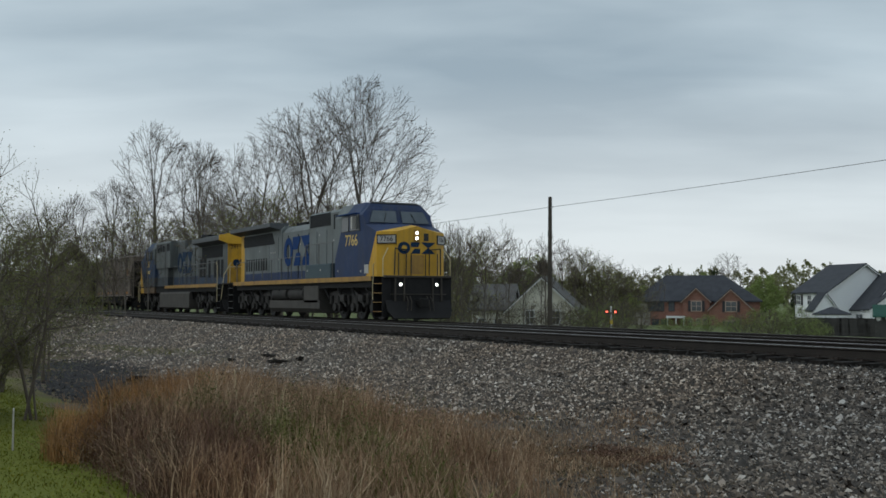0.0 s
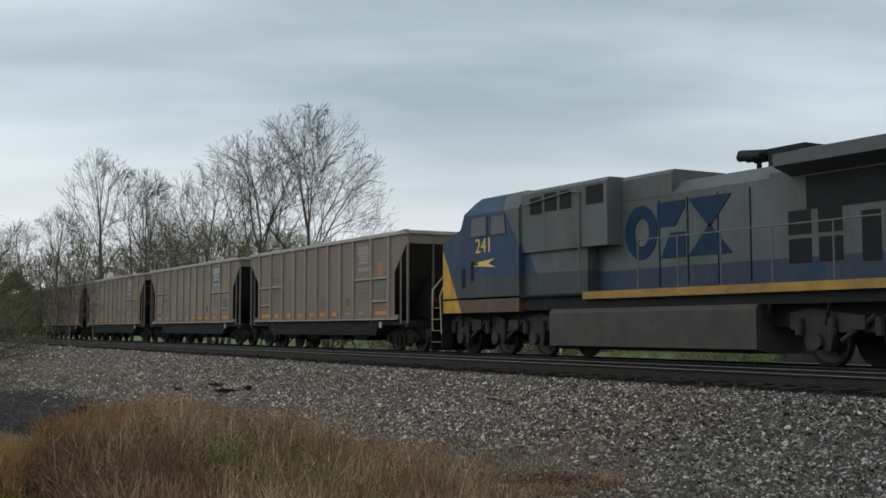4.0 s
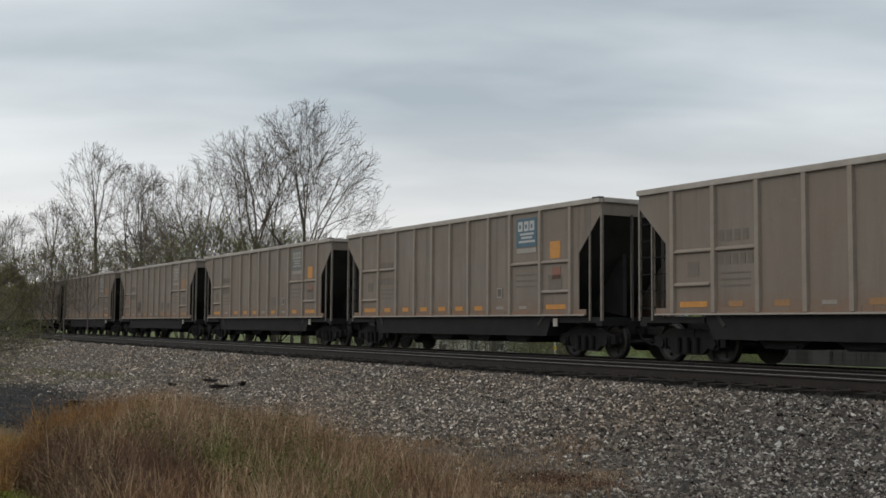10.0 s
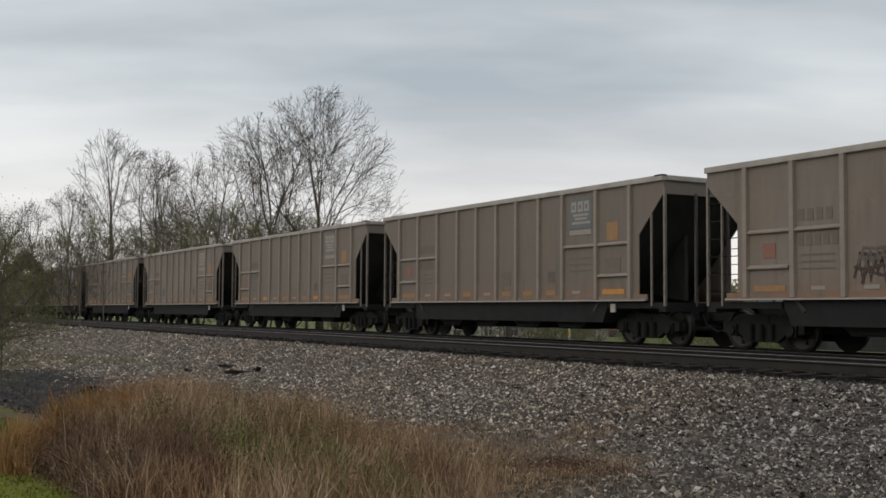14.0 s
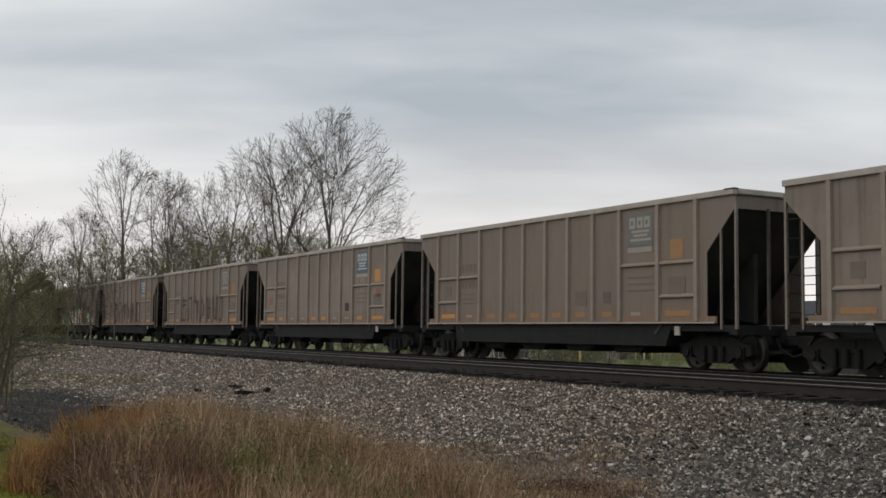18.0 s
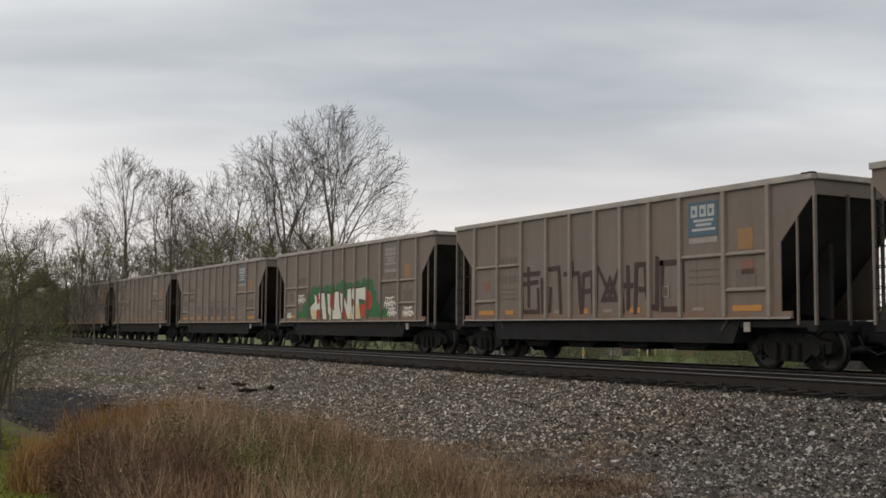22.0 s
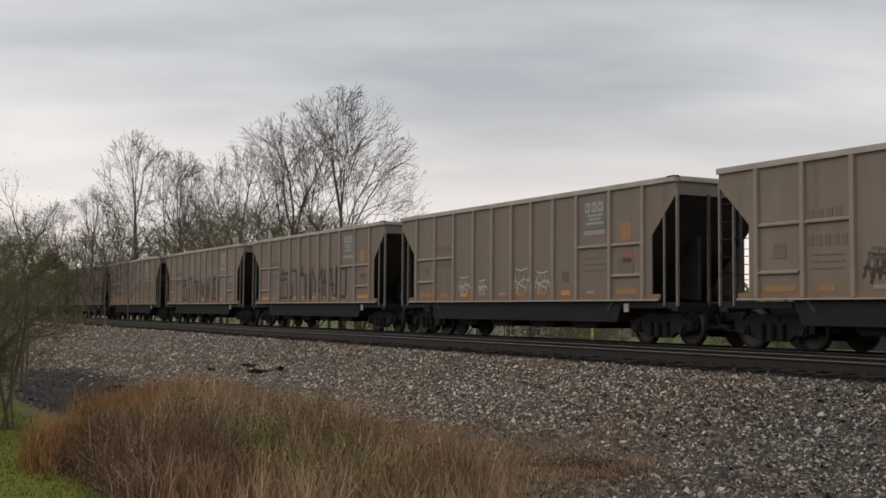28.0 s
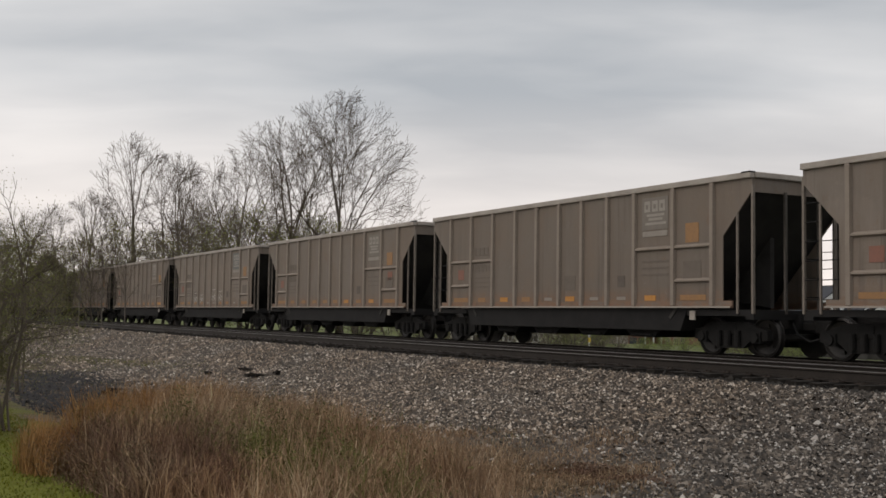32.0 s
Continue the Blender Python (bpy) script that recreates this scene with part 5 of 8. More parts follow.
def build_second():
    loco = thing("diesel_locomotive", "dirty grey and blue diesel locomotive running with its yellow rear leading", "locomotive", "locomotives of the train")
    deck = 1.90
    common_frame(loco, 10.35, 9.6, deck, M_UNDER, M_YELLOWD, -9.6, 2.35)
    b = B()
    loft(b, [hood_section(-9.85, .95, deck, 4.5), hood_section(-3.6, .95, deck, 4.5)])
    part("radiator_hood", b, M_SECOND, loco)
    b = B()
    loft(b, [hood_section(-3.6, .92, deck, 4.55, .32), hood_section(0.5, .92, deck, 4.55, .32)])
    part("engine_hood", b, M_SECOND, loco)
    b = B()
    loft(b, [hood_section(1.45, 1.40, 3.1, 4.85, .1), hood_section(5.3, 1.40, 3.1, 4.85, .1)])
    box(b, 2.4, 5.3, -1.30, 1.30, deck, 3.1)
    loft(b, [hood_section(-0.45, .93, 4.2, 4.84, .1), hood_section(1.449, .93, 4.2, 4.84, .1)])
    box(b, 0.501, 2.399, -.92, .92, deck, 4.3)
    part("equipment_box", b, M_SECOND, loco)
    for s in (-1, 1):
        b = B()
        prism(b, [(s * .94, 4.18), (s * 1.50, 4.36), (s * 1.50, 4.62), (s * .5, 4.78), (s * .5, 4.4)], "x", -9.96, -4.2)
        part("radiator_wing", b, M_LOCOTOP, loco, "overhanging grey radiator wing")
        b = B()
        prism(b, [(-8.9, 3.45), (-4.6, 3.45), (-4.6, 4.15), (-8.9, 4.15)], "y", s * .94, s * .965)
        part("radiator_grille", b, M_LOCODARK, loco, "black radiator grille")
        for x0, x1, z0, z1 in ((2.95, 3.45, 4.18, 4.68), (3.6, 4.15, 4.18, 4.68), (4.3, 4.85, 4.15, 4.62), (1.6, 2.3, 4.2, 4.68)):
            b = B()
            box(b, x0, x1, min(s * 1.39, s * 1.415), max(s * 1.39, s * 1.415), z0, z1)
            part("box_vent", b, M_LOCODARK, loco, "dark vent opening")
        for x in (-4.4, -5.2):
            for z in (2.35, 2.95):
                b = B()
                box(b, x - .3, x + .3, min(s * .94, s * .965), max(s * .94, s * .965), z, z + .5)
                part("hood_door", b, M_LOCODARK, loco)
        for x in (-6.2, -7.4, -8.1, -8.8):
            b = B()
            box(b, x - .22, x + .22, min(s * .94, s * .965), max(s * .94, s * .965), 2.3, 3.3)
            part("hood_door", b, M_LOCODARK, loco)
        for x in (-3.0, -2.0, -1.0, 0.0):
            b = B()
            box(b, x, x + .03, min(s * .90, s * .94), max(s * .90, s * .94), 2.0, 4.1)
            part("door_seam", b, M_LOCODARK, loco)
        ring_logo(loco, M_LOCOBLUED, s * .935, -2.48 if s < 0 else 1.3, 2.68, 1.36, 1 if s < 0 else -1)
        handrail(loco, s * 1.46, [(-9.75, 2.0), (-9.6, 3.0), (-9.3, 3.12), (0.2, 3.12)], [(x, 3.12) for x in (-8.9, -7.3, -5.7, -4.1, -2.6, -1.2, 0.2)], M_HANDRAIL, deck)
        b = B()
        prism(b, [(s * 1.0, 0.42), (s * 1.46, 0.52), (s * 1.46, 1.38), (s * 1.36, 1.52), (s * 1.0, 1.52)], "x", -3.6, 3.9)
        part("fuel_tank", b, M_TANK, loco, "dusty grey fuel tank side")
        window(loco, [(5.9, 3.7), (6.75, 3.7), (6.75, 4.3), (6.0, 4.3)], "y", s * 1.49, s * 1.515)
        window(loco, [(6.95, 3.7), (7.95, 3.7), (7.8, 4.32), (6.95, 4.32)], "y", s * 1.49, s * 1.515)
        me = text_mesh("road_number", "241", 0.62, M_NUMBER)
        part("road_number", me, None, loco, "yellow road number 241", pose(7.15, s * 1.505, 3.42, 90, 0, 0 if s < 0 else 180))
        b = B()
        prism(b, [(6.55, 3.03), (7.5, 2.95), (7.4, 2.87), (7.75, 2.85), (6.5, 2.77), (6.9, 2.90)], "y", s * 1.50, s * 1.512)
        part("flash_mark", b, M_NUMBER, loco, "yellow lightning flash")
        b = B()
        box(b, 8.2, 8.4, min(s * 1.48, s * 1.512), max(s * 1.48, s * 1.512), 2.2, 2.8)
        box(b, 7.7, 7.88, min(s * 1.48, s * 1.512), max(s * 1.48, s * 1.512), 2.4, 3.0)
        part("side_vent", b, M_LOCODARK, loco)
        b = B()
        bent(b, [(2.55, s * 1.45, 2.0), (2.55, s * 1.45, 4.55), (2.9, s * 1.46, 4.62), (5.0, s * 1.46, 4.45)], .022)
        part("grab_rail", b, M_HANDRAIL, loco)
        b = B()
        bent(b, [(9.65, s * 1.5, 0.8), (9.75, s * 1.5, 2.0), (9.5, s * 1.4, 2.6)], .022)
        bent(b, [(10.3, s * 1.46, 0.9), (10.3, s * 1.46, 2.2), (10.0, s * 1.0, 2.9)], .022)
        bent(b, [(-9.7, s * 1.5, 0.9), (-9.7, s * 1.5, 2.9), (-9.4, s * 1.46, 3.12)], .022)
        bent(b, [(-10.35, s * 1.46, 1.0), (-10.35, s * 1.3, 2.4), (-10.0, s * .8, 3.1)], .022)
        part("grab_rail", b, M_HANDPALE, loco, "pale yellow grab rail")
    b = B()
    box(b, -3.6, 3.9, -1.0, 1.0, .42, 1.5)
    part("fuel_tank", b, M_TANK, loco)
    b = B()
    prism(b, [(-.9, 4.5), (.9, 4.5), (.7, 4.80), (-.7, 4.80)], "x", -9.96, -4.2)
    part("radiator_top", b, M_LOCOTOP, loco)
    b = B()
    box(b, -4.15, -3.1, -.45, .45, 4.5, 4.98)
    part("exhaust_stack", b, M_LOCODARK, loco)
    b = B()
    for i in range(5):
        rod(b, (-2.75 + .12 * (i % 3), -.3 + .13 * i, 4.90 + .08 * (i % 2)), (-2.0 + .1 * (i % 2), -.3 + .13 * i, 4.95 + .08 * (i % 2)), 0.07, 8, 0.11)
    rod(b, (-2.4, 0, 4.5), (-2.4, 0, 4.92), .06, 8)
    part("horn", b, M_LOCODARK, loco, "cluster of black air horns")
    b = B()
    bent(b, [(-9.3, -.3, 4.78), (-9.3, -.3, 4.92), (-9.3, .3, 4.92), (-9.3, .3, 4.78)], .02)
    part("antenna", b, M_BOARD, loco)
    # rear face
    b = B()
    prism(b, [(-1.5, 4.35), (-1.5, 4.63), (-.6, 4.81), (.6, 4.81), (1.5, 4.63), (1.5, 4.35), (.97, 4.16), (-.97, 4.16)], "x", -10.02, -9.961)
    part("rear_cap", b, M_YELLOW, loco, "yellow end of the overhanging radiator")
    part("road_number", text_mesh("road_number", "241", 0.3, M_GASKET), None, loco, "dark road number 241", pose(-9.862, .55, 3.98, 90, 0, -90))
    b = B()
    box(b, -10.06, -9.85, -.36, -.06, 3.35, 4.6)
    part("rear_light_panel", b, M_GASKET, loco, "dark rear light panel")
    for z in (4.2, 4.42):
        lamp(loco, -10.06, -.21, z, -1, .085, False)
    ring_ = [(.45 + .20 * math.cos(math.pi * i / 8), 3.1 + .2 * math.sin(math.pi * i / 8)) for i in range(16)]
    for shape in (ring_, [(.20, 2.92), (-.10, 2.92), (-.10, 3.08), (.12, 3.08)], [(.22, 3.3), (-.12, 3.3), (-.04, 3.14), (.22, 3.14)], [(-.16, 3.3), (-.7, 3.3), (-.43, 3.1)], [(-.16, 2.92), (-.7, 2.92), (-.43, 3.12)]):
        b = B()
        prism(b, shape, "x", -9.875, -9.85)
        part("emblem_block", b, M_LOCOBLUED, loco, "dark blue emblem shape")
    # end railing and grime-black steps of the rear platform
    b = B()
    bent(b, [(-10.3, -.95, 1.92), (-10.3, -.95, 2.85), (-10.3, -.3, 2.85)], .022)
    bent(b, [(-10.3, .95, 1.92), (-10.3, .95, 2.85), (-10.3, .3, 2.85)], .022)
    part("end_handrail", b, M_HANDPALE, loco, "pale yellow end handrail")
    cab, nose = wide_cab(loco, M_SECOND, 5.3, 8.25, 10.1, 4.92, deck - .45, 9.6)
    b = B()
    prism(b, [(-1.14, 4.84), (-0.9, 4.91), (.9, 4.91), (1.14, 4.84)], "x", 5.4, 8.0)
    part("cab_roof", b, M_LOCOTOP, loco, "pale dusty cab roof")
    axles = [-1.98, 0, 1.98]
    for s in (-1, 1):
        loco_bogie(loco, s * 6.95, axles)
    return loco


plain_box = plain("battery_box_paint", (0.03, 0.055, 0.07), (0.055, 0.08, 0.092), 2.5, 0.6)
LOCOS = [(build_lead(), 33.81, 0), (build_second(), 11.89, 180)]
for lo, x_, fl in LOCOS:
    lo.matrix_basis = pose(train_place(0) + x_, TRACK_Y, 0, 0, 0, fl)
# ---------------- vegetation ----------------
def mat_bark(name, ca, cb):
    k = Nodes(name)
    v = k.coord()
    c = k.mix(k.noise(2.0, 5, 0.65, k.mapped(v, (3, 3, 0.6))), ca, cb)
    c = k.mix(k.math("MULTIPLY", k.rand(), 0.4), c, (0.13, 0.112, 0.092))
    return k.done(c, 0.9, 0, 0.2)


def mat_leaf(name, *cols):
    """Thin leaves: part of the light that falls on them comes out on the other side."""
    k = Nodes(name)
    c = k.ramp(k.island(), *[(i / max(1, len(cols) - 1), c_) for i, c_ in enumerate(cols)])
    c = k.mix(k.math("MULTIPLY", k.noise(0.4, 3), 0.5), c, k.mix(0.5, c, (0.12, 0.10, 0.05)))
    k.done(c, 0.75, 0, 0.25)
    thin = k.t.nodes.new("ShaderNodeBsdfTranslucent")
    k.t.links.new(k.mix(1.0, c, (1.15, 1.15, 0.8), "MULTIPLY"), thin.inputs["Color"])
    both_ = k.t.nodes.new("ShaderNodeMixShader")
    both_.inputs[0].default_value = 0.5
    k.t.links.new(k.b.outputs[0], both_.inputs[1]), k.t.links.new(thin.outputs[0], both_.inputs[2])
    k.t.links.new(both_.outputs[0], k.t.nodes["Material Output"].inputs["Surface"])
    return k.m


M_BARK = mat_bark("bark_grey_brown", (0.075, 0.062, 0.052), (0.15, 0.128, 0.108))
M_BARKPALE = mat_bark("bark_pale", (0.10, 0.086, 0.074), (0.19, 0.168, 0.146))
M_TWIG = mat_bark("twig_brown", (0.085, 0.068, 0.056), (0.15, 0.124, 0.10))
M_BUD = mat_leaf("bud_leaf", (0.20, 0.22, 0.07), (0.28, 0.28, 0.11), (0.26, 0.20, 0.11))
# fresh spring green, lightened beyond its own tone to carry the distance haze
M_SPRINGHAZE = mat_leaf("spring_leaf_hazed", (0.18, 0.24, 0.08), (0.28, 0.35, 0.13), (0.24, 0.27, 0.12))
M_BUSHLEAF = mat_leaf("bush_leaf", (0.15, 0.18, 0.06), (0.25, 0.265, 0.10), (0.20, 0.19, 0.085))
M_SHRUBLEAF = mat_leaf("shrub_leaf", (0.11, 0.118, 0.055), (0.18, 0.188, 0.09), (0.16, 0.15, 0.08))
# distance haze mixed into the leaf colour: paler and greyer
M_HAZE = mat_leaf("distant_leaf_hazed", (0.19, 0.21, 0.115), (0.29, 0.30, 0.17), (0.25, 0.23, 0.16))
M_EVERGREEN = mat_leaf("evergreen_leaf", (0.012, 0.028, 0.012), (0.03, 0.05, 0.022))


def colonise(seed, height, base, radius, points, step=0.4, kill=0.55, widest=0.55, lean=(0.0, 0.0), stems=1, twigs=2):
    """Grows a tree skeleton towards points scattered in an egg-shaped crown. Returns places, parents and radii."""
    rng = np.random.RandomState(seed)
    pts = []
    while len(pts) < points:
        z = rng.uniform(0, 1)
        prof = math.sin(math.pi * min(1, z / widest) / 2) if z < widest else math.cos(math.pi / 2 * (z - widest) / (1 - widest)) ** 0.8
        prof = 0.25 + 0.75 * prof if z < widest else prof
        a_, r = rng.uniform(0, 2 * math.pi), radius * prof * math.sqrt(rng.uniform(0, 1)) * (1 + 0.18 * math.sin(3 * rng.uniform(0, 6.28)))
        zz = base + z * (height - base)
        pts.append((r * math.cos(a_) + lean[0] * zz, r * math.sin(a_) + lean[1] * zz, zz))
    pts = np.array(pts)
    nodes, par = [], []
    for s in range(stems):
        x, y = (0.0, 0.0) if stems == 1 else rng.uniform(-0.25, 0.25, 2) * radius * 0.4
        dx, dy = (0.0, 0.0) if stems == 1 else rng.uniform(-0.22, 0.22, 2)
        prev = -1
        for k_ in range(max(2, int(base / step) + 2)):
            nodes.append((x + dx * k_ * step, y + dy * k_ * step, k_ * step))
            par.append(prev)
            prev = len(nodes) - 1
    nodes = [np.array(n_) for n_ in nodes]
    best = np.full(len(pts), -1)
    bd = np.full(len(pts), 1e9)
    for i, n_ in enumerate(nodes):
        d = ((pts - n_) ** 2).sum(1)
        m = d < bd
        bd[m], best[m] = d[m], i
    alive = np.ones(len(pts), bool)
    for it in range(140):
        alive &= bd > kill * kill
        if not alive.any() or len(nodes) > 6000:
            break
        grow_to = {}
        for i in np.nonzero(alive)[0]:
            grow_to.setdefault(best[i], []).append(i)
        fresh = []
        for b_, ii in grow_to.items():
            v = pts[ii] - nodes[b_]
            v = (v / np.linalg.norm(v, axis=1)[:, None]).sum(0)
            v /= max(1e-6, np.linalg.norm(v))
            v += rng.normal(0, 0.10, 3) + np.array((0, 0, 0.05))
            v /= np.linalg.norm(v)
            q = nodes[b_] + v * step
            nodes.append(q), par.append(b_)
            fresh.append(len(nodes) - 1)
        for i in fresh:
            d = ((pts - nodes[i]) ** 2).sum(1)
            m = d < bd
            bd[m], best[m] = d[m], i
    n = len(nodes)
    kids = [0] * n
    weight = [1] * n
    child = [-1] * n
    for i in range(n - 1, -1, -1):
        p = par[i]
        if p >= 0:
            kids[p] += 1
            weight[p] += weight[i]
            if child[p] < 0 or weight[i] > weight[child[p]]:
                child[p] = i
    # straighten the wandering of the growth
    for _ in range(8):
        moved = [q.copy() for q in nodes]
        for i in range(n):
            if par[i] >= 0 and child[i] >= 0:
                moved[i] = 0.5 * nodes[i] + 0.25 * (nodes[par[i]] + nodes[child[i]])
        nodes = moved
    # twigs fan out from the thin ends
    ends = [i for i in range(n) if kids[i] <= 1 and nodes[i][2] > base]
    tips = []
    for i in ends:
        d = nodes[i] - nodes[par[i]]
        d /= max(1e-6, np.linalg.norm(d))
        for k_ in range(1 if kids[i] else 3):
            tips.append((i, d, step * 1.5))
    for gen in range(twigs):
        nxt = []
        for i, d, ln in tips:
            v = d + rng.normal(0, 0.36, 3) + np.array((0, 0, 0.12))
            v /= np.linalg.norm(v)
            q = nodes[i] + v * ln * rng.uniform(0.7, 1.2)
            nodes.append(q), par.append(i)
            for k_ in range(2):
                nxt.append((len(nodes) - 1, v, ln * 0.72))
        tips = nxt
    n = len(nodes)
    load = [0.0] * n
    for i in range(n - 1, -1, -1):
        if load[i] == 0:
            load[i] = 1.0
        if par[i] >= 0:
            load[par[i]] += load[i]
    return nodes, par, load


def fan(seed, height, fork, radius, limbs=9, spread=(6, 62), gaps=(0.9, 0.6, 0.4), rise=0.05, lean=(0.0, 0.0), stems=1, bare=0.3, crook=1.0):
    """Grows a tree of long crooked limbs that leave the trunk low, arch outwards and upwards, and break into fine twigs near the rim of an egg-shaped crown."""
    rng = np.random.RandomState(seed)
    mid = np.array((lean[0] * height, lean[1] * height, fork * 0.8 + (height - fork * 0.8) * 0.5))
    half = np.array((radius, radius, (height - fork * 0.8) * 0.5))
    nodes, par = [np.zeros(3)], [-1]

    def put(p, i):
        nodes.append(p), par.append(i)
        return len(nodes) - 1

    def reach(p, d):
        q, e_ = (p - mid) / half, d / half
        a_, b_, c_ = e_ @ e_, 2 * q @ e_, q @ q - 1
        disc = b_ * b_ - 4 * a_ * c_
        return (-b_ + math.sqrt(disc)) / (2 * a_) if disc > 0 else 0.0

    def unit(v):
        return v / max(1e-9, np.linalg.norm(v))

    def run(i, d, length, level):
        seg = (0.8, 0.5, 0.32, 0.26)[level]
        n_ = max(2, int(round(length / seg)))
        out = unit(np.array((d[0], d[1], 0.0)) + 1e-6)
        for k_ in range(n_):
            d = unit(d + rng.normal(0, (0.07, 0.10, 0.11, 0.12)[level] * crook, 3) + np.array((0, 0, rise * (0.4, 1.0, 1.0, 0.6)[level])))
            i = put(nodes[i] + d * length / n_, i)
            f_ = (k_ + 1) / n_
            if level == 3 or f_ < (bare, 0.2, 0.15)[level]:
                continue
            for _ in range(rng.poisson(length / n_ / gaps[level] * (0.55 + 0.9 * f_))):
                side = unit(np.cross(d, rng.normal(0, 1, 3)))
                a_ = radians(rng.uniform(24, 52))
                dd = unit(d * math.cos(a_) + side * math.sin(a_) + 0.12 * out)
                ln = min(length * (0.34 + 0.5 * (1 - f_)) * rng.uniform(0.55, 1.15), reach(nodes[i], dd) * rng.uniform(0.75, 1.08), (6.0, 2.6, 1.05)[level])
                if ln > 0.22:
                    run(i, dd, ln, level + 1)

    for s_ in range(stems):
        i = 0
        d = unit(np.array((rng.normal(0, 0.2), rng.normal(0, 0.2), 1.0))) if stems > 1 else unit(np.array((lean[0], lean[1], 1.0)))
        trunk = []
        top = fork + 0.42 * (height - fork)
        n_ = max(5, int(top / 0.7))
        for k_ in range(n_):
            d = unit(d + rng.normal(0, 0.045, 3) + np.array((0, 0, 0.06)))
            i = put(nodes[i] + d * top / n_, i)
            trunk.append(i)
        for l_ in range(limbs):
            f_ = l_ / max(1, limbs - 1)
            a_ = radians(spread[1] + (spread[0] - spread[1]) * f_ ** 0.8 + rng.uniform(-6, 6))
            az = l_ * 2.4 + rng.uniform(-.4, .4)
            dd = np.array((math.sin(a_) * math.cos(az), math.sin(a_) * math.sin(az), math.cos(a_)))
            h_ = fork * 0.85 + (top - fork * 0.85) * f_
            j = trunk[min(n_ - 1, int(n_ * h_ / top))]
            run(j, dd, max(1.2, reach(nodes[j], dd)) * rng.uniform(0.84, 1.03), 0)
    n = len(nodes)
    load = [0.0] * n
    for i in range(n - 1, -1, -1):
        if load[i] == 0:
            load[i] = 1.0
        if par[i] >= 0:
            load[par[i]] += load[i]
    return nodes, par, load


def tree_thing(name, label, seed, height, base, radius, points, trunk_r, bark, leaf=None, leaf_n=0, leaf_size=0.1, twig_r=0.0085, thick=0.07, power=0.54, **kw):
    nodes, par, load = fan(seed, height, base, radius, **kw) if points == 0 else colonise(seed, height, base, radius, points, **kw)
    top = max(load)
    rad = [max(twig_r, trunk_r * (l_ / top) ** power) for l_ in load]
    if kw.get("stems", 1) > 1:
        thick = 9.0 if points else thick
    tree = thing(name, label, "tree" if height > 4.5 else "shrub")
    sets = {"trunk": ([], []), "crown": ([], [])}
    for i, p in enumerate(par):
        if p < 0:
            continue
        big = rad[i] > thick
        vs, fs = sets["trunk" if big else "crown"]
        seg = 7 if big else 3
        a_, b_ = Vector(nodes[p]), Vector(nodes[i])
        d = (b_ - a_).normalized()
        u = d.orthogonal().normalized()
        w = d.cross(u)
        n0 = len(vs)
        for c, r in ((a_, min(rad[p], rad[i] * 1.35)), (b_ + d * rad[i] * 0.4, rad[i])):
            for k_ in range(seg):
                an = 2 * math.pi * k_ / seg
                vs.append(tuple(c + r * (math.cos(an) * u + math.sin(an) * w)))
        for k_ in range(seg):
            k2 = (k_ + 1) % seg
            fs.append((n0 + k_, n0 + k2, n0 + seg + k2, n0 + seg + k_))
    for pname, (vs, fs) in sets.items():
        if fs:
            me = raw(pname, vs, fs, bark if pname == "trunk" else M_TWIG)
            me.polygons.foreach_set("use_smooth", [True] * len(me.polygons))
            part(pname, me, None, tree, "" if pname == "trunk" else "bare branches and twigs")
    if leaf_n:
        rng = random.Random(seed)
        verts, faces = [], []
        ends = [i for i in range(len(nodes)) if load[i] <= 6]
        for i in range(leaf_n):
            c = Vector(nodes[rng.choice(ends)]) + Vector((rng.gauss(0, .16), rng.gauss(0, .16), rng.gauss(0, .16)))
            a_ = Vector((rng.gauss(0, 1), rng.gauss(0, 1), rng.gauss(0, 1))).normalized() * leaf_size * rng.uniform(.5, 1.2)
            b_ = a_.orthogonal().normalized() * leaf_size * rng.uniform(.35, .65)
            n = len(verts)
            verts += [tuple(c - a_), tuple(c + b_), tuple(c + a_), tuple(c - b_)]
            faces.append((n, n + 1, n + 2, n + 3))
        part("foliage", raw("foliage", verts, faces, leaf), None, tree, "small young leaves")
    return tree


def polar(az, dist, z=None):
    """A place on the ground from the camera's foot: degrees turned to the left of +y, and metres."""
    x, y = -dist * math.sin(radians(az)), dist * math.cos(radians(az))
    return x, y, (ground_z(x, y) - 0.05 if z is None else z)


def plant(tmpl, spots):
    """Sets the template at the first spot and copies at the rest: (az, dist, scale, turn)."""
    for i, (az, dist, sc, rz) in enumerate(spots):
        x, y, z = polar(az, dist)
        m = pose(x, y, z, 0, 0, rz) @ Matrix.Diagonal((sc, sc, sc, 1))
        if i == 0:
            tmpl.matrix_basis = m
        else:
            ob = copy_thing(tmpl, pose(x, y, z, 0, 0, rz))
            ob.scale = (sc, sc, sc)


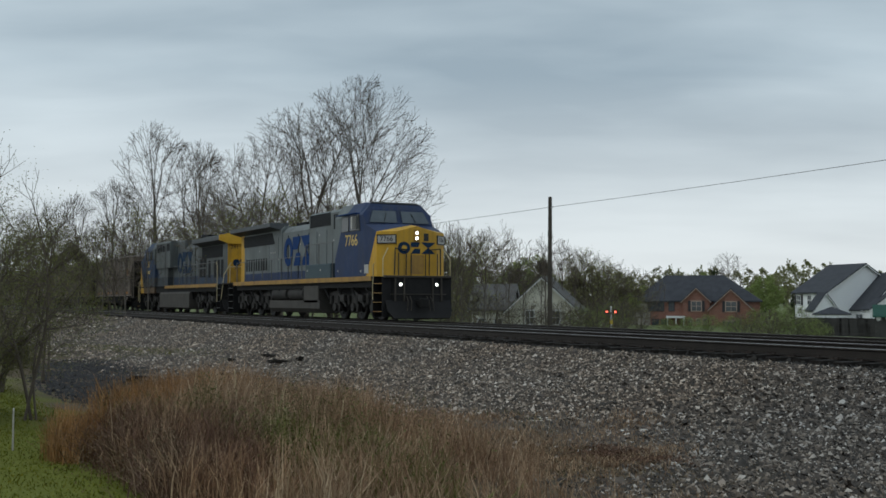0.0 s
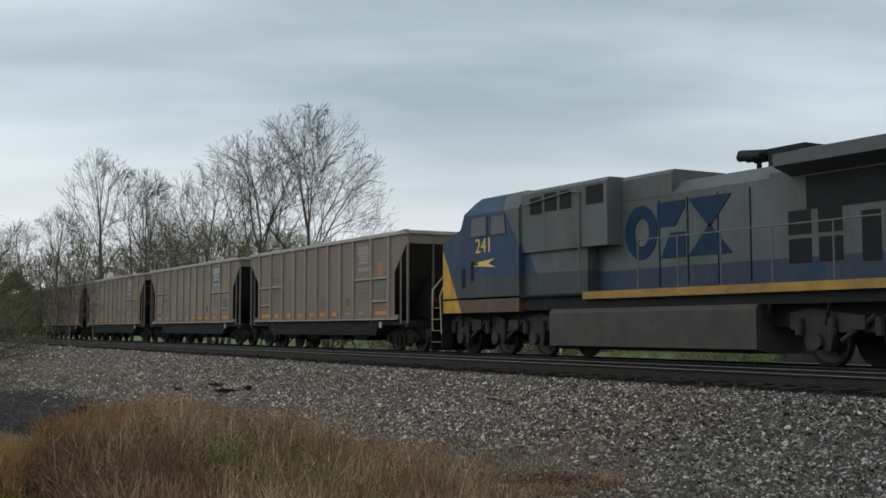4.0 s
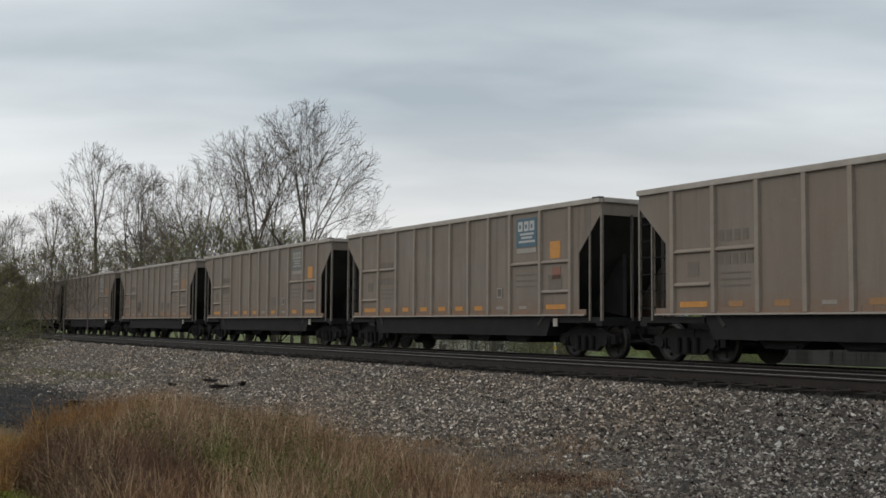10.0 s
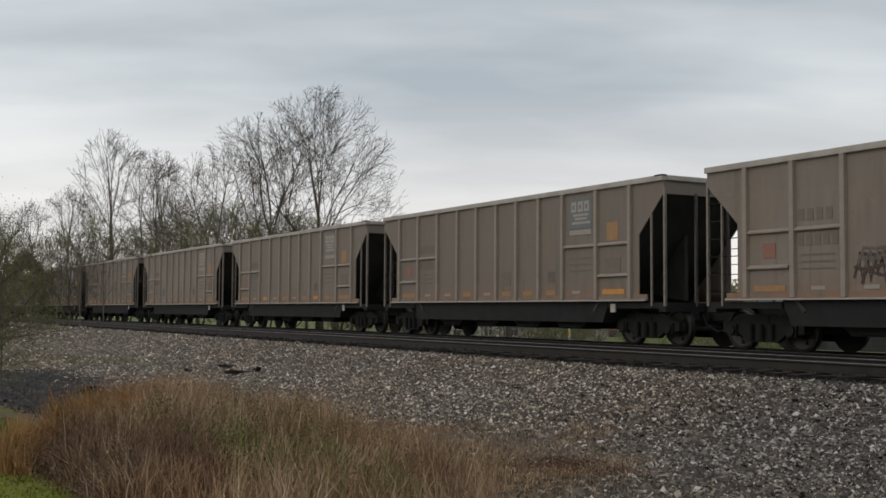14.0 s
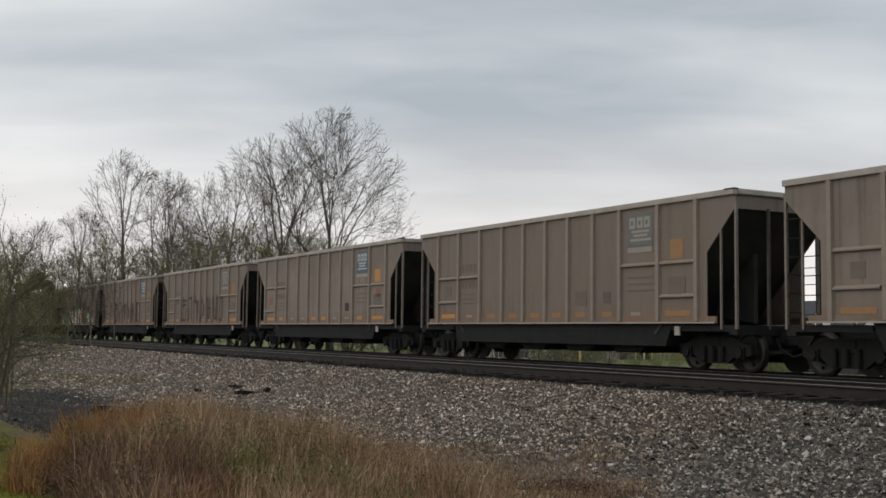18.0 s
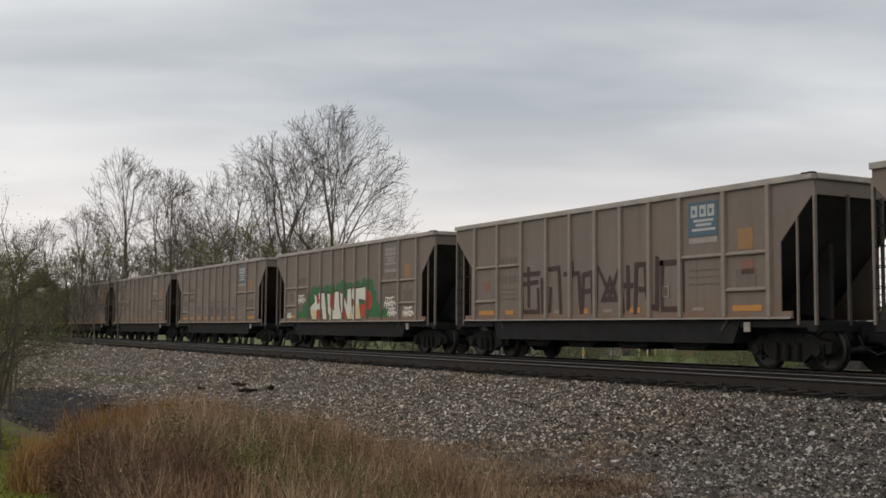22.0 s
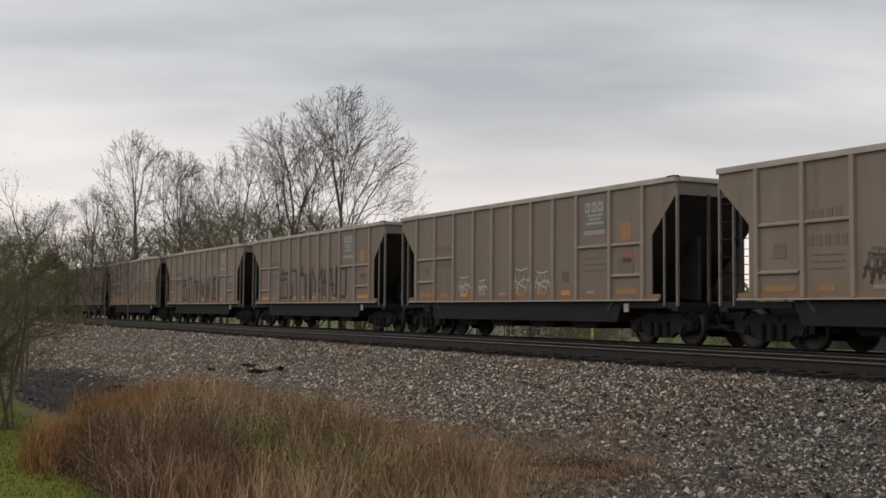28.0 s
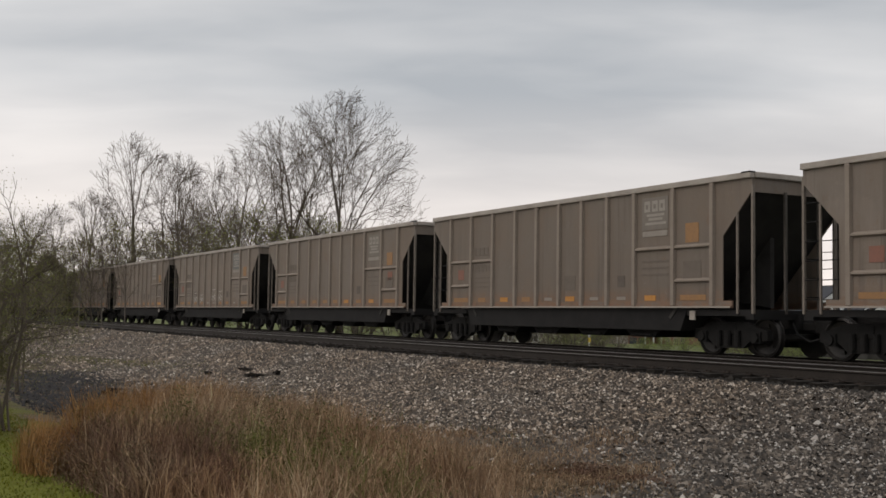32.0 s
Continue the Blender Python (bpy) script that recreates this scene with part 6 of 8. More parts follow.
# the big crowns behind the line
plant(tree_thing("bare_tree", "tall bare deciduous tree with a wide rounded crown", 3, 16.4, 2.6, 6.0, 0, 0.27, M_BARK, twig_r=0.0085, power=0.58, limbs=15, lean=(0.01, 0.0), spread=(5, 78), gaps=(0.66, 0.48, 0.40), rise=0.045, bare=0.16),
      [(66.6, 72, 1.0, 20)])
plant(tree_thing("bare_tree", "bare deciduous tree with long limbs sweeping outwards", 14, 14.2, 2.2, 5.8, 0, 0.22, M_BARK, twig_r=0.0085, power=0.58, limbs=13, spread=(5, 74), gaps=(0.72, 0.54, 0.44), rise=0.04, bare=0.16),
      [(69.4, 76, 1.06, 110), (71.6, 84, 0.98, 10), (73.4, 90, 0.8, 80), (64.9, 84, 0.5, 60), (68.1, 86, 0.72, 150), (70.6, 90, 0.78, 220), (72.6, 94, 0.72, 300), (67.2, 88, 0.64, 30), (65.7, 82, 0.55, 200), (74.3, 98, 0.74, 77)])
plant(tree_thing("bare_tree", "slender bare tree with a narrow rounded crown", 8, 15.0, 5.0, 3.4, 0, 0.15, M_BARKPALE, twig_r=0.010, power=0.58, limbs=14, spread=(4, 62), rise=0.04, gaps=(0.8, 0.6, 0.5), bare=0.14),
      [(76.9, 95, 1.08, 0), (74.8, 97, 1.02, 300), (79.0, 105, 0.82, 200), (80.6, 105, 0.72, 30), (82.8, 98, 0.6, 120), (85.5, 95, 0.6, 10)])
plant(tree_thing("bare_tree", "slender bare tree with two leaning stems", 27, 14.4, 4.4, 3.0, 0, 0.13, M_BARKPALE, twig_r=0.010, power=0.58, limbs=9, stems=2, spread=(4, 56), rise=0.04, gaps=(0.85, 0.65, 0.52), bare=0.14),
      [(75.4, 93, 1.02, 40), (78.0, 100, 0.86, 170), (81.6, 101, 0.68, 250)])
plant(tree_thing("young_bare_tree", "thin young bare tree with a pale stem", 21, 9.0, 2.4, 1.5, 0, 0.06, M_BARKPALE, twig_r=0.008, power=0.5, limbs=9, spread=(3, 34), thick=0.03, rise=0.09, gaps=(0.8, 0.55, 0.4)),
      [(62.0, 70, 0.86, 0), (61.3, 76, 0.9, 90), (60.2, 84, 0.95, 200), (58.9, 92, 0.92, 140), (59.5, 96, 0.8, 75), (58.0, 98, 0.7, 15), (60.7, 90, 0.75, 33), (59.1, 98, 0.6, 190), (57.3, 97, 0.72, 280), (57.0, 95, 1.0, 111), (56.1, 108, 1.05, 10), (55.6, 112, 0.98, 230), (55.0, 114, 0.9, 130), (53.4, 120, 0.72, 20), (52.9, 121, 0.7, 60), (58.2, 90, 0.75, 300), (56.6, 104, 0.8, 40),
       (78.3, 66, 0.62, 160), (80.6, 62, 0.6, 220), (83.4, 66, 0.62, 10), (79.4, 80, 0.8, 250), (81.8, 84, 0.8, 340), (86.5, 72, 0.7, 80), (77.2, 74, 0.66, 15)])
# thicket along the far side of the line
rt_ = random.Random(17)
spots = [(az + rt_.uniform(-.5, .5), d + rt_.uniform(-3, 3), sc * rt_.uniform(.85, 1.15) * (1.28 if 65 < az < 76 else 1.1), rt_.uniform(0, 360)) for az, d, sc in
         [(63.8, 66, .72), (65.2, 70, .85), (66.6, 66, .8), (68.0, 72, .95), (69.4, 68, .9), (70.8, 76, 1.05), (72.2, 72, 1.0), (73.4, 80, 1.1), (74.6, 76, 1.0), (75.7, 86, 1.15), (76.8, 80, 1.05), (77.8, 92, 1.2),
          (78.7, 84, 1.1), (79.6, 98, 1.25), (80.5, 90, 1.1), (81.4, 104, 1.25), (82.5, 98, 1.2), (84, 96, 1.1), (86, 94, 1.2), (88.5, 92, 1.2), (62.6, 84, 1.1), (61.9, 92, 1.3), (61.3, 118, 1.4), (60.2, 124, 1.45), (59.0, 122, 1.45), (57.6, 128, 1.15), (56.6, 124, 1.4), (55.5, 122, 1.25), (54.9, 118, 1.2),
          (54.5, 112, 1.1), (53.7, 116, 1.05), (53.0, 120, 1.0), (52.4, 128, .9)]]
plant(tree_thing("thicket_shrub", "brown-grey leafless thicket shrub with a few new leaves", 31, 6.2, 0.5, 2.6, 620, 0.06, M_BARK, M_BUD, 1500, 0.04, step=0.32, kill=0.45, widest=0.5, stems=5, thick=0.04), spots[0::2])
plant(tree_thing("thicket_shrub", "olive-green thicket shrub in early leaf", 33, 5.6, 0.4, 2.4, 520, 0.06, M_BARK, M_BUSHLEAF, 5200, 0.048, step=0.32, kill=0.45, widest=0.5, stems=5, thick=0.04), spots[1::2])
# young leaf by the houses and the far wood
plant(tree_thing("leafy_tree", "tree in fresh green leaf, paled further for haze", 41, 8.5, 1.6, 3.2, 500, 0.16, M_BARK, M_SPRINGHAZE, 6500, 0.16, step=0.4, kill=0.6, widest=0.5),
      [(46.1, 205, 0.98, 0), (49.2, 215, 1.05, 120), (57.9, 130, 0.95, 60), (53.0, 150, 0.55, 200), (43.3, 230, 0.7, 50), (52.0, 230, 0.8, 310)])
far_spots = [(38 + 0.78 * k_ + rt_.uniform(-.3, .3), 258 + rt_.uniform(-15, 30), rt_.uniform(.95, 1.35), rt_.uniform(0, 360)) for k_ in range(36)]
plant(tree_thing("distant_tree", "distant rounded tree in early leaf, dulled for haze", 45, 9.5, 1.0, 4.2, 420, 0.18, M_BARK, M_HAZE, 2400, 0.27, twig_r=0.015, step=0.8, kill=1.1, widest=0.45, twigs=1), far_spots)
plant(tree_thing("bare_tree", "leafless tree behind the brick house", 49, 13.0, 2.0, 4.2, 700, 0.22, M_BARKPALE, twig_r=0.014, step=0.5, kill=0.7, widest=0.6), [(47.9, 215, 1.0, 0), (52.3, 240, 0.62, 90), (51.0, 245, 0.66, 200)])
plant(tree_thing("evergreen_tree", "small dark evergreen tree", 52, 9.0, 0.5, 1.8, 260, 0.14, M_BARK, M_EVERGREEN, 4200, 0.2, step=0.5, kill=0.7, widest=0.2), [(48.5, 208, 1.0, 0), (44.6, 235, 0.7, 90)])
# scrub before the houses
plant(tree_thing("garden_shrub", "loose green shrub in early leaf", 55, 3.0, 0.2, 1.8, 300, 0.04, M_BARK, M_SPRINGHAZE, 2600, 0.075, step=0.25, kill=0.35, stems=5, thick=0.03, widest=0.5),
      [(45.6, 100, 0.85, 0), (44.7, 98, 0.9, 90), (43.7, 96, 0.55, 200), (46.6, 104, 0.8, 300), (48.9, 112, 0.62, 40), (49.9, 114, 0.55, 140), (50.9, 112, 0.5, 240), (47.7, 108, 0.6, 10), (55.2, 100, .8, 60), (53.9, 106, .9, 310)])
plant(tree_thing("thicket_shrub", "dull brown leafless scrub", 57, 3.2, 0.2, 2.0, 380, 0.04, M_BARK, M_BUD, 300, 0.05, step=0.24, kill=0.34, stems=7, thick=0.03, widest=0.5),
      [(46.0, 96, 0.8, 0), (47.2, 102, 0.75, 80), (44.3, 100, 0.7, 170), (54.5, 98, 1.1, 260), (55.9, 96, 1.0, 330), (53.2, 104, 1.0, 40), (56.4, 96, 0.9, 120), (61.9, 68, 0.8, 200), (59.4, 88, 1.0, 75), (60.5, 86, 1.1, 155), (58.2, 91, 0.85, 310), (57.2, 94, 0.95, 22), (52.2, 112, .8, 20)])
# shrubs beside the lawn
plant(tree_thing("lawn_shrub", "many-stemmed shrub with olive young leaves beside the lawn", 61, 3.7, 0.4, 2.0, 420, 0.05, M_BARK, M_SHRUBLEAF, 24000, 0.0165, twig_r=0.0032, step=0.2, kill=0.3, stems=6, thick=0.016, widest=0.45),
      [(85.4, 17.5, 0.88, 0), (88.6, 16.5, 0.9, 140), (84.2, 23.5, 0.9, 250), (91.5, 18, 1.0, 50)])
plant(tree_thing("lawn_shrub", "bare leaning sapling beside the lawn", 63, 4.4, 0.8, 1.4, 70, 0.035, M_BARKPALE, M_BUSHLEAF, 900, 0.016, twig_r=0.0035, step=0.26, kill=0.34, stems=3, thick=0.014, widest=0.6),
      [(82.7, 17, 0.75, 0), (82.0, 28, 0.9, 110), (84.2, 18, 0.85, 200)])
# ---------------- stones and grass ----------------
def mat_stone():
    k = Nodes("ballast_stone")
    v = k.coord()
    r = k.island()
    c = k.ramp(r, (0.0, (0.012, 0.009, 0.007)), (0.36, (0.045, 0.034, 0.025)), (0.62, (0.13, 0.098, 0.072)), (0.79, (0.27, 0.215, 0.165)), (0.91, (0.47, 0.40, 0.33)), (1.0, (0.80, 0.74, 0.66)))
    warm = k.ramp(k.noise(0.30, 3, 0.5, v), (0.38, 0.0), (0.62, 1.0))
    c = k.mix(k.math("MULTIPLY", warm, 0.6), c, k.mix(1.0, c, (1.0, 0.84, 0.68), "MULTIPLY"))
    # paler and more even further along the line
    old = k.ramp(k.math("DIVIDE", k.math("SUBTRACT", -15.0, k.xyz(v)[0]), 14.0), (0.0, 0.0), (1.0, 0.25))
    c = k.mix(old, c, k.mix(0.5, c, (0.20, 0.18, 0.158)))
    # darker and cooler towards the crossing
    grey = k.ramp(k.math("DIVIDE", k.math("ADD", k.xyz(v)[0], 17.0), 6.0), (0.0, 0.0), (1.0, 0.9))
    c = k.mix(grey, c, k.mix(1.0, c, (0.67, 0.71, 0.76), "MULTIPLY"))
    c = k.mix(0.16, c, k.mix(k.noise(60, 3, 0.6, v), (0.03, 0.028, 0.025), (0.4, 0.37, 0.34)))
    return k.done(c, 0.85, 0, 0.3)


def shape_points(kind):
    if kind == "ico":
        g = (1 + 5 ** .5) / 2
        p = np.array([(-1, g, 0), (1, g, 0), (-1, -g, 0), (1, -g, 0), (0, -1, g), (0, 1, g), (0, -1, -g), (0, 1, -g), (g, 0, -1), (g, 0, 1), (-g, 0, -1), (-g, 0, 1)]) / 1.9
        f = np.array([(0, 11, 5), (0, 5, 1), (0, 1, 7), (0, 7, 10), (0, 10, 11), (1, 5, 9), (5, 11, 4), (11, 10, 2), (10, 7, 6), (7, 1, 8), (3, 9, 4), (3, 4, 2), (3, 2, 6), (3, 6, 8), (3, 8, 9), (4, 9, 5), (2, 4, 11), (6, 2, 10), (8, 6, 7), (9, 8, 1)])
    elif kind == "chip":
        p = np.array([(1, .2, -.5), (-.2, 1, -.5), (-1, -.2, -.5), (.2, -1, -.5), (0, 0, .75)])
        f = np.array([(0, 1, 4), (1, 2, 4), (2, 3, 4), (3, 0, 4)])
    else:
        p = np.array([(1, 0, 0), (-1, 0, 0), (0, 1, 0), (0, -1, 0), (0, 0, 1), (0, 0, -1.)])
        f = np.array([(0, 2, 4), (2, 1, 4), (1, 3, 4), (3, 0, 4), (2, 0, 5), (1, 2, 5), (3, 1, 5), (0, 3, 5)])
    return p, f


def scatter_stones(name, label, seed, spans, count, size, kind, material, keep):
    rng = np.random.RandomState(seed)
    p, f = shape_points(kind)
    (x0, x1), (y0, y1) = spans
    xs, ys = rng.uniform(x0, x1, count), rng.uniform(y0, y1, count)
    ok = np.array([keep(x, y, q) for x, y, q in zip(xs, ys, rng.uniform(0, 1, count))])
    xs, ys = xs[ok], ys[ok]
    n = len(xs)
    zs = np.array([ground_z(x, y) for x, y in zip(xs, ys)])
    s = size * np.exp(rng.normal(0, 0.3, n))
    v = (p[None] + rng.normal(0, 0.30, (n, len(p), 3))) * rng.uniform(0.75, 1.3, (n, len(p), 1))
    v = v * np.stack([s * rng.uniform(.8, 1.3, n), s * rng.uniform(.8, 1.3, n), s * rng.uniform(.6, .95, n)], -1)[:, None, :]
    a_ = rng.uniform(0, 2 * np.pi, n)
    b_ = rng.normal(0, .5, n)
    ca, sa, cb, sb = np.cos(a_)[:, None], np.sin(a_)[:, None], np.cos(b_)[:, None], np.sin(b_)[:, None]
    x, y, z = v[..., 0] * ca - v[..., 1] * sa, v[..., 0] * sa + v[..., 1] * ca, v[..., 2]
    y, z = y * cb - z * sb, y * sb + z * cb
    v = np.stack([x + xs[:, None], y + ys[:, None], z + (zs + s * rng.uniform(-.1, .6, n))[:, None]], -1)
    me = bpy.data.meshes.new(name)
    nv, nf = n * len(p), n * len(f)
    me.vertices.add(nv)
    me.vertices.foreach_set("co", v.reshape(-1).astype(np.float32))
    idx = (f[None] + (np.arange(n) * len(p))[:, None, None]).reshape(-1)
    me.loops.add(nf * 3)
    me.loops.foreach_set("vertex_index", idx.astype(np.int32))
    me.polygons.add(nf)
    me.polygons.foreach_set("loop_start", np.arange(0, nf * 3, 3, dtype=np.int32))
    me.update(calc_edges=True)
    me.materials.append(material)
    tagged(new(name, me), label, "gravel", kind="stuff")


def gravel_edge(x):
    """How near to the camera the stones come, along the line."""
    return 8.6 + 1.3 * noise.noise((x * 0.25, 3.0, 0)) + 1.1 * math.exp(-((x + 12.6) / 2.6) ** 2) - 1.8 * smooth(-11.0, -8.6, x) - 1.0 * smooth(-26, -34, x)


def keep_stone(x, y, q):
    e = gravel_edge(x)
    if y > e + 1.2:
        return True
    return q < 0.06 + 0.94 * smooth(e - 1.6, e + 1.2, y) ** 1.5


M_STONE = mat_stone()
scatter_stones("ballast_stones", "broken brown-grey ballast stones with pale ones among them", 1, ((-30, -6.5), (6.2, 13.42)), 190000, 0.0228, "chip", M_STONE, keep_stone)
scatter_stones("ballast_stones", "broken brown-grey ballast stones further along", 2, ((-62, -30), (5.5, 13.42)), 115000, 0.030, "chip", M_STONE, keep_stone)
scatter_stones("ballast_stones", "broken ballast stones far along the line", 3, ((-110, -62), (6.5, 13.42)), 26000, 0.055, "chip", M_STONE, lambda x, y, q: True)
M_HEAP = plain("dark_slag", (0.018, 0.017, 0.0175), (0.06, 0.057, 0.058), 5, 0.85, spec=0.25)
M_DARKSTONE = plain("ballast_stone_oily", (0.014, 0.013, 0.012), (0.05, 0.045, 0.04), 9, 0.9, spec=0.15)
scatter_stones("dark_ballast_stones", "oil-dark ballast between the ties", 4, ((-60, -6.5), (13.3, 20.9)), 52000, 0.03, "chip", M_DARKSTONE, lambda x, y, q: True)
scatter_stones("dark_ballast_stones", "heap of dark fine stone beside the ditch", 6, ((-40, -20.5), (3.0, 8.2)), 26000, 0.03, "chip", M_HEAP, lambda x, y, q: q < 1.2 - 1.0 * (((x + 29.5) / 8.5) ** 2 + ((y - 5.4 + 0.14 * (x + 29.5)) / 1.6) ** 2))


def mat_grass(name, *cols, warm=0.45):
    k = Nodes(name)
    v = k.coord()
    c = k.ramp(k.island(), *[(i / (len(cols) - 1), c_) for i, c_ in enumerate(cols)])
    patch = k.ramp(k.noise(0.55, 3, 0.5, v), (0.4, 0.0), (0.65, warm))
    c = k.mix(patch, c, k.mix(1.0, c, (1.05, 0.79, 0.6), "MULTIPLY"))
    # clumps of darker, older growth
    c = k.mix(k.ramp(k.noise(2.6, 4, 0.65, v), (0.36, 0.75), (0.6, 0.0)), c, k.mix(1.0, c, (0.5, 0.46, 0.44), "MULTIPLY"))
    return k.done(c, 0.9, 0, 0.06)


M_DRY = mat_grass("grass_dry", (0.19, 0.122, 0.08), (0.33, 0.222, 0.142), (0.42, 0.30, 0.196), (0.62, 0.49, 0.335))
M_REED = mat_grass("grass_orange", (0.25, 0.135, 0.05), (0.38, 0.225, 0.095), (0.50, 0.33, 0.16))
M_BRAMBLE = mat_grass("bramble_brown", (0.10, 0.062, 0.047), (0.17, 0.11, 0.082), (0.26, 0.18, 0.135))
M_GREENG = mat_grass("grass_green", (0.10, 0.115, 0.034), (0.165, 0.18, 0.058), (0.24, 0.225, 0.09))
M_LAWN = mat_grass("grass_lawn", (0.08, 0.10, 0.012), (0.14, 0.155, 0.018), (0.215, 0.215, 0.035), warm=0.2)


def blades(name, label, seed, spans, count, height, width, material, keep, lean=0.25, tops=0.0):
    rng = random.Random(seed)
    verts, faces = [], []
    (x0, x1), (y0, y1) = spans
    made = 0
    while made < count:
        x, y = rng.uniform(x0, x1), rng.uniform(y0, y1)
        k_ = keep(x, y)
        if rng.random() > k_:
            made += 0.34
            continue
        made += 1
        z = ground_z(x, y) - 0.02
        h = height * rng.uniform(0.5, 1.15) * (0.55 + 0.45 * min(1.0, k_))
        a_ = rng.uniform(0, 6.283)
        b_ = rng.uniform(0, 6.283)
        l_ = abs(rng.gauss(0, lean)) * h
        w = width * rng.uniform(.6, 1.4)
        ux, uy = w * math.cos(a_), w * math.sin(a_)
        dx, dy = l_ * math.cos(b_), l_ * math.sin(b_)
        n = len(verts)
        verts += [(x - ux, y - uy, z), (x + ux, y + uy, z), (x - ux * .8 + dx * .3, y - uy * .8 + dy * .3, z + h * .55), (x + ux * .8 + dx * .3, y + uy * .8 + dy * .3, z + h * .55), (x + dx, y + dy, z + h * (1 - .3 * min(1, l_ / h)))]
        faces += [(n, n + 1, n + 3, n + 2), (n + 2, n + 3, n + 4)]
        if rng.random() < tops:
            for q in range(4):
                t = 0.72 + .07 * q
                cx, cy, cz = x + dx * t, y + dy * t, z + h * t
                ang = rng.uniform(0, 6.283)
                e = h * rng.uniform(.06, .13)
                m = len(verts)
                verts += [(cx, cy, cz), (cx + e * math.cos(ang), cy + e * math.sin(ang), cz + e * .9), (cx + e * .6 * math.cos(ang + .5), cy + e * .6 * math.sin(ang + .5), cz + e * 1.1)]
                faces.append((m, m + 1, m + 2))
    tagged(new(name, raw(name, verts, faces, material)), label, "grass", kind="stuff")


def in_strip(x, y):
    """The bank of tall dry grass along the ditch: 1 inside, fading at its edges."""
    far = 6.9 + 0.5 * noise.noise((x * .5, 7.0, 0)) - 0.9 * smooth(-15.0, -19, x) - 1.0 * smooth(-19.5, -25, x)
    near = 2.35 + 0.35 * noise.noise((x * .6, 1.0, 0)) + 0.9 * smooth(-17.5, -21, x)
    return smooth(near - .15, near + .15, y) * (1 - smooth(far - .5, far + .5, y)) * smooth(-14.5, -13.3, x + 0.82 * y + 0.5 * noise.noise((x * .7, y * .7, 8))) * (1 - 0.93 * smooth(1.4, 4.4, x + 2.17 * y + 0.8 * noise.noise((x * .8, y * .8, 3))))


def on_bank(x, y):
    """The bank without the side towards the lawn, where the dead orange grass stands alone."""
    return in_strip(x, y) * (1 - smooth(78.9, 80.0, math.degrees(math.atan2(-x, y)) + 0.5 * noise.noise((x * 1.7, y * 1.7, 40))))


def tufts(name, label, seed, spans, count, stalks, height, width, material, keep, spread=0.09, lean=0.2, seed_heads=0.3):
    """Upright clumps of stalks: each clump leans and thins out in its own way, some stalks bend over or carry a ragged head."""
    rng = random.Random(seed)
    verts, faces = [], []
    (x0, x1), (y0, y1) = spans
    made = 0
    while made < count:
        cx, cy = rng.uniform(x0, x1), rng.uniform(y0, y1)
        k_ = keep(cx, cy)
        if rng.random() > k_:
            made += 0.3
            continue
        made += 1
        tall = height * rng.uniform(0.55, 1.15) * (0.6 + 0.4 * min(1.0, k_))
        ca, cl = rng.uniform(0, 6.283), abs(rng.gauss(0, lean))
        for q in range(int(stalks * rng.uniform(0.5, 1.5))):
            x, y = cx + rng.gauss(0, spread), cy + rng.gauss(0, spread)
            z = ground_z(x, y) - 0.02
            h = tall * rng.uniform(0.45, 1.1)
            a_, w = rng.uniform(0, 3.1416), width * rng.uniform(0.6, 1.4)
            b_ = ca + rng.gauss(0, 0.9)
            l_ = h * (cl + abs(rng.gauss(0, 0.24)))
            dx, dy = l_ * math.cos(b_), l_ * math.sin(b_)
            ux, uy = w * math.cos(a_), w * math.sin(a_)
            top = h * (1 - 0.35 * min(1.0, l_ / h))
            n = len(verts)
            verts += [(x - ux, y - uy, z), (x + ux, y + uy, z), (x - ux * .8 + dx * .35, y - uy * .8 + dy * .35, z + top * .6), (x + ux * .8 + dx * .35, y + uy * .8 + dy * .35, z + top * .6), (x + dx, y + dy, z + top)]
            faces += [(n, n + 1, n + 3, n + 2), (n + 2, n + 3, n + 4)]
            if rng.random() < seed_heads:
                for t in (0.72, 0.86):
                    px, py, pz = x + dx * t, y + dy * t, z + top * t
                    g, e = rng.uniform(0, 6.283), h * rng.uniform(.06, .15)
                    m = len(verts)
                    verts += [(px - ux * .7, py - uy * .7, pz), (px + ux * .7, py + uy * .7, pz), (px + e * .6 * math.cos(g), py + e * .6 * math.sin(g), pz + e)]
                    faces.append((m, m + 1, m + 2))
    tagged(new(name, raw(name, verts, faces, material)), label, "grass", kind="stuff")


tufts("tall_dry_grass", "tall dry brown grass and weed stalks on a bank", 1, ((-26, -7.5), (1.9, 7.4)), 2700, 15, 0.80, 0.0042, M_DRY, lambda x, y: on_bank(x, y) * (.3 + .7 * smooth(-.3, .25, noise.noise((x * 1.1, y * 1.1, 21)))))
tufts("bramble_stems", "tangle of dark reddish-brown bramble stems", 11, ((-15, -8), (1.6, 4.8)), 1500, 13, 0.70, 0.005, M_BRAMBLE, lambda x, y: on_bank(x, y) * (1 - smooth(.6, 1.2, math.hypot((x + 11.4) / 2.8, (y - 2.7) / 1.1) + .3 * noise.noise((x, y, 33)))), 0.14, 0.5)
tufts("tall_orange_grass", "clump of orange-tan dead grass beside the lawn", 2, ((-13.9, -11.9), (1.6, 2.8)), 170, 40, 0.62, 0.0036, M_REED, lambda x, y: 1 - smooth(.7, 1.0, math.hypot((x + 12.8) / .75, (y - 2.15 + .2 * (x + 12.8)) / .32)), 0.06, 0.08, 0.1)
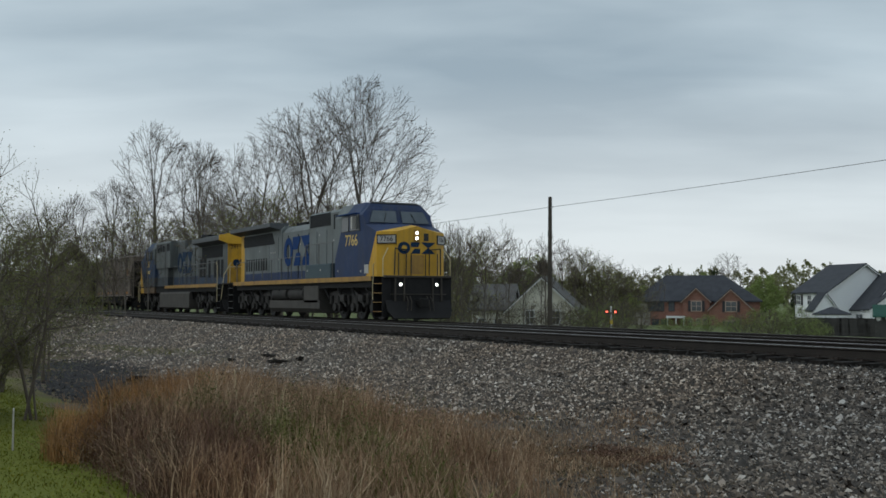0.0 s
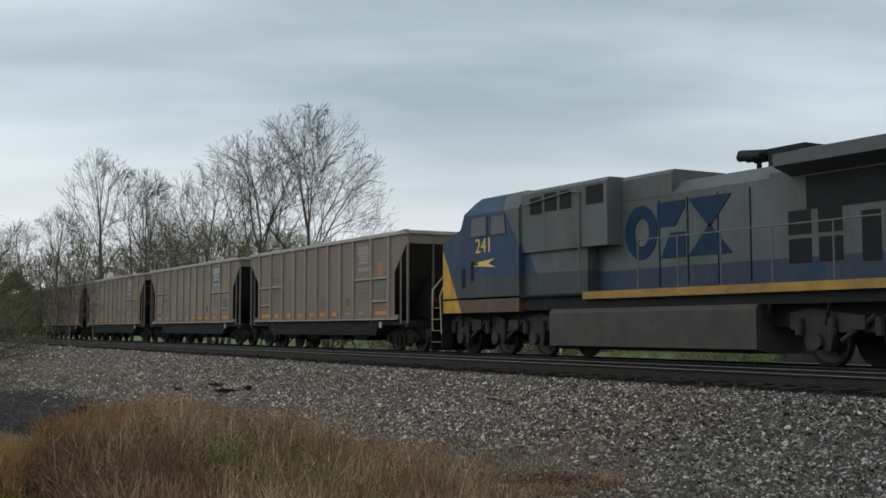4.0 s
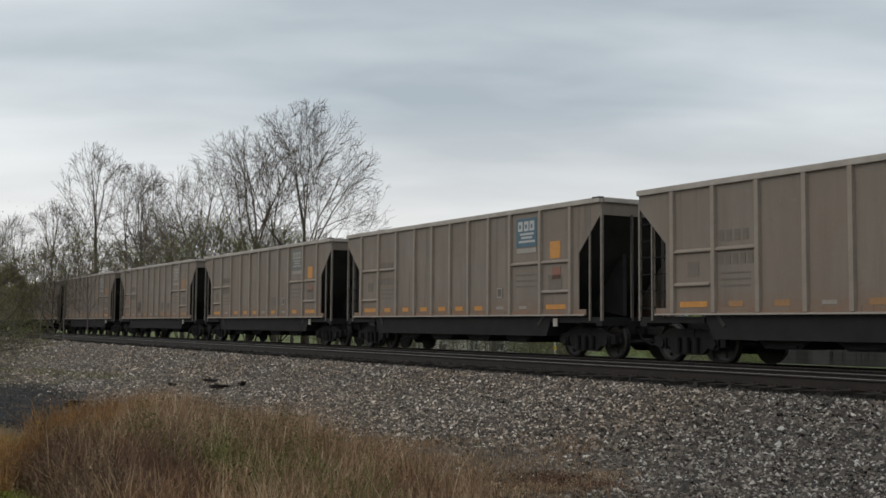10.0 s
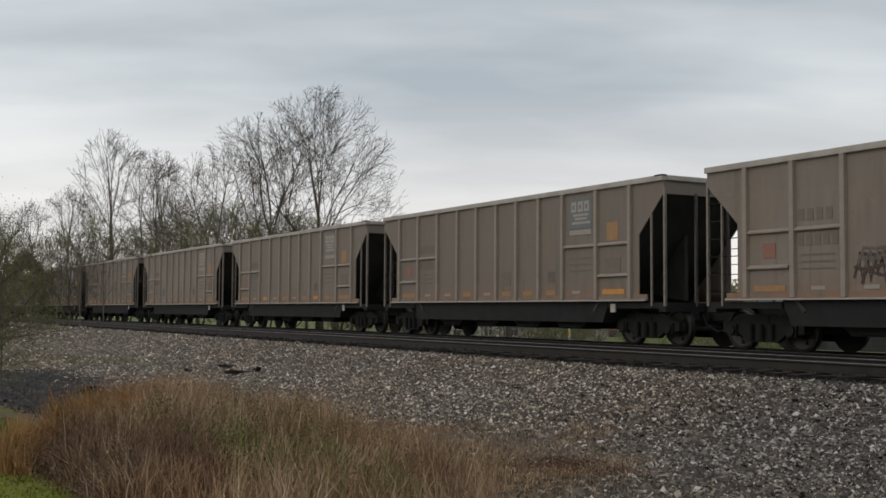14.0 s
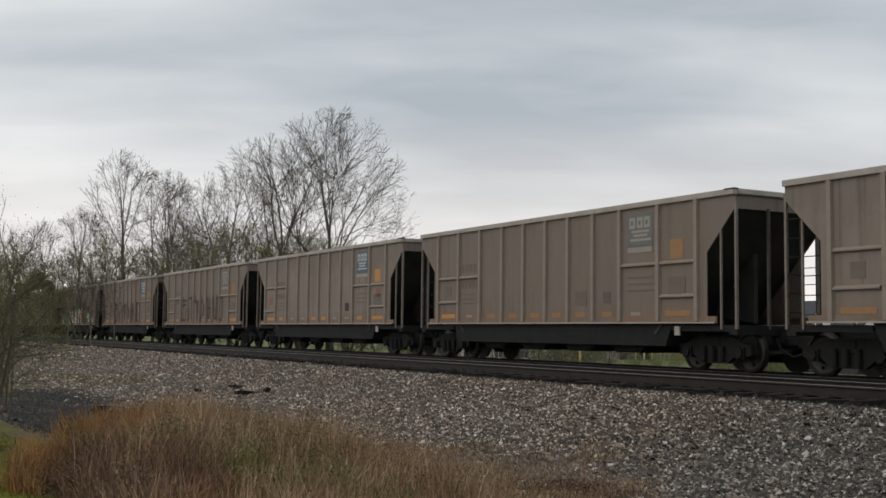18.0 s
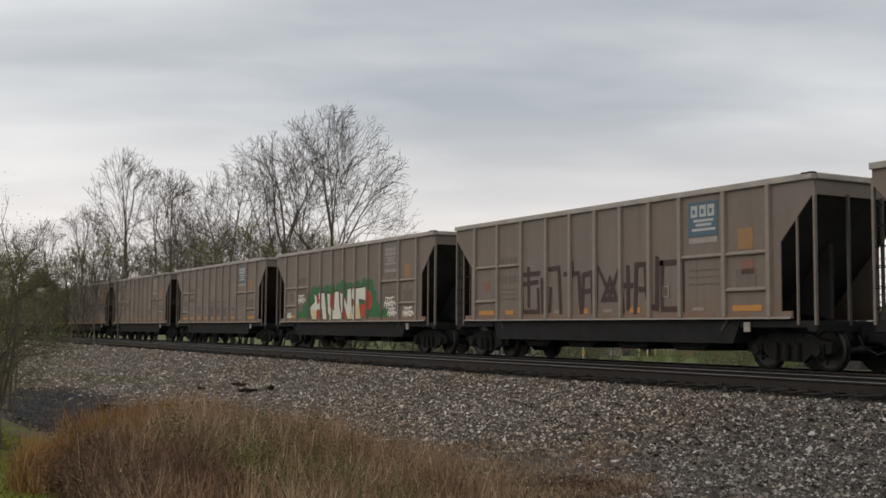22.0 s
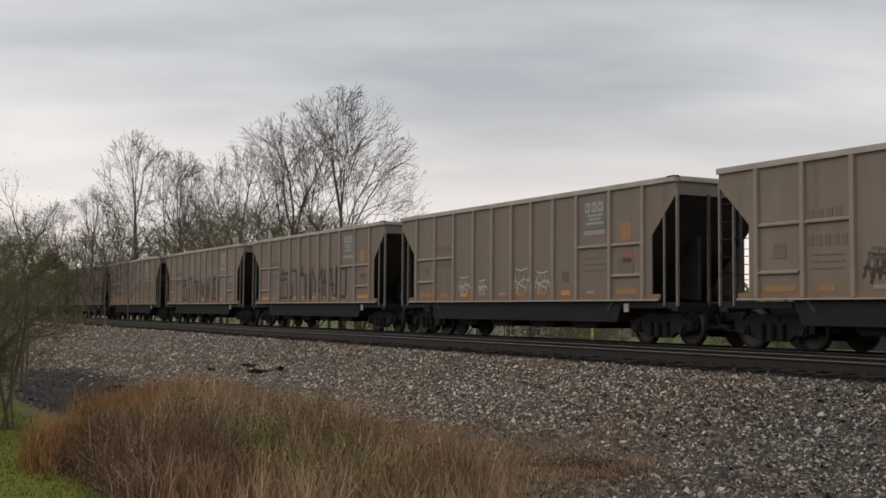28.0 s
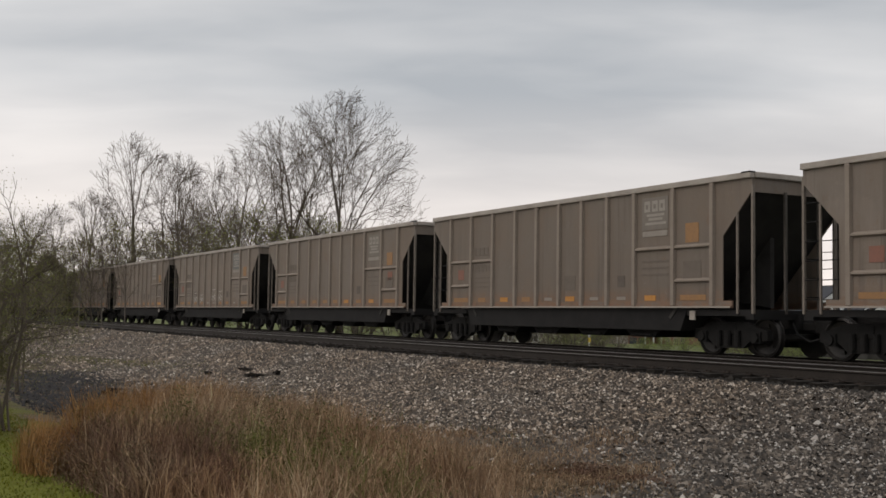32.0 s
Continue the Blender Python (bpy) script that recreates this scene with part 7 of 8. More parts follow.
tufts("tall_orange_grass", "fringe of orange-tan dead grass on the crest of the bank", 3, ((-19.5, -13.5), (2.8, 5.8)), 800, 18, 0.76, 0.0038, M_REED, lambda x, y: on_bank(x, y) * (1 - smooth(-12.6, -10.8, x + 0.82 * y)), 0.08, 0.2, 0.1)
tufts("green_undergrowth", "green weeds among the dry grass", 4, ((-20, -7.6), (2.2, 6.4)), 1300, 16, 0.66, 0.0055, M_GREENG, lambda x, y: on_bank(x, y) * max(.85 * (1 - smooth(.55, 1.15, math.hypot((x + 9.8) / 2.1, (y - 4.1) / .75) + .45 * noise.noise((x * 1.6, y * 1.6, 9.0)))), .5 * (1 - smooth(.3, 1.0, math.hypot((x + 12.4) / 1.6, (y - 3.5) / .5))), .55 * smooth(.2, .5, noise.noise((x * .7, y * .9, 9.0)))), 0.07, 0.3, 0.5)
blades("lawn_grass", "short mown lawn grass", 5, ((-26, -9), (-2.5, 3.4)), 60000, 0.05, 0.007, M_LAWN, lambda x, y: (1 - in_strip(x, y)) * (1 - smooth(2.6, 3.4, y)), 0.5)
blades("sparse_weeds", "low brown weeds on bare soil", 6, ((-24, -7.5), (6.0, 10.5)), 34000, 0.13, 0.005, M_DRY, lambda x, y: (1 - smooth(gravel_edge(x) - .5, gravel_edge(x) + 1.2, y)) * (.35 + .65 * smooth(-.2, .3, noise.noise((x * .8, y * .8, 4)))), 0.6)
blades("sparse_weeds", "low green weeds on bare soil and gravel", 7, ((-52, -7.5), (5.8, 11)), 26000, 0.11, 0.009, M_GREENG, lambda x, y: max(.35 * smooth(.12, .45, noise.noise((x * .3, y * .5, 14))) * (1 - smooth(9.0, 10.5, y)), .9 * (1 - smooth(.4, 1.1, math.hypot((x + 42) / 10.0, (y - 8.9 - .12 * (x + 42)) / 1.3) + .4 * noise.noise((x * .6, y * .6, 5))))), 0.7)
blades("trackside_grass", "rough grass beyond the track", 8, ((-130, -20), (27.5, 34)), 26000, 0.32, 0.016, M_GREENG, lambda x, y: .8, 0.4)

def leaf_cover(name, label, seed, centre, spread, count, height, size, material):
    """A low mass of small leaves on hidden stems, uneven in height."""
    rng = random.Random(seed)
    verts, faces = [], []
    for i in range(count):
        x, y = centre[0] + rng.gauss(0, spread[0]), centre[1] + rng.gauss(0, spread[1])
        top = height * (0.55 + 0.9 * noise.noise((x * 2.2, y * 2.2, seed)))
        z = ground_z(x, y) + max(0.03, top) * rng.random() ** 0.5
        a_ = Vector((rng.gauss(0, 1), rng.gauss(0, 1), rng.gauss(0, .6))).normalized()
        b_ = a_.orthogonal().normalized()
        e = size * rng.uniform(.5, 1.3)
        n = len(verts)
        c = Vector((x, y, z))
        verts += [tuple(c - a_ * e), tuple(c + b_ * e * .5), tuple(c + a_ * e), tuple(c - b_ * e * .5)]
        faces.append((n, n + 1, n + 2, n + 3))
    tagged(new(name, raw(name, verts, faces, material)), label, "plant", kind="stuff")


M_WEEDLEAF = mat_grass("weed_leaf_green", (0.085, 0.10, 0.034), (0.13, 0.15, 0.052), (0.19, 0.195, 0.08), warm=0.35)
M_WEEDGREY = mat_grass("weed_leaf_grey_brown", (0.12, 0.098, 0.062), (0.18, 0.142, 0.09), (0.26, 0.2, 0.13), warm=0.3)
leaf_cover("leafy_weeds", "patch of green leafy weeds in the dry grass", 71, (-9.9, 4.0), (.85, .42), 9000, 0.80, 0.013, M_WEEDLEAF)
leaf_cover("leafy_weeds", "grey-green leafy weeds in the dry grass", 72, (-12.5, 3.3), (.9, .32), 9000, 0.74, 0.012, M_WEEDLEAF)
leaf_cover("leafy_weeds", "patch of green leafy weeds in the dry grass", 73, (-12.0, 5.0), (.8, .4), 6000, 0.78, 0.012, M_WEEDLEAF)
leaf_cover("leafy_weeds", "brown withered weeds among brambles", 74, (-11.2, 2.6), (1.2, .35), 14000, 0.66, 0.011, M_WEEDGREY)
leaf_cover("leafy_weeds", "brown withered weeds on the bank", 75, (-14.0, 5.0), (2.0, .8), 20000, 0.74, 0.010, M_WEEDGREY)
leaf_cover("leafy_weeds", "low brown moss and weeds on bare soil", 76, (-11.6, 7.4), (1.3, .6), 9000, 0.07, 0.014, M_WEEDGREY)
leaf_cover("leafy_weeds", "dark reddish withered weeds on bare soil", 77, (-10.9, 8.2), (.45, .25), 3500, 0.10, 0.015, M_BRAMBLE)

# pale bent stalk that stands out from the bank
for k_, (x, y, dx, dy, h) in enumerate(((-13.2, 4.1, -.32, .05, .72), (-12.4, 4.3, .12, .08, .62), (-14.6, 3.9, .3, -.02, .66), (-11.2, 4.6, -.1, .1, .6))):
    b = B()
    z = ground_z(x, y)
    bent(b, [(0, 0, -.02), (dx * .3, dy * .3, h * .5), (dx, dy, h)], 0.0032, 5)
    ob = new("weed_stalk", mesh_of("weed_stalk", b, M_HANDPALE))
    ob.matrix_basis = pose(x, y, z)
    tagged(ob, "pale dry weed stalk rising from the grass", "plant", "weed stalks on the bank")


def build_debris():
    """Broken pieces of an old tie lying on the ballast."""
    rng = random.Random(9)
    for x, y, l_, w, rz, ry in ((-28.85, 10.18, .95, .17, 110, 4), (-28.6, 10.6, .85, .13, 165, 6), (-31.2, 10.6, .6, .09, 18, 2), (-32.2, 9.8, .4, .07, 10, 2), (-28.8, 6.3, .55, .14, 120, 6), (-29.6, 6.5, .4, .1, 95, 6)):
        b = B()
        box(b, -l_ / 2, l_ / 2, -w / 2, w / 2, -.04, .045)
        bmesh.ops.subdivide_edges(b, edges=[e for e in b.edges if abs((e.verts[0].co - e.verts[1].co).x) > .3], cuts=4)
        for v in b.verts:
            v.co += Vector((rng.uniform(-.05, .05), rng.uniform(-.03, .03), rng.uniform(-.025, .025)))
        ob = new("broken_tie", mesh_of("broken_tie", b, M_TIE))
        ob.matrix_basis = pose(x, y, ground_z(x, y) + .045, 0, ry, rz)
        tagged(ob, "broken piece of an old dark wooden tie on the gravel", "timber", "broken ties on the ballast")


build_debris()


def build_stake():
    """A thin pale marker stake at the edge of the lawn."""
    x, y, z = polar(83.4, 13.6)
    b = B()
    rod(b, (0, 0, 0), (.01, 0, .50), .011, 8, .009)
    prism(b, [(-.012, .50), (.03, .50), (.01, .53)], "y", -.008, .008)
    ob = new("garden_stake", mesh_of("garden_stake", b, M_BOARD))
    ob.matrix_basis = pose(x, y, z)
    tagged(ob, "thin pale marker stake standing in the lawn", "stake")


build_stake()
# ---------------- houses, pole and wire beyond the track ----------------
def mat_brick():
    k = Nodes("house_brick")
    v = k.coord()
    n = k.t.nodes.new("ShaderNodeTexBrick")
    n.inputs["Scale"].default_value = 1.0
    n.inputs["Brick Width"].default_value, n.inputs["Row Height"].default_value, n.inputs["Mortar Size"].default_value = 0.42, 0.14, 0.012
    n.inputs["Color1"].default_value, n.inputs["Color2"].default_value, n.inputs["Mortar"].default_value = (0.20, 0.085, 0.06, 1), (0.27, 0.12, 0.085, 1), (0.26, 0.2, 0.17, 1)
    m = k.t.nodes.new("ShaderNodeMapping")
    m.inputs["Rotation"].default_value = (radians(90), 0, 0)
    k.t.links.new(v, m.inputs[0]), k.t.links.new(m.outputs[0], n.inputs["Vector"])
    c = k.mix(k.math("MULTIPLY", k.noise(0.6, 4, 0.6, v), 0.4), n.outputs["Color"], (0.16, 0.07, 0.05))
    return k.done(c, 0.85, 0, 0.3)


def mat_siding(name, ca, cb):
    k = Nodes(name)
    v = k.coord()
    s = k.xyz(v)
    lap = k.math("FRACT", k.math("MULTIPLY", s[2], 6.0))
    c = k.mix(k.noise(0.7, 4, 0.6, v), ca, cb)
    c = k.mix(k.math("MULTIPLY", k.ramp(lap, (0.0, 1.0), (0.12, 0.0)), 0.25), c, tuple(x * .5 for x in ca))
    k.bump(lap, 0.3, 0.02)
    return k.done(c, 0.6, 0, 0.4)


M_BRICK = mat_brick()
M_WHITESIDE = mat_siding("siding_white", (0.80, 0.81, 0.82), (0.88, 0.88, 0.88))
M_TANSIDE = mat_siding("siding_tan", (0.34, 0.31, 0.27), (0.42, 0.385, 0.34))
M_CREAMSIDE = mat_siding("siding_cream", (0.58, 0.55, 0.46), (0.68, 0.65, 0.56))
M_SHINGLE = plain("roof_shingle_dark", (0.028, 0.03, 0.038), (0.055, 0.058, 0.068), 1.2, 0.85, 0, 9.0, 0.4, 0.03)
M_SHINGLEB = plain("roof_shingle_grey", (0.075, 0.072, 0.07), (0.12, 0.115, 0.11), 1.2, 0.85, 0, 9.0, 0.4, 0.03)
M_TRIM = plain("trim_white", (0.62, 0.62, 0.61), (0.75, 0.75, 0.74), 3, 0.5)
M_TRIMTAN = plain("trim_tan", (0.36, 0.27, 0.22), (0.44, 0.34, 0.28), 3, 0.5)
M_SHUTTER = plain("shutter_dark", (0.018, 0.018, 0.022), (0.035, 0.035, 0.04), 3, 0.6)
M_PANE = plain("house_pane", (0.05, 0.055, 0.06), (0.09, 0.10, 0.11), 1.0, 0.12, 0, 5, 0.0, 0.001, 0.8)
M_FENCE = plain("fence_weathered", (0.035, 0.033, 0.032), (0.07, 0.066, 0.062), 2, 0.85)
M_GREENROOF = plain("playhouse_green", (0.01, 0.055, 0.04), (0.02, 0.085, 0.06), 3, 0.55)
M_POLE = plain("pole_wood", (0.045, 0.036, 0.03), (0.095, 0.08, 0.066), 1.5, 0.9, 0, 30, 0.4, 0.006)
M_WIRE = plain("wire_black", (0.02, 0.02, 0.02), (0.035, 0.035, 0.035), 3, 0.6)
M_REDLAMP = emitter("signal_red_lit", (1.0, 0.14, 0.08), 2.6)
M_YSIGN = plain("sign_yellow", (0.62, 0.45, 0.05), (0.7, 0.52, 0.08), 3, 0.5)


def house_window(house, x, y, z, w, h, face=-1, shutters=False, trim=None):
    """A framed window on a wall that looks along -y (face -1) of the house."""
    b = B()
    box(b, x - w / 2 - .09, x + w / 2 + .09, y - .05, y + .06, z - h / 2 - .09, z + h / 2 + .09)
    fr = part("window", b, trim or M_TRIM, house)
    for sx in (-1, 1):
        for sz in (-1, 1):
            b = B()
            box(b, x + sx * w / 4 - w / 4 + .04, x + sx * w / 4 + w / 4 - .04, y - .065, y - .04, z + sz * h / 4 - h / 4 + .04, z + sz * h / 4 + h / 4 - .04)
            part("pane", b, M_PANE, fr, "dark window pane")
    if shutters:
        for sx in (-1, 1):
            b = B()
            box(b, x + sx * (w / 2 + .3) - .2, x + sx * (w / 2 + .3) + .2, y - .07, y, z - h / 2 - .08, z + h / 2 + .08)
            part("shutter", b, M_SHUTTER, house, "dark shutter")


def slab(house, pts, th, mat, name="roof"):
    """A roof plane: a polygon with thickness th downwards."""
    b = B()
    top = [b.verts.new(p) for p in pts]
    bot = [b.verts.new((p[0], p[1], p[2] - th)) for p in pts]
    fs = [b.faces.new(top), b.faces.new(bot[::-1])]
    n = len(pts)
    for i in range(n):
        fs.append(b.faces.new((top[i], bot[i], bot[(i + 1) % n], top[(i + 1) % n])))
    bmesh.ops.recalc_face_normals(b, faces=fs)
    return part(name, b, mat, house)


def gable_block(house, x0, x1, y0, y1, z0, eave, ridge, wall, roof, along="x", over=0.35, trim=None):
    """Walls with a gable roof whose ridge runs along x or y."""
    b = B()
    if along == "x":
        ym = (y0 + y1) / 2
        prism(b, [(y0, z0), (y1, z0), (y1, eave), (ym, ridge), (y0, eave)], "x", x0, x1)
        part("wall", b, wall, house)
        k_ = (ridge - eave) / (ym - y0)
        for s, ya in ((-1, y0), (1, y1)):
            slab(house, [(x0 - over, ya + s * over, eave - k_ * over + .18), (x1 + over, ya + s * over, eave - k_ * over + .18), (x1 + over, ym, ridge + .18), (x0 - over, ym, ridge + .18)], .16, roof)
        for xe in (x0 - over, x1 + over - .08):
            for s, ya in ((-1, y0), (1, y1)):
                b = B()
                loft(b, [[(xe, ya + s * over, eave - k_ * over - .12), (xe + .08, ya + s * over, eave - k_ * over - .12), (xe + .08, ya + s * over, eave - k_ * over + .02), (xe, ya + s * over, eave - k_ * over + .02)],
                         [(xe, ym, ridge - .12), (xe + .08, ym, ridge - .12), (xe + .08, ym, ridge + .02), (xe, ym, ridge + .02)]])
                part("rake_board", b, trim or M_TRIM, house)
    else:
        xm = (x0 + x1) / 2
        prism(b, [(x0, z0), (x1, z0), (x1, eave), (xm, ridge), (x0, eave)], "y", y0, y1)
        part("wall", b, wall, house)
        k_ = (ridge - eave) / (xm - x0)
        for s, xa in ((-1, x0), (1, x1)):
            slab(house, [(xa + s * over, y0 - over, eave - k_ * over + .18), (xa + s * over, y1 + over, eave - k_ * over + .18), (xm, y1 + over, ridge + .18), (xm, y0 - over, ridge + .18)], .16, roof)
            b = B()
            loft(b, [[(xa + s * over, y0 - over - .05, eave - k_ * over - .12), (xa + s * over, y0 - over + .03, eave - k_ * over - .12), (xa + s * over, y0 - over + .03, eave - k_ * over + .02), (xa + s * over, y0 - over - .05, eave - k_ * over + .02)],
                     [(xm, y0 - over - .05, ridge - .12), (xm, y0 - over + .03, ridge - .12), (xm, y0 - over + .03, ridge + .02), (xm, y0 - over - .05, ridge + .02)]])
            part("rake_board", b, trim or M_TRIM, house)


def set_down(az, dist, turn=0.0):
    """The pose of something that faces the camera from there, its foot at height 0 of the world."""
    x, y, _ = polar(az, dist, 0)
    return pose(x, y, 0, 0, 0, az + turn)


def build_brick_house():
    h = thing("brick_house", "two-storey red brick house with a dark hipped roof", "house", m=set_down(49.45, 178))
    g = -4.6
    # main body and hipped roof
    b = B()
    box(b, -7.1, 9.6, 0, 9, g, .95)
    part("wall", b, M_BRICK, h)
    b = B()
    box(b, -9.55, -7.1, 0.3, 9, g, .95)
    part("wall", b, M_TANSIDE, h, "tan siding")
    e, r = .95, 5.0
    x0, x1, y0, y1, xa, xb, ym = -9.9, 9.95, -.4, 9.4, -4.8, 4.4, 4.5
    slab(h, [(x0, y0, e), (x1, y0, e), (xb, ym, r), (xa, ym, r)], .2, M_SHINGLE)
    slab(h, [(x1, y1, e), (x0, y1, e), (xa, ym, r), (xb, ym, r)], .2, M_SHINGLE)
    slab(h, [(x0, y1, e), (x0, y0, e), (xa, ym, r)], .2, M_SHINGLE)
    slab(h, [(x1, y0, e), (x1, y1, e), (xb, ym, r)], .2, M_SHINGLE)
    gable_block(h, -2.1, 2.0, -1.0, 3.5, g, .95, 2.9, M_BRICK, M_SHINGLE, "y", .25, M_TRIMTAN)
    gable_block(h, 1.9, 8.4, -2.0, 4.5, g, -.35, 2.7, M_BRICK, M_SHINGLE, "y", .25, M_TRIMTAN)
    house_window(h, 0.0, -1.02, 0.1, 1.5, 1.5, shutters=True, trim=M_TRIMTAN)
    house_window(h, 5.2, -2.02, 0.05, 1.6, 1.5, shutters=True, trim=M_TRIMTAN)
    for x in (-6.6, -5.4, -3.8):
        house_window(h, x, -.02, .05, .8, 1.4, shutters=x < -6, trim=M_SHUTTER)
    for x in (-6.3, -4.9):
        house_window(h, x, -.02, -2.7, 1.0, 1.4, trim=M_SHUTTER)
    for x in (-.9, .3, 1.3):
        house_window(h, x, -1.02, -2.6, .6, 1.5, trim=M_TRIMTAN)
    house_window(h, 5.2, -2.02, -2.9, 1.6, 1.4, shutters=True, trim=M_TRIMTAN)
    b = B()
    box(b, -4.6, -1.7, -1.8, 0, -1.75, -1.45)
    part("porch_roof", b, M_TRIM, h, "white porch roof")
    for x in (-4.4, -3.1, -1.9):
        b = B()
        box(b, x - .1, x + .1, -1.75, -1.55, g, -1.75)
        part("porch_column", b, M_TRIM, h)
    b = B()
    box(b, -9.75, -9.55, -.1, .2, -3.5, 2.6)
    part("vent_pipe", b, M_TRIM, h, "pale pipe")


def build_white_house():
    h = thing("white_house", "white sided house with dark gabled roofs", "house", m=set_down(41.9, 150, -55))
    g = -4.2
    gable_block(h, -5.33, 1.87, -5.3, 5.3, g, 2.1, 5.5, M_WHITESIDE, M_SHINGLE, "x", .4)
    gable_block(h, 1.87, 5.5, -2.0, 6.6, g, 0.0, 4.3, M_WHITESIDE, M_SHINGLE, "x", .3)
    gable_block(h, 5.5, 6.5, -2.6, 7.6, g, 0.0, 3.3, M_WHITESIDE, M_SHINGLE, "x", .3)
    gable_block(h, 1.87, 3.2, -8.1, -4.9, g, -.1, 1.85, M_WHITESIDE, M_SHINGLE, "x", .25)
    for x in (-4.4, -2.0, 0.4):
        house_window(h, x, -5.32, 1.05, .8, 1.2, shutters=x < -4)
    house_window(h, 3.6, -2.02, -1.2, 1.3, 1.1)
    for y in (1.85, 3.15):
        b = B()
        box(b, 6.5, 6.56, y - .6, y + .6, .95, 2.25)
        w = part("window", b, M_TRIM, h)
        for zz in (1.29, 1.91):
            for yy in (-.27, .27):
                b = B()
                box(b, 6.56, 6.59, y + yy - .24, y + yy + .24, zz - .27, zz + .27)
                part("pane", b, M_PANE, w, "dark window pane")


def build_right_house():
    h = thing("white_house", "pale sided neighbour house with a grey roof", "house", m=set_down(36.6, 158, -20))
    gable_block(h, -5, 6, 0, 9, -4.2, 1.0, 3.6, M_WHITESIDE, M_SHINGLEB, "x", .4)
    house_window(h, -2.6, -.02, -1.6, 1.2, 1.3)
    house_window(h, 1.5, -.02, -1.6, 1.2, 1.3)
    b = B()
    box(b, -2.6, -1.6, 4, 5, 2.6, 5.4)
    part("chimney", b, M_TANSIDE, h, "pale chimney")


def build_gazebo():
    h = thing("gazebo", "small white garden pavilion with a dark hipped roof", "gazebo", m=set_down(43.0, 138))
    e, r = -.55, .3
    for a_, b_ in (((-2.15, -1.6), (2.15, -1.6)), ((2.15, -1.6), (2.15, 1.6)), ((2.15, 1.6), (-2.15, 1.6)), ((-2.15, 1.6), (-2.15, -1.6))):
        slab(h, [(*a_, e), (*b_, e), (0, 0, r)], .12, M_SHINGLE)
    for x in (-1.95, -.7, .7, 1.95):
        for y in (-1.4, 1.4):
            b = B()
            box(b, x - .09, x + .09, y - .09, y + .09, -4.0, -.6)
            part("column", b, M_TRIM, h)
    b = B()
    box(b, -2.0, 2.0, -1.5, -1.4, -.8, -.6)
    box(b, -2.0, 2.0, -1.5, -1.4, -4.0, -1.2)
    part("front_rail", b, M_TRIM, h)


def build_playhouse():
    h = thing("playhouse", "small playhouse with a green roof and round openings", "playhouse", m=set_down(40.68, 116))
    gable_block(h, -.75, .75, 0, 1.4, -3.2, -.35, .42, M_FENCE, M_GREENROOF, "x", .2)
    slab(h, [(-.95, -.3, -.55), (.95, -.3, -.55), (.8, .15, .0), (-.8, .15, .0)], .08, M_GREENROOF)
    for x in (-.42, .42):
        b = B()
        rod(b, (x, -.06, -.75), (x, .02, -.75), .22, 14)
        part("round_opening", b, M_TRIM, h, "white round opening")


def build_cream_house():
    h = thing("cream_house", "cream sided house with a grey gable behind bare trees", "house", m=set_down(57.95, 104, -8))
    g = -4.2
    gable_block(h, -1.9, 4.6, 0, 8, g, .1, 3.1, M_CREAMSIDE, M_SHINGLEB, "y", .35)
    gable_block(h, -5.6, -1.9, 1.2, 7, g, .2, 2.4, M_CREAMSIDE, M_SHINGLEB, "x", .35)
    for x in (.2, 2.6):
        house_window(h, x, -.02, -.6, .8, 1.3)
    for x in (-4.6, -3.0):
        house_window(h, x, 1.18, -1.4, .7, 1.3)
    h2 = thing("grey_house", "small pale grey house with a dark roof", "house", m=set_down(53.2, 168, 15))
    gable_block(h2, -3, 3, 0, 6, -4.4, -1.0, 1.0, M_TANSIDE, M_SHINGLE, "y", .3)
    house_window(h2, 0, -.02, -1.6, .9, 1.2)


def build_fence():
    f = thing("board_fence", "dark weathered board fence behind the gardens", "fence")
    x0, y0, _ = polar(44.6, 122, 0)
    x1, y1, _ = polar(33.0, 118, 0)
    n = 150
    L_ = math.hypot(x1 - x0, y1 - y0)
    b = B()
    box(b, -.13, .13, -.012, .012, 0, 2.2)
    board = mesh_of("board", b, M_FENCE)
    rng = random.Random(3)
    ang = math.degrees(math.atan2(y1 - y0, x1 - x0))
    for i in range(n):
        t = i / (n - 1)
        x, y = x0 + (x1 - x0) * t, y0 + (y1 - y0) * t
        part("board", board, None, f, m=pose(x, y, -3.0 + rng.uniform(-.03, .03), 0, rng.uniform(-.8, .8), ang))
    b = B()
    for z in (-2.4, -1.3):
        v = box(b, 0, L_, -.02, .06, z, z + .1)
        for w in v:
            w.co = pose(x0, y0, 0, 0, 0, ang) @ w.co
    part("rail", b, M_FENCE, f)


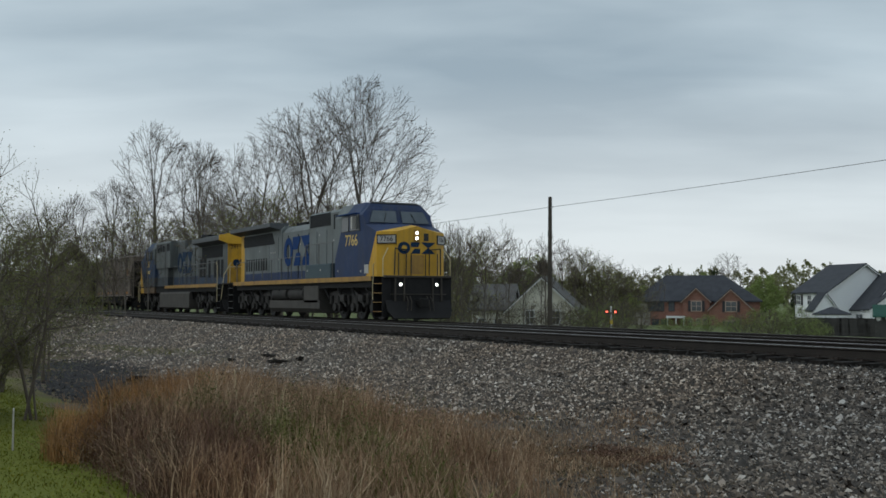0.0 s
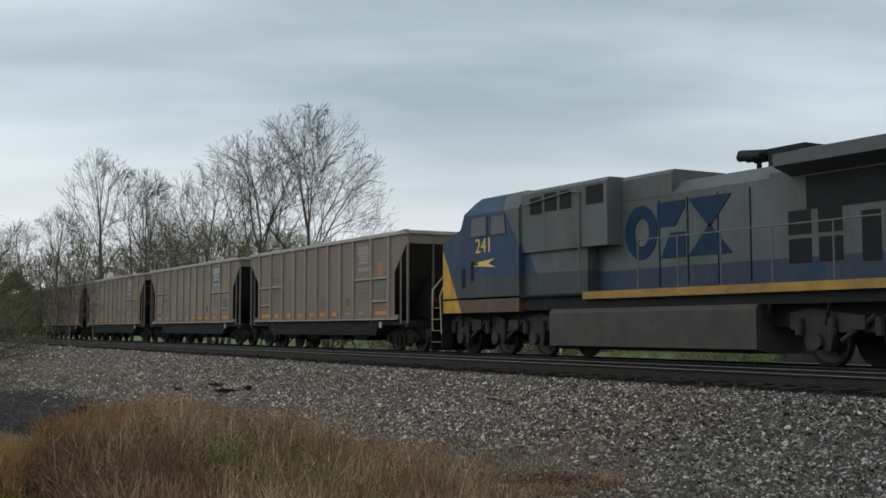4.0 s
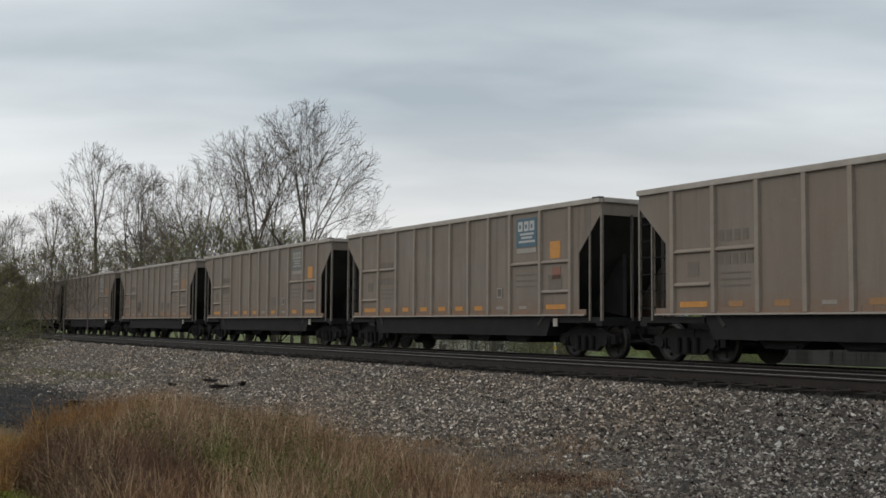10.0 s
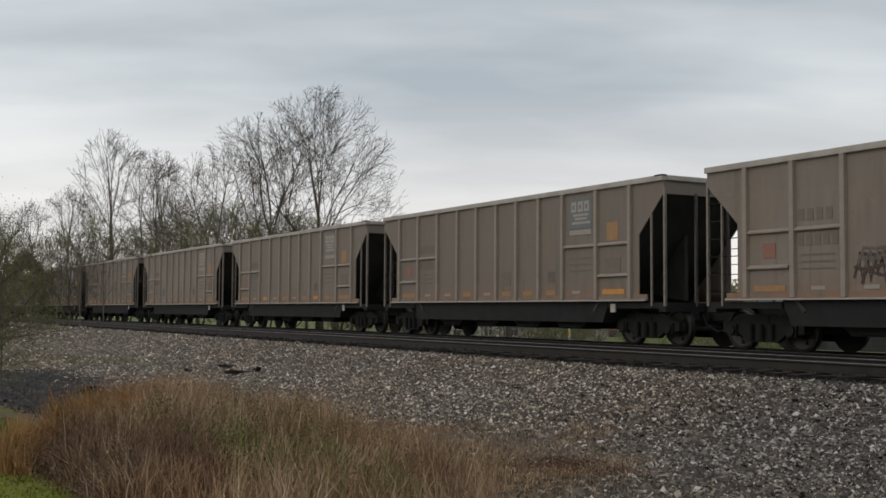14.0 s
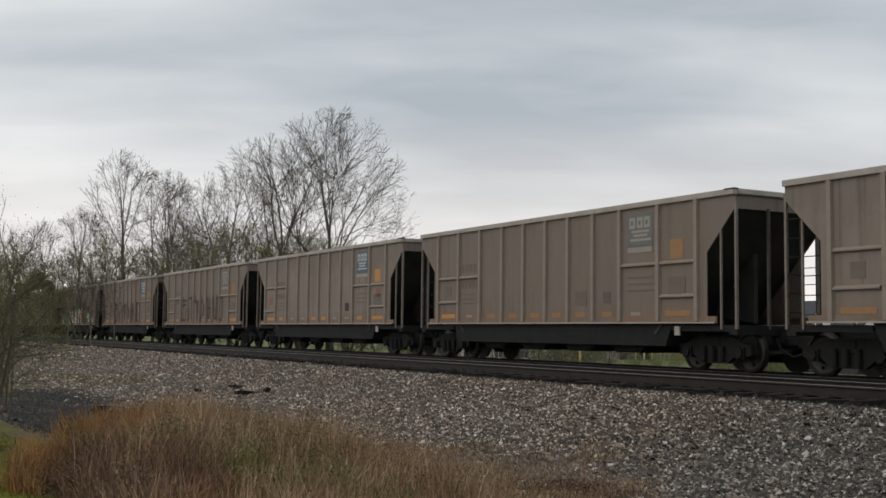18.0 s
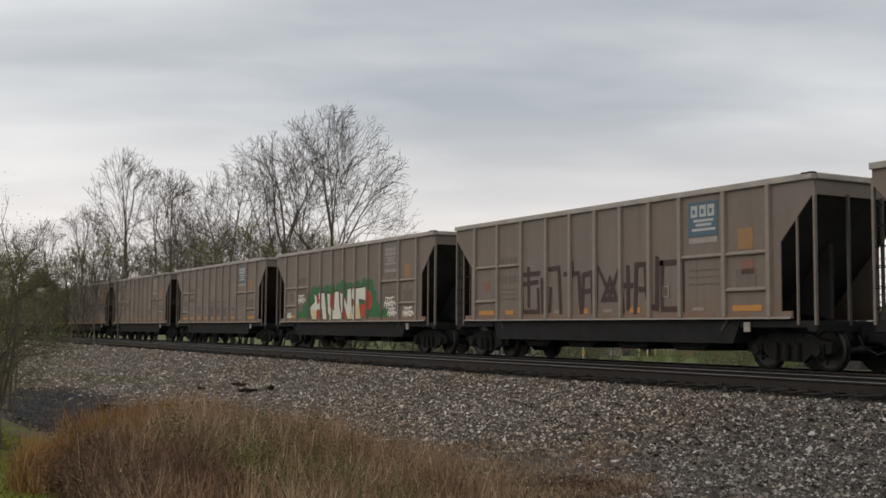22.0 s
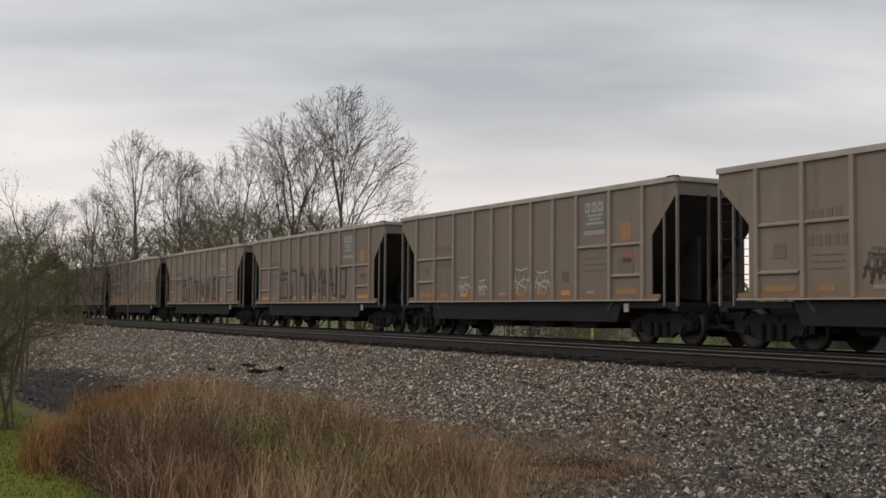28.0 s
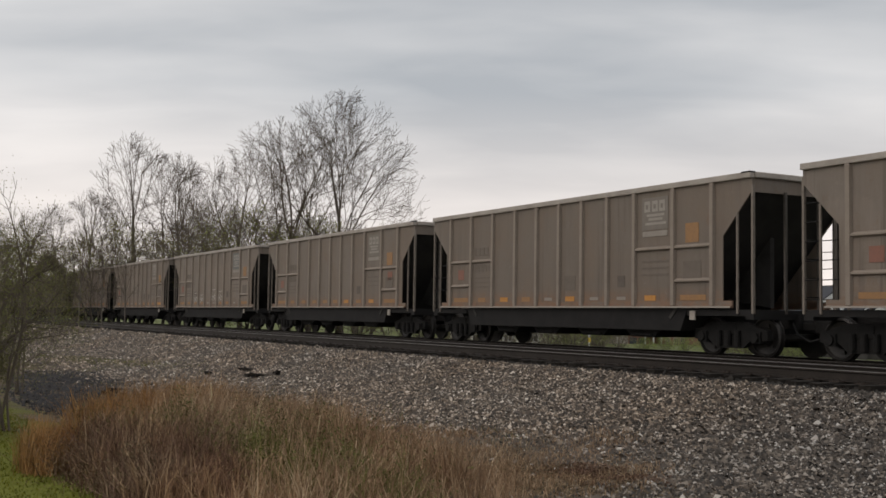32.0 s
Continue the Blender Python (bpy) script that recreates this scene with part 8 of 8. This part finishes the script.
def build_poles():
    P = [(-123.0, 36.4, 7.6), (-63.0, 41.2, 8.0), (-4.0, 45.3, 9.3), (54, 49.5, 8.3)]
    for i, (x, y, z) in enumerate(P):
        g = ground_z(x, y) - .3
        p = thing("utility_pole", "bare wooden utility pole beyond the track", "utility pole", "utility poles along the line", m=pose(x, y, g, 0, .45 if i == 1 else 0, 0))
        b = B()
        rod(b, (0, 0, 0), (0, 0, z - g), .17, 12, .125)
        part("pole", b, M_POLE, p)
        b = B()
        rod(b, (-.12, 0, z - g - .75), (.22, 0, z - g - .75), .03, 8)
        rod(b, (.22, 0, z - g - .8), (.22, 0, z - g - .66), .05, 8)
        part("insulator", b, M_LAMPOFF, p, "small pale insulator")
        b = B()
        box(b, -.2, -.12, -.06, .06, z - g - 2.6, z - g - 2.3)
        part("bracket", b, M_POLE, p)
    w = thing("overhead_wire", "single black wire strung between the poles", "wire")
    for (xa, ya, za), (xb, yb, zb) in zip(P, P[1:]):
        b = B()
        pts = []
        for k_ in range(13):
            t = k_ / 12
            pts.append((xa + (xb - xa) * t + .22, ya + (yb - ya) * t, za - .7 + (zb - za) * t - 4 * .2 * t * (1 - t)))
        bent(b, pts, .014, 5)
        part("span", b, M_WIRE, w)


def build_signal():
    x, y, _ = polar(53.7, 100, 0)
    g = ground_z(x, y)
    s = thing("crossing_signal", "road crossing signal with lit red lamps and a yellow board", "signal", m=pose(x, y, g, 0, 0, 54))
    b = B()
    rod(b, (0, 0, 0), (0, 0, 2.7), .07, 8)
    part("mast", b, M_TRIM, s)
    for sx in (-.38, .38):
        b = B()
        rod(b, (sx, -.1, 2.2), (sx, -.02, 2.2), .2, 14)
        d = part("lamp_housing", b, M_SHUTTER, s)
        b = B()
        rod(b, (sx, -.14, 2.2), (sx, -.1, 2.2), .10, 14)
        part("lens", b, M_REDLAMP, d, "lit red lens")
    b = B()
    box(b, -.14, .14, -.08, -.04, 1.1, 1.5)
    part("yellow_board", b, M_YSIGN, s)


build_brick_house()
build_white_house()
build_right_house()
build_gazebo()
build_playhouse()
build_cream_house()
build_fence()
build_poles()
build_signal()
# ---------------- what moves ----------------
def spin_rows(ws, x_local, radius, sign, axle):
    """Rows for a wheelset that turns while it is in front of the camera."""
    rows, fr0 = [(0.0, pose(*axle))], None
    for fr in range(1, 960):
        t = fr / FPS
        x = train_place(t) + x_local
        if -62 < x < 2:
            rows.append((t, pose(axle[0], axle[1], axle[2], 0, math.degrees(sign * x / radius) % 360.0, 0)))
    rows.append((32.0, rows[-1][1]))
    return rows


def motions():
    times = [0.0] + [2.0 * k_ for k_ in range(1, 16)] + [32.0]
    for i, car in enumerate(HOPPERS):
        walk(car, [(t, pose(train_place(t) - HALF - PITCH * i, TRACK_Y, 0)) for t in times])
    for loco, x, flip in LOCOS:
        walk(loco, [(t, pose(train_place(t) + x, TRACK_Y, 0, 0, 0, flip)) for t in times])
    for i, car in enumerate(HOPPERS):
        for bogie in [c for c in car.children if c.name.startswith("bogie")]:
            for ws in [c for c in bogie.children if c.name.startswith("wheelset")]:
                ax = tuple(ws.matrix_basis.translation)
                walk(ws, spin_rows(ws, -HALF - PITCH * i + bogie.matrix_basis.translation.x + ax[0], 0.457, 1, ax))
    for loco, x, flip in LOCOS:
        s = -1 if flip else 1
        for bogie in [c for c in loco.children if c.name.startswith("bogie")]:
            for ws in [c for c in bogie.children if c.name.startswith("wheelset")]:
                ax = tuple(ws.matrix_basis.translation)
                walk(ws, spin_rows(ws, x + s * (bogie.matrix_basis.translation.x + ax[0]), 0.533, s, ax))


motions()
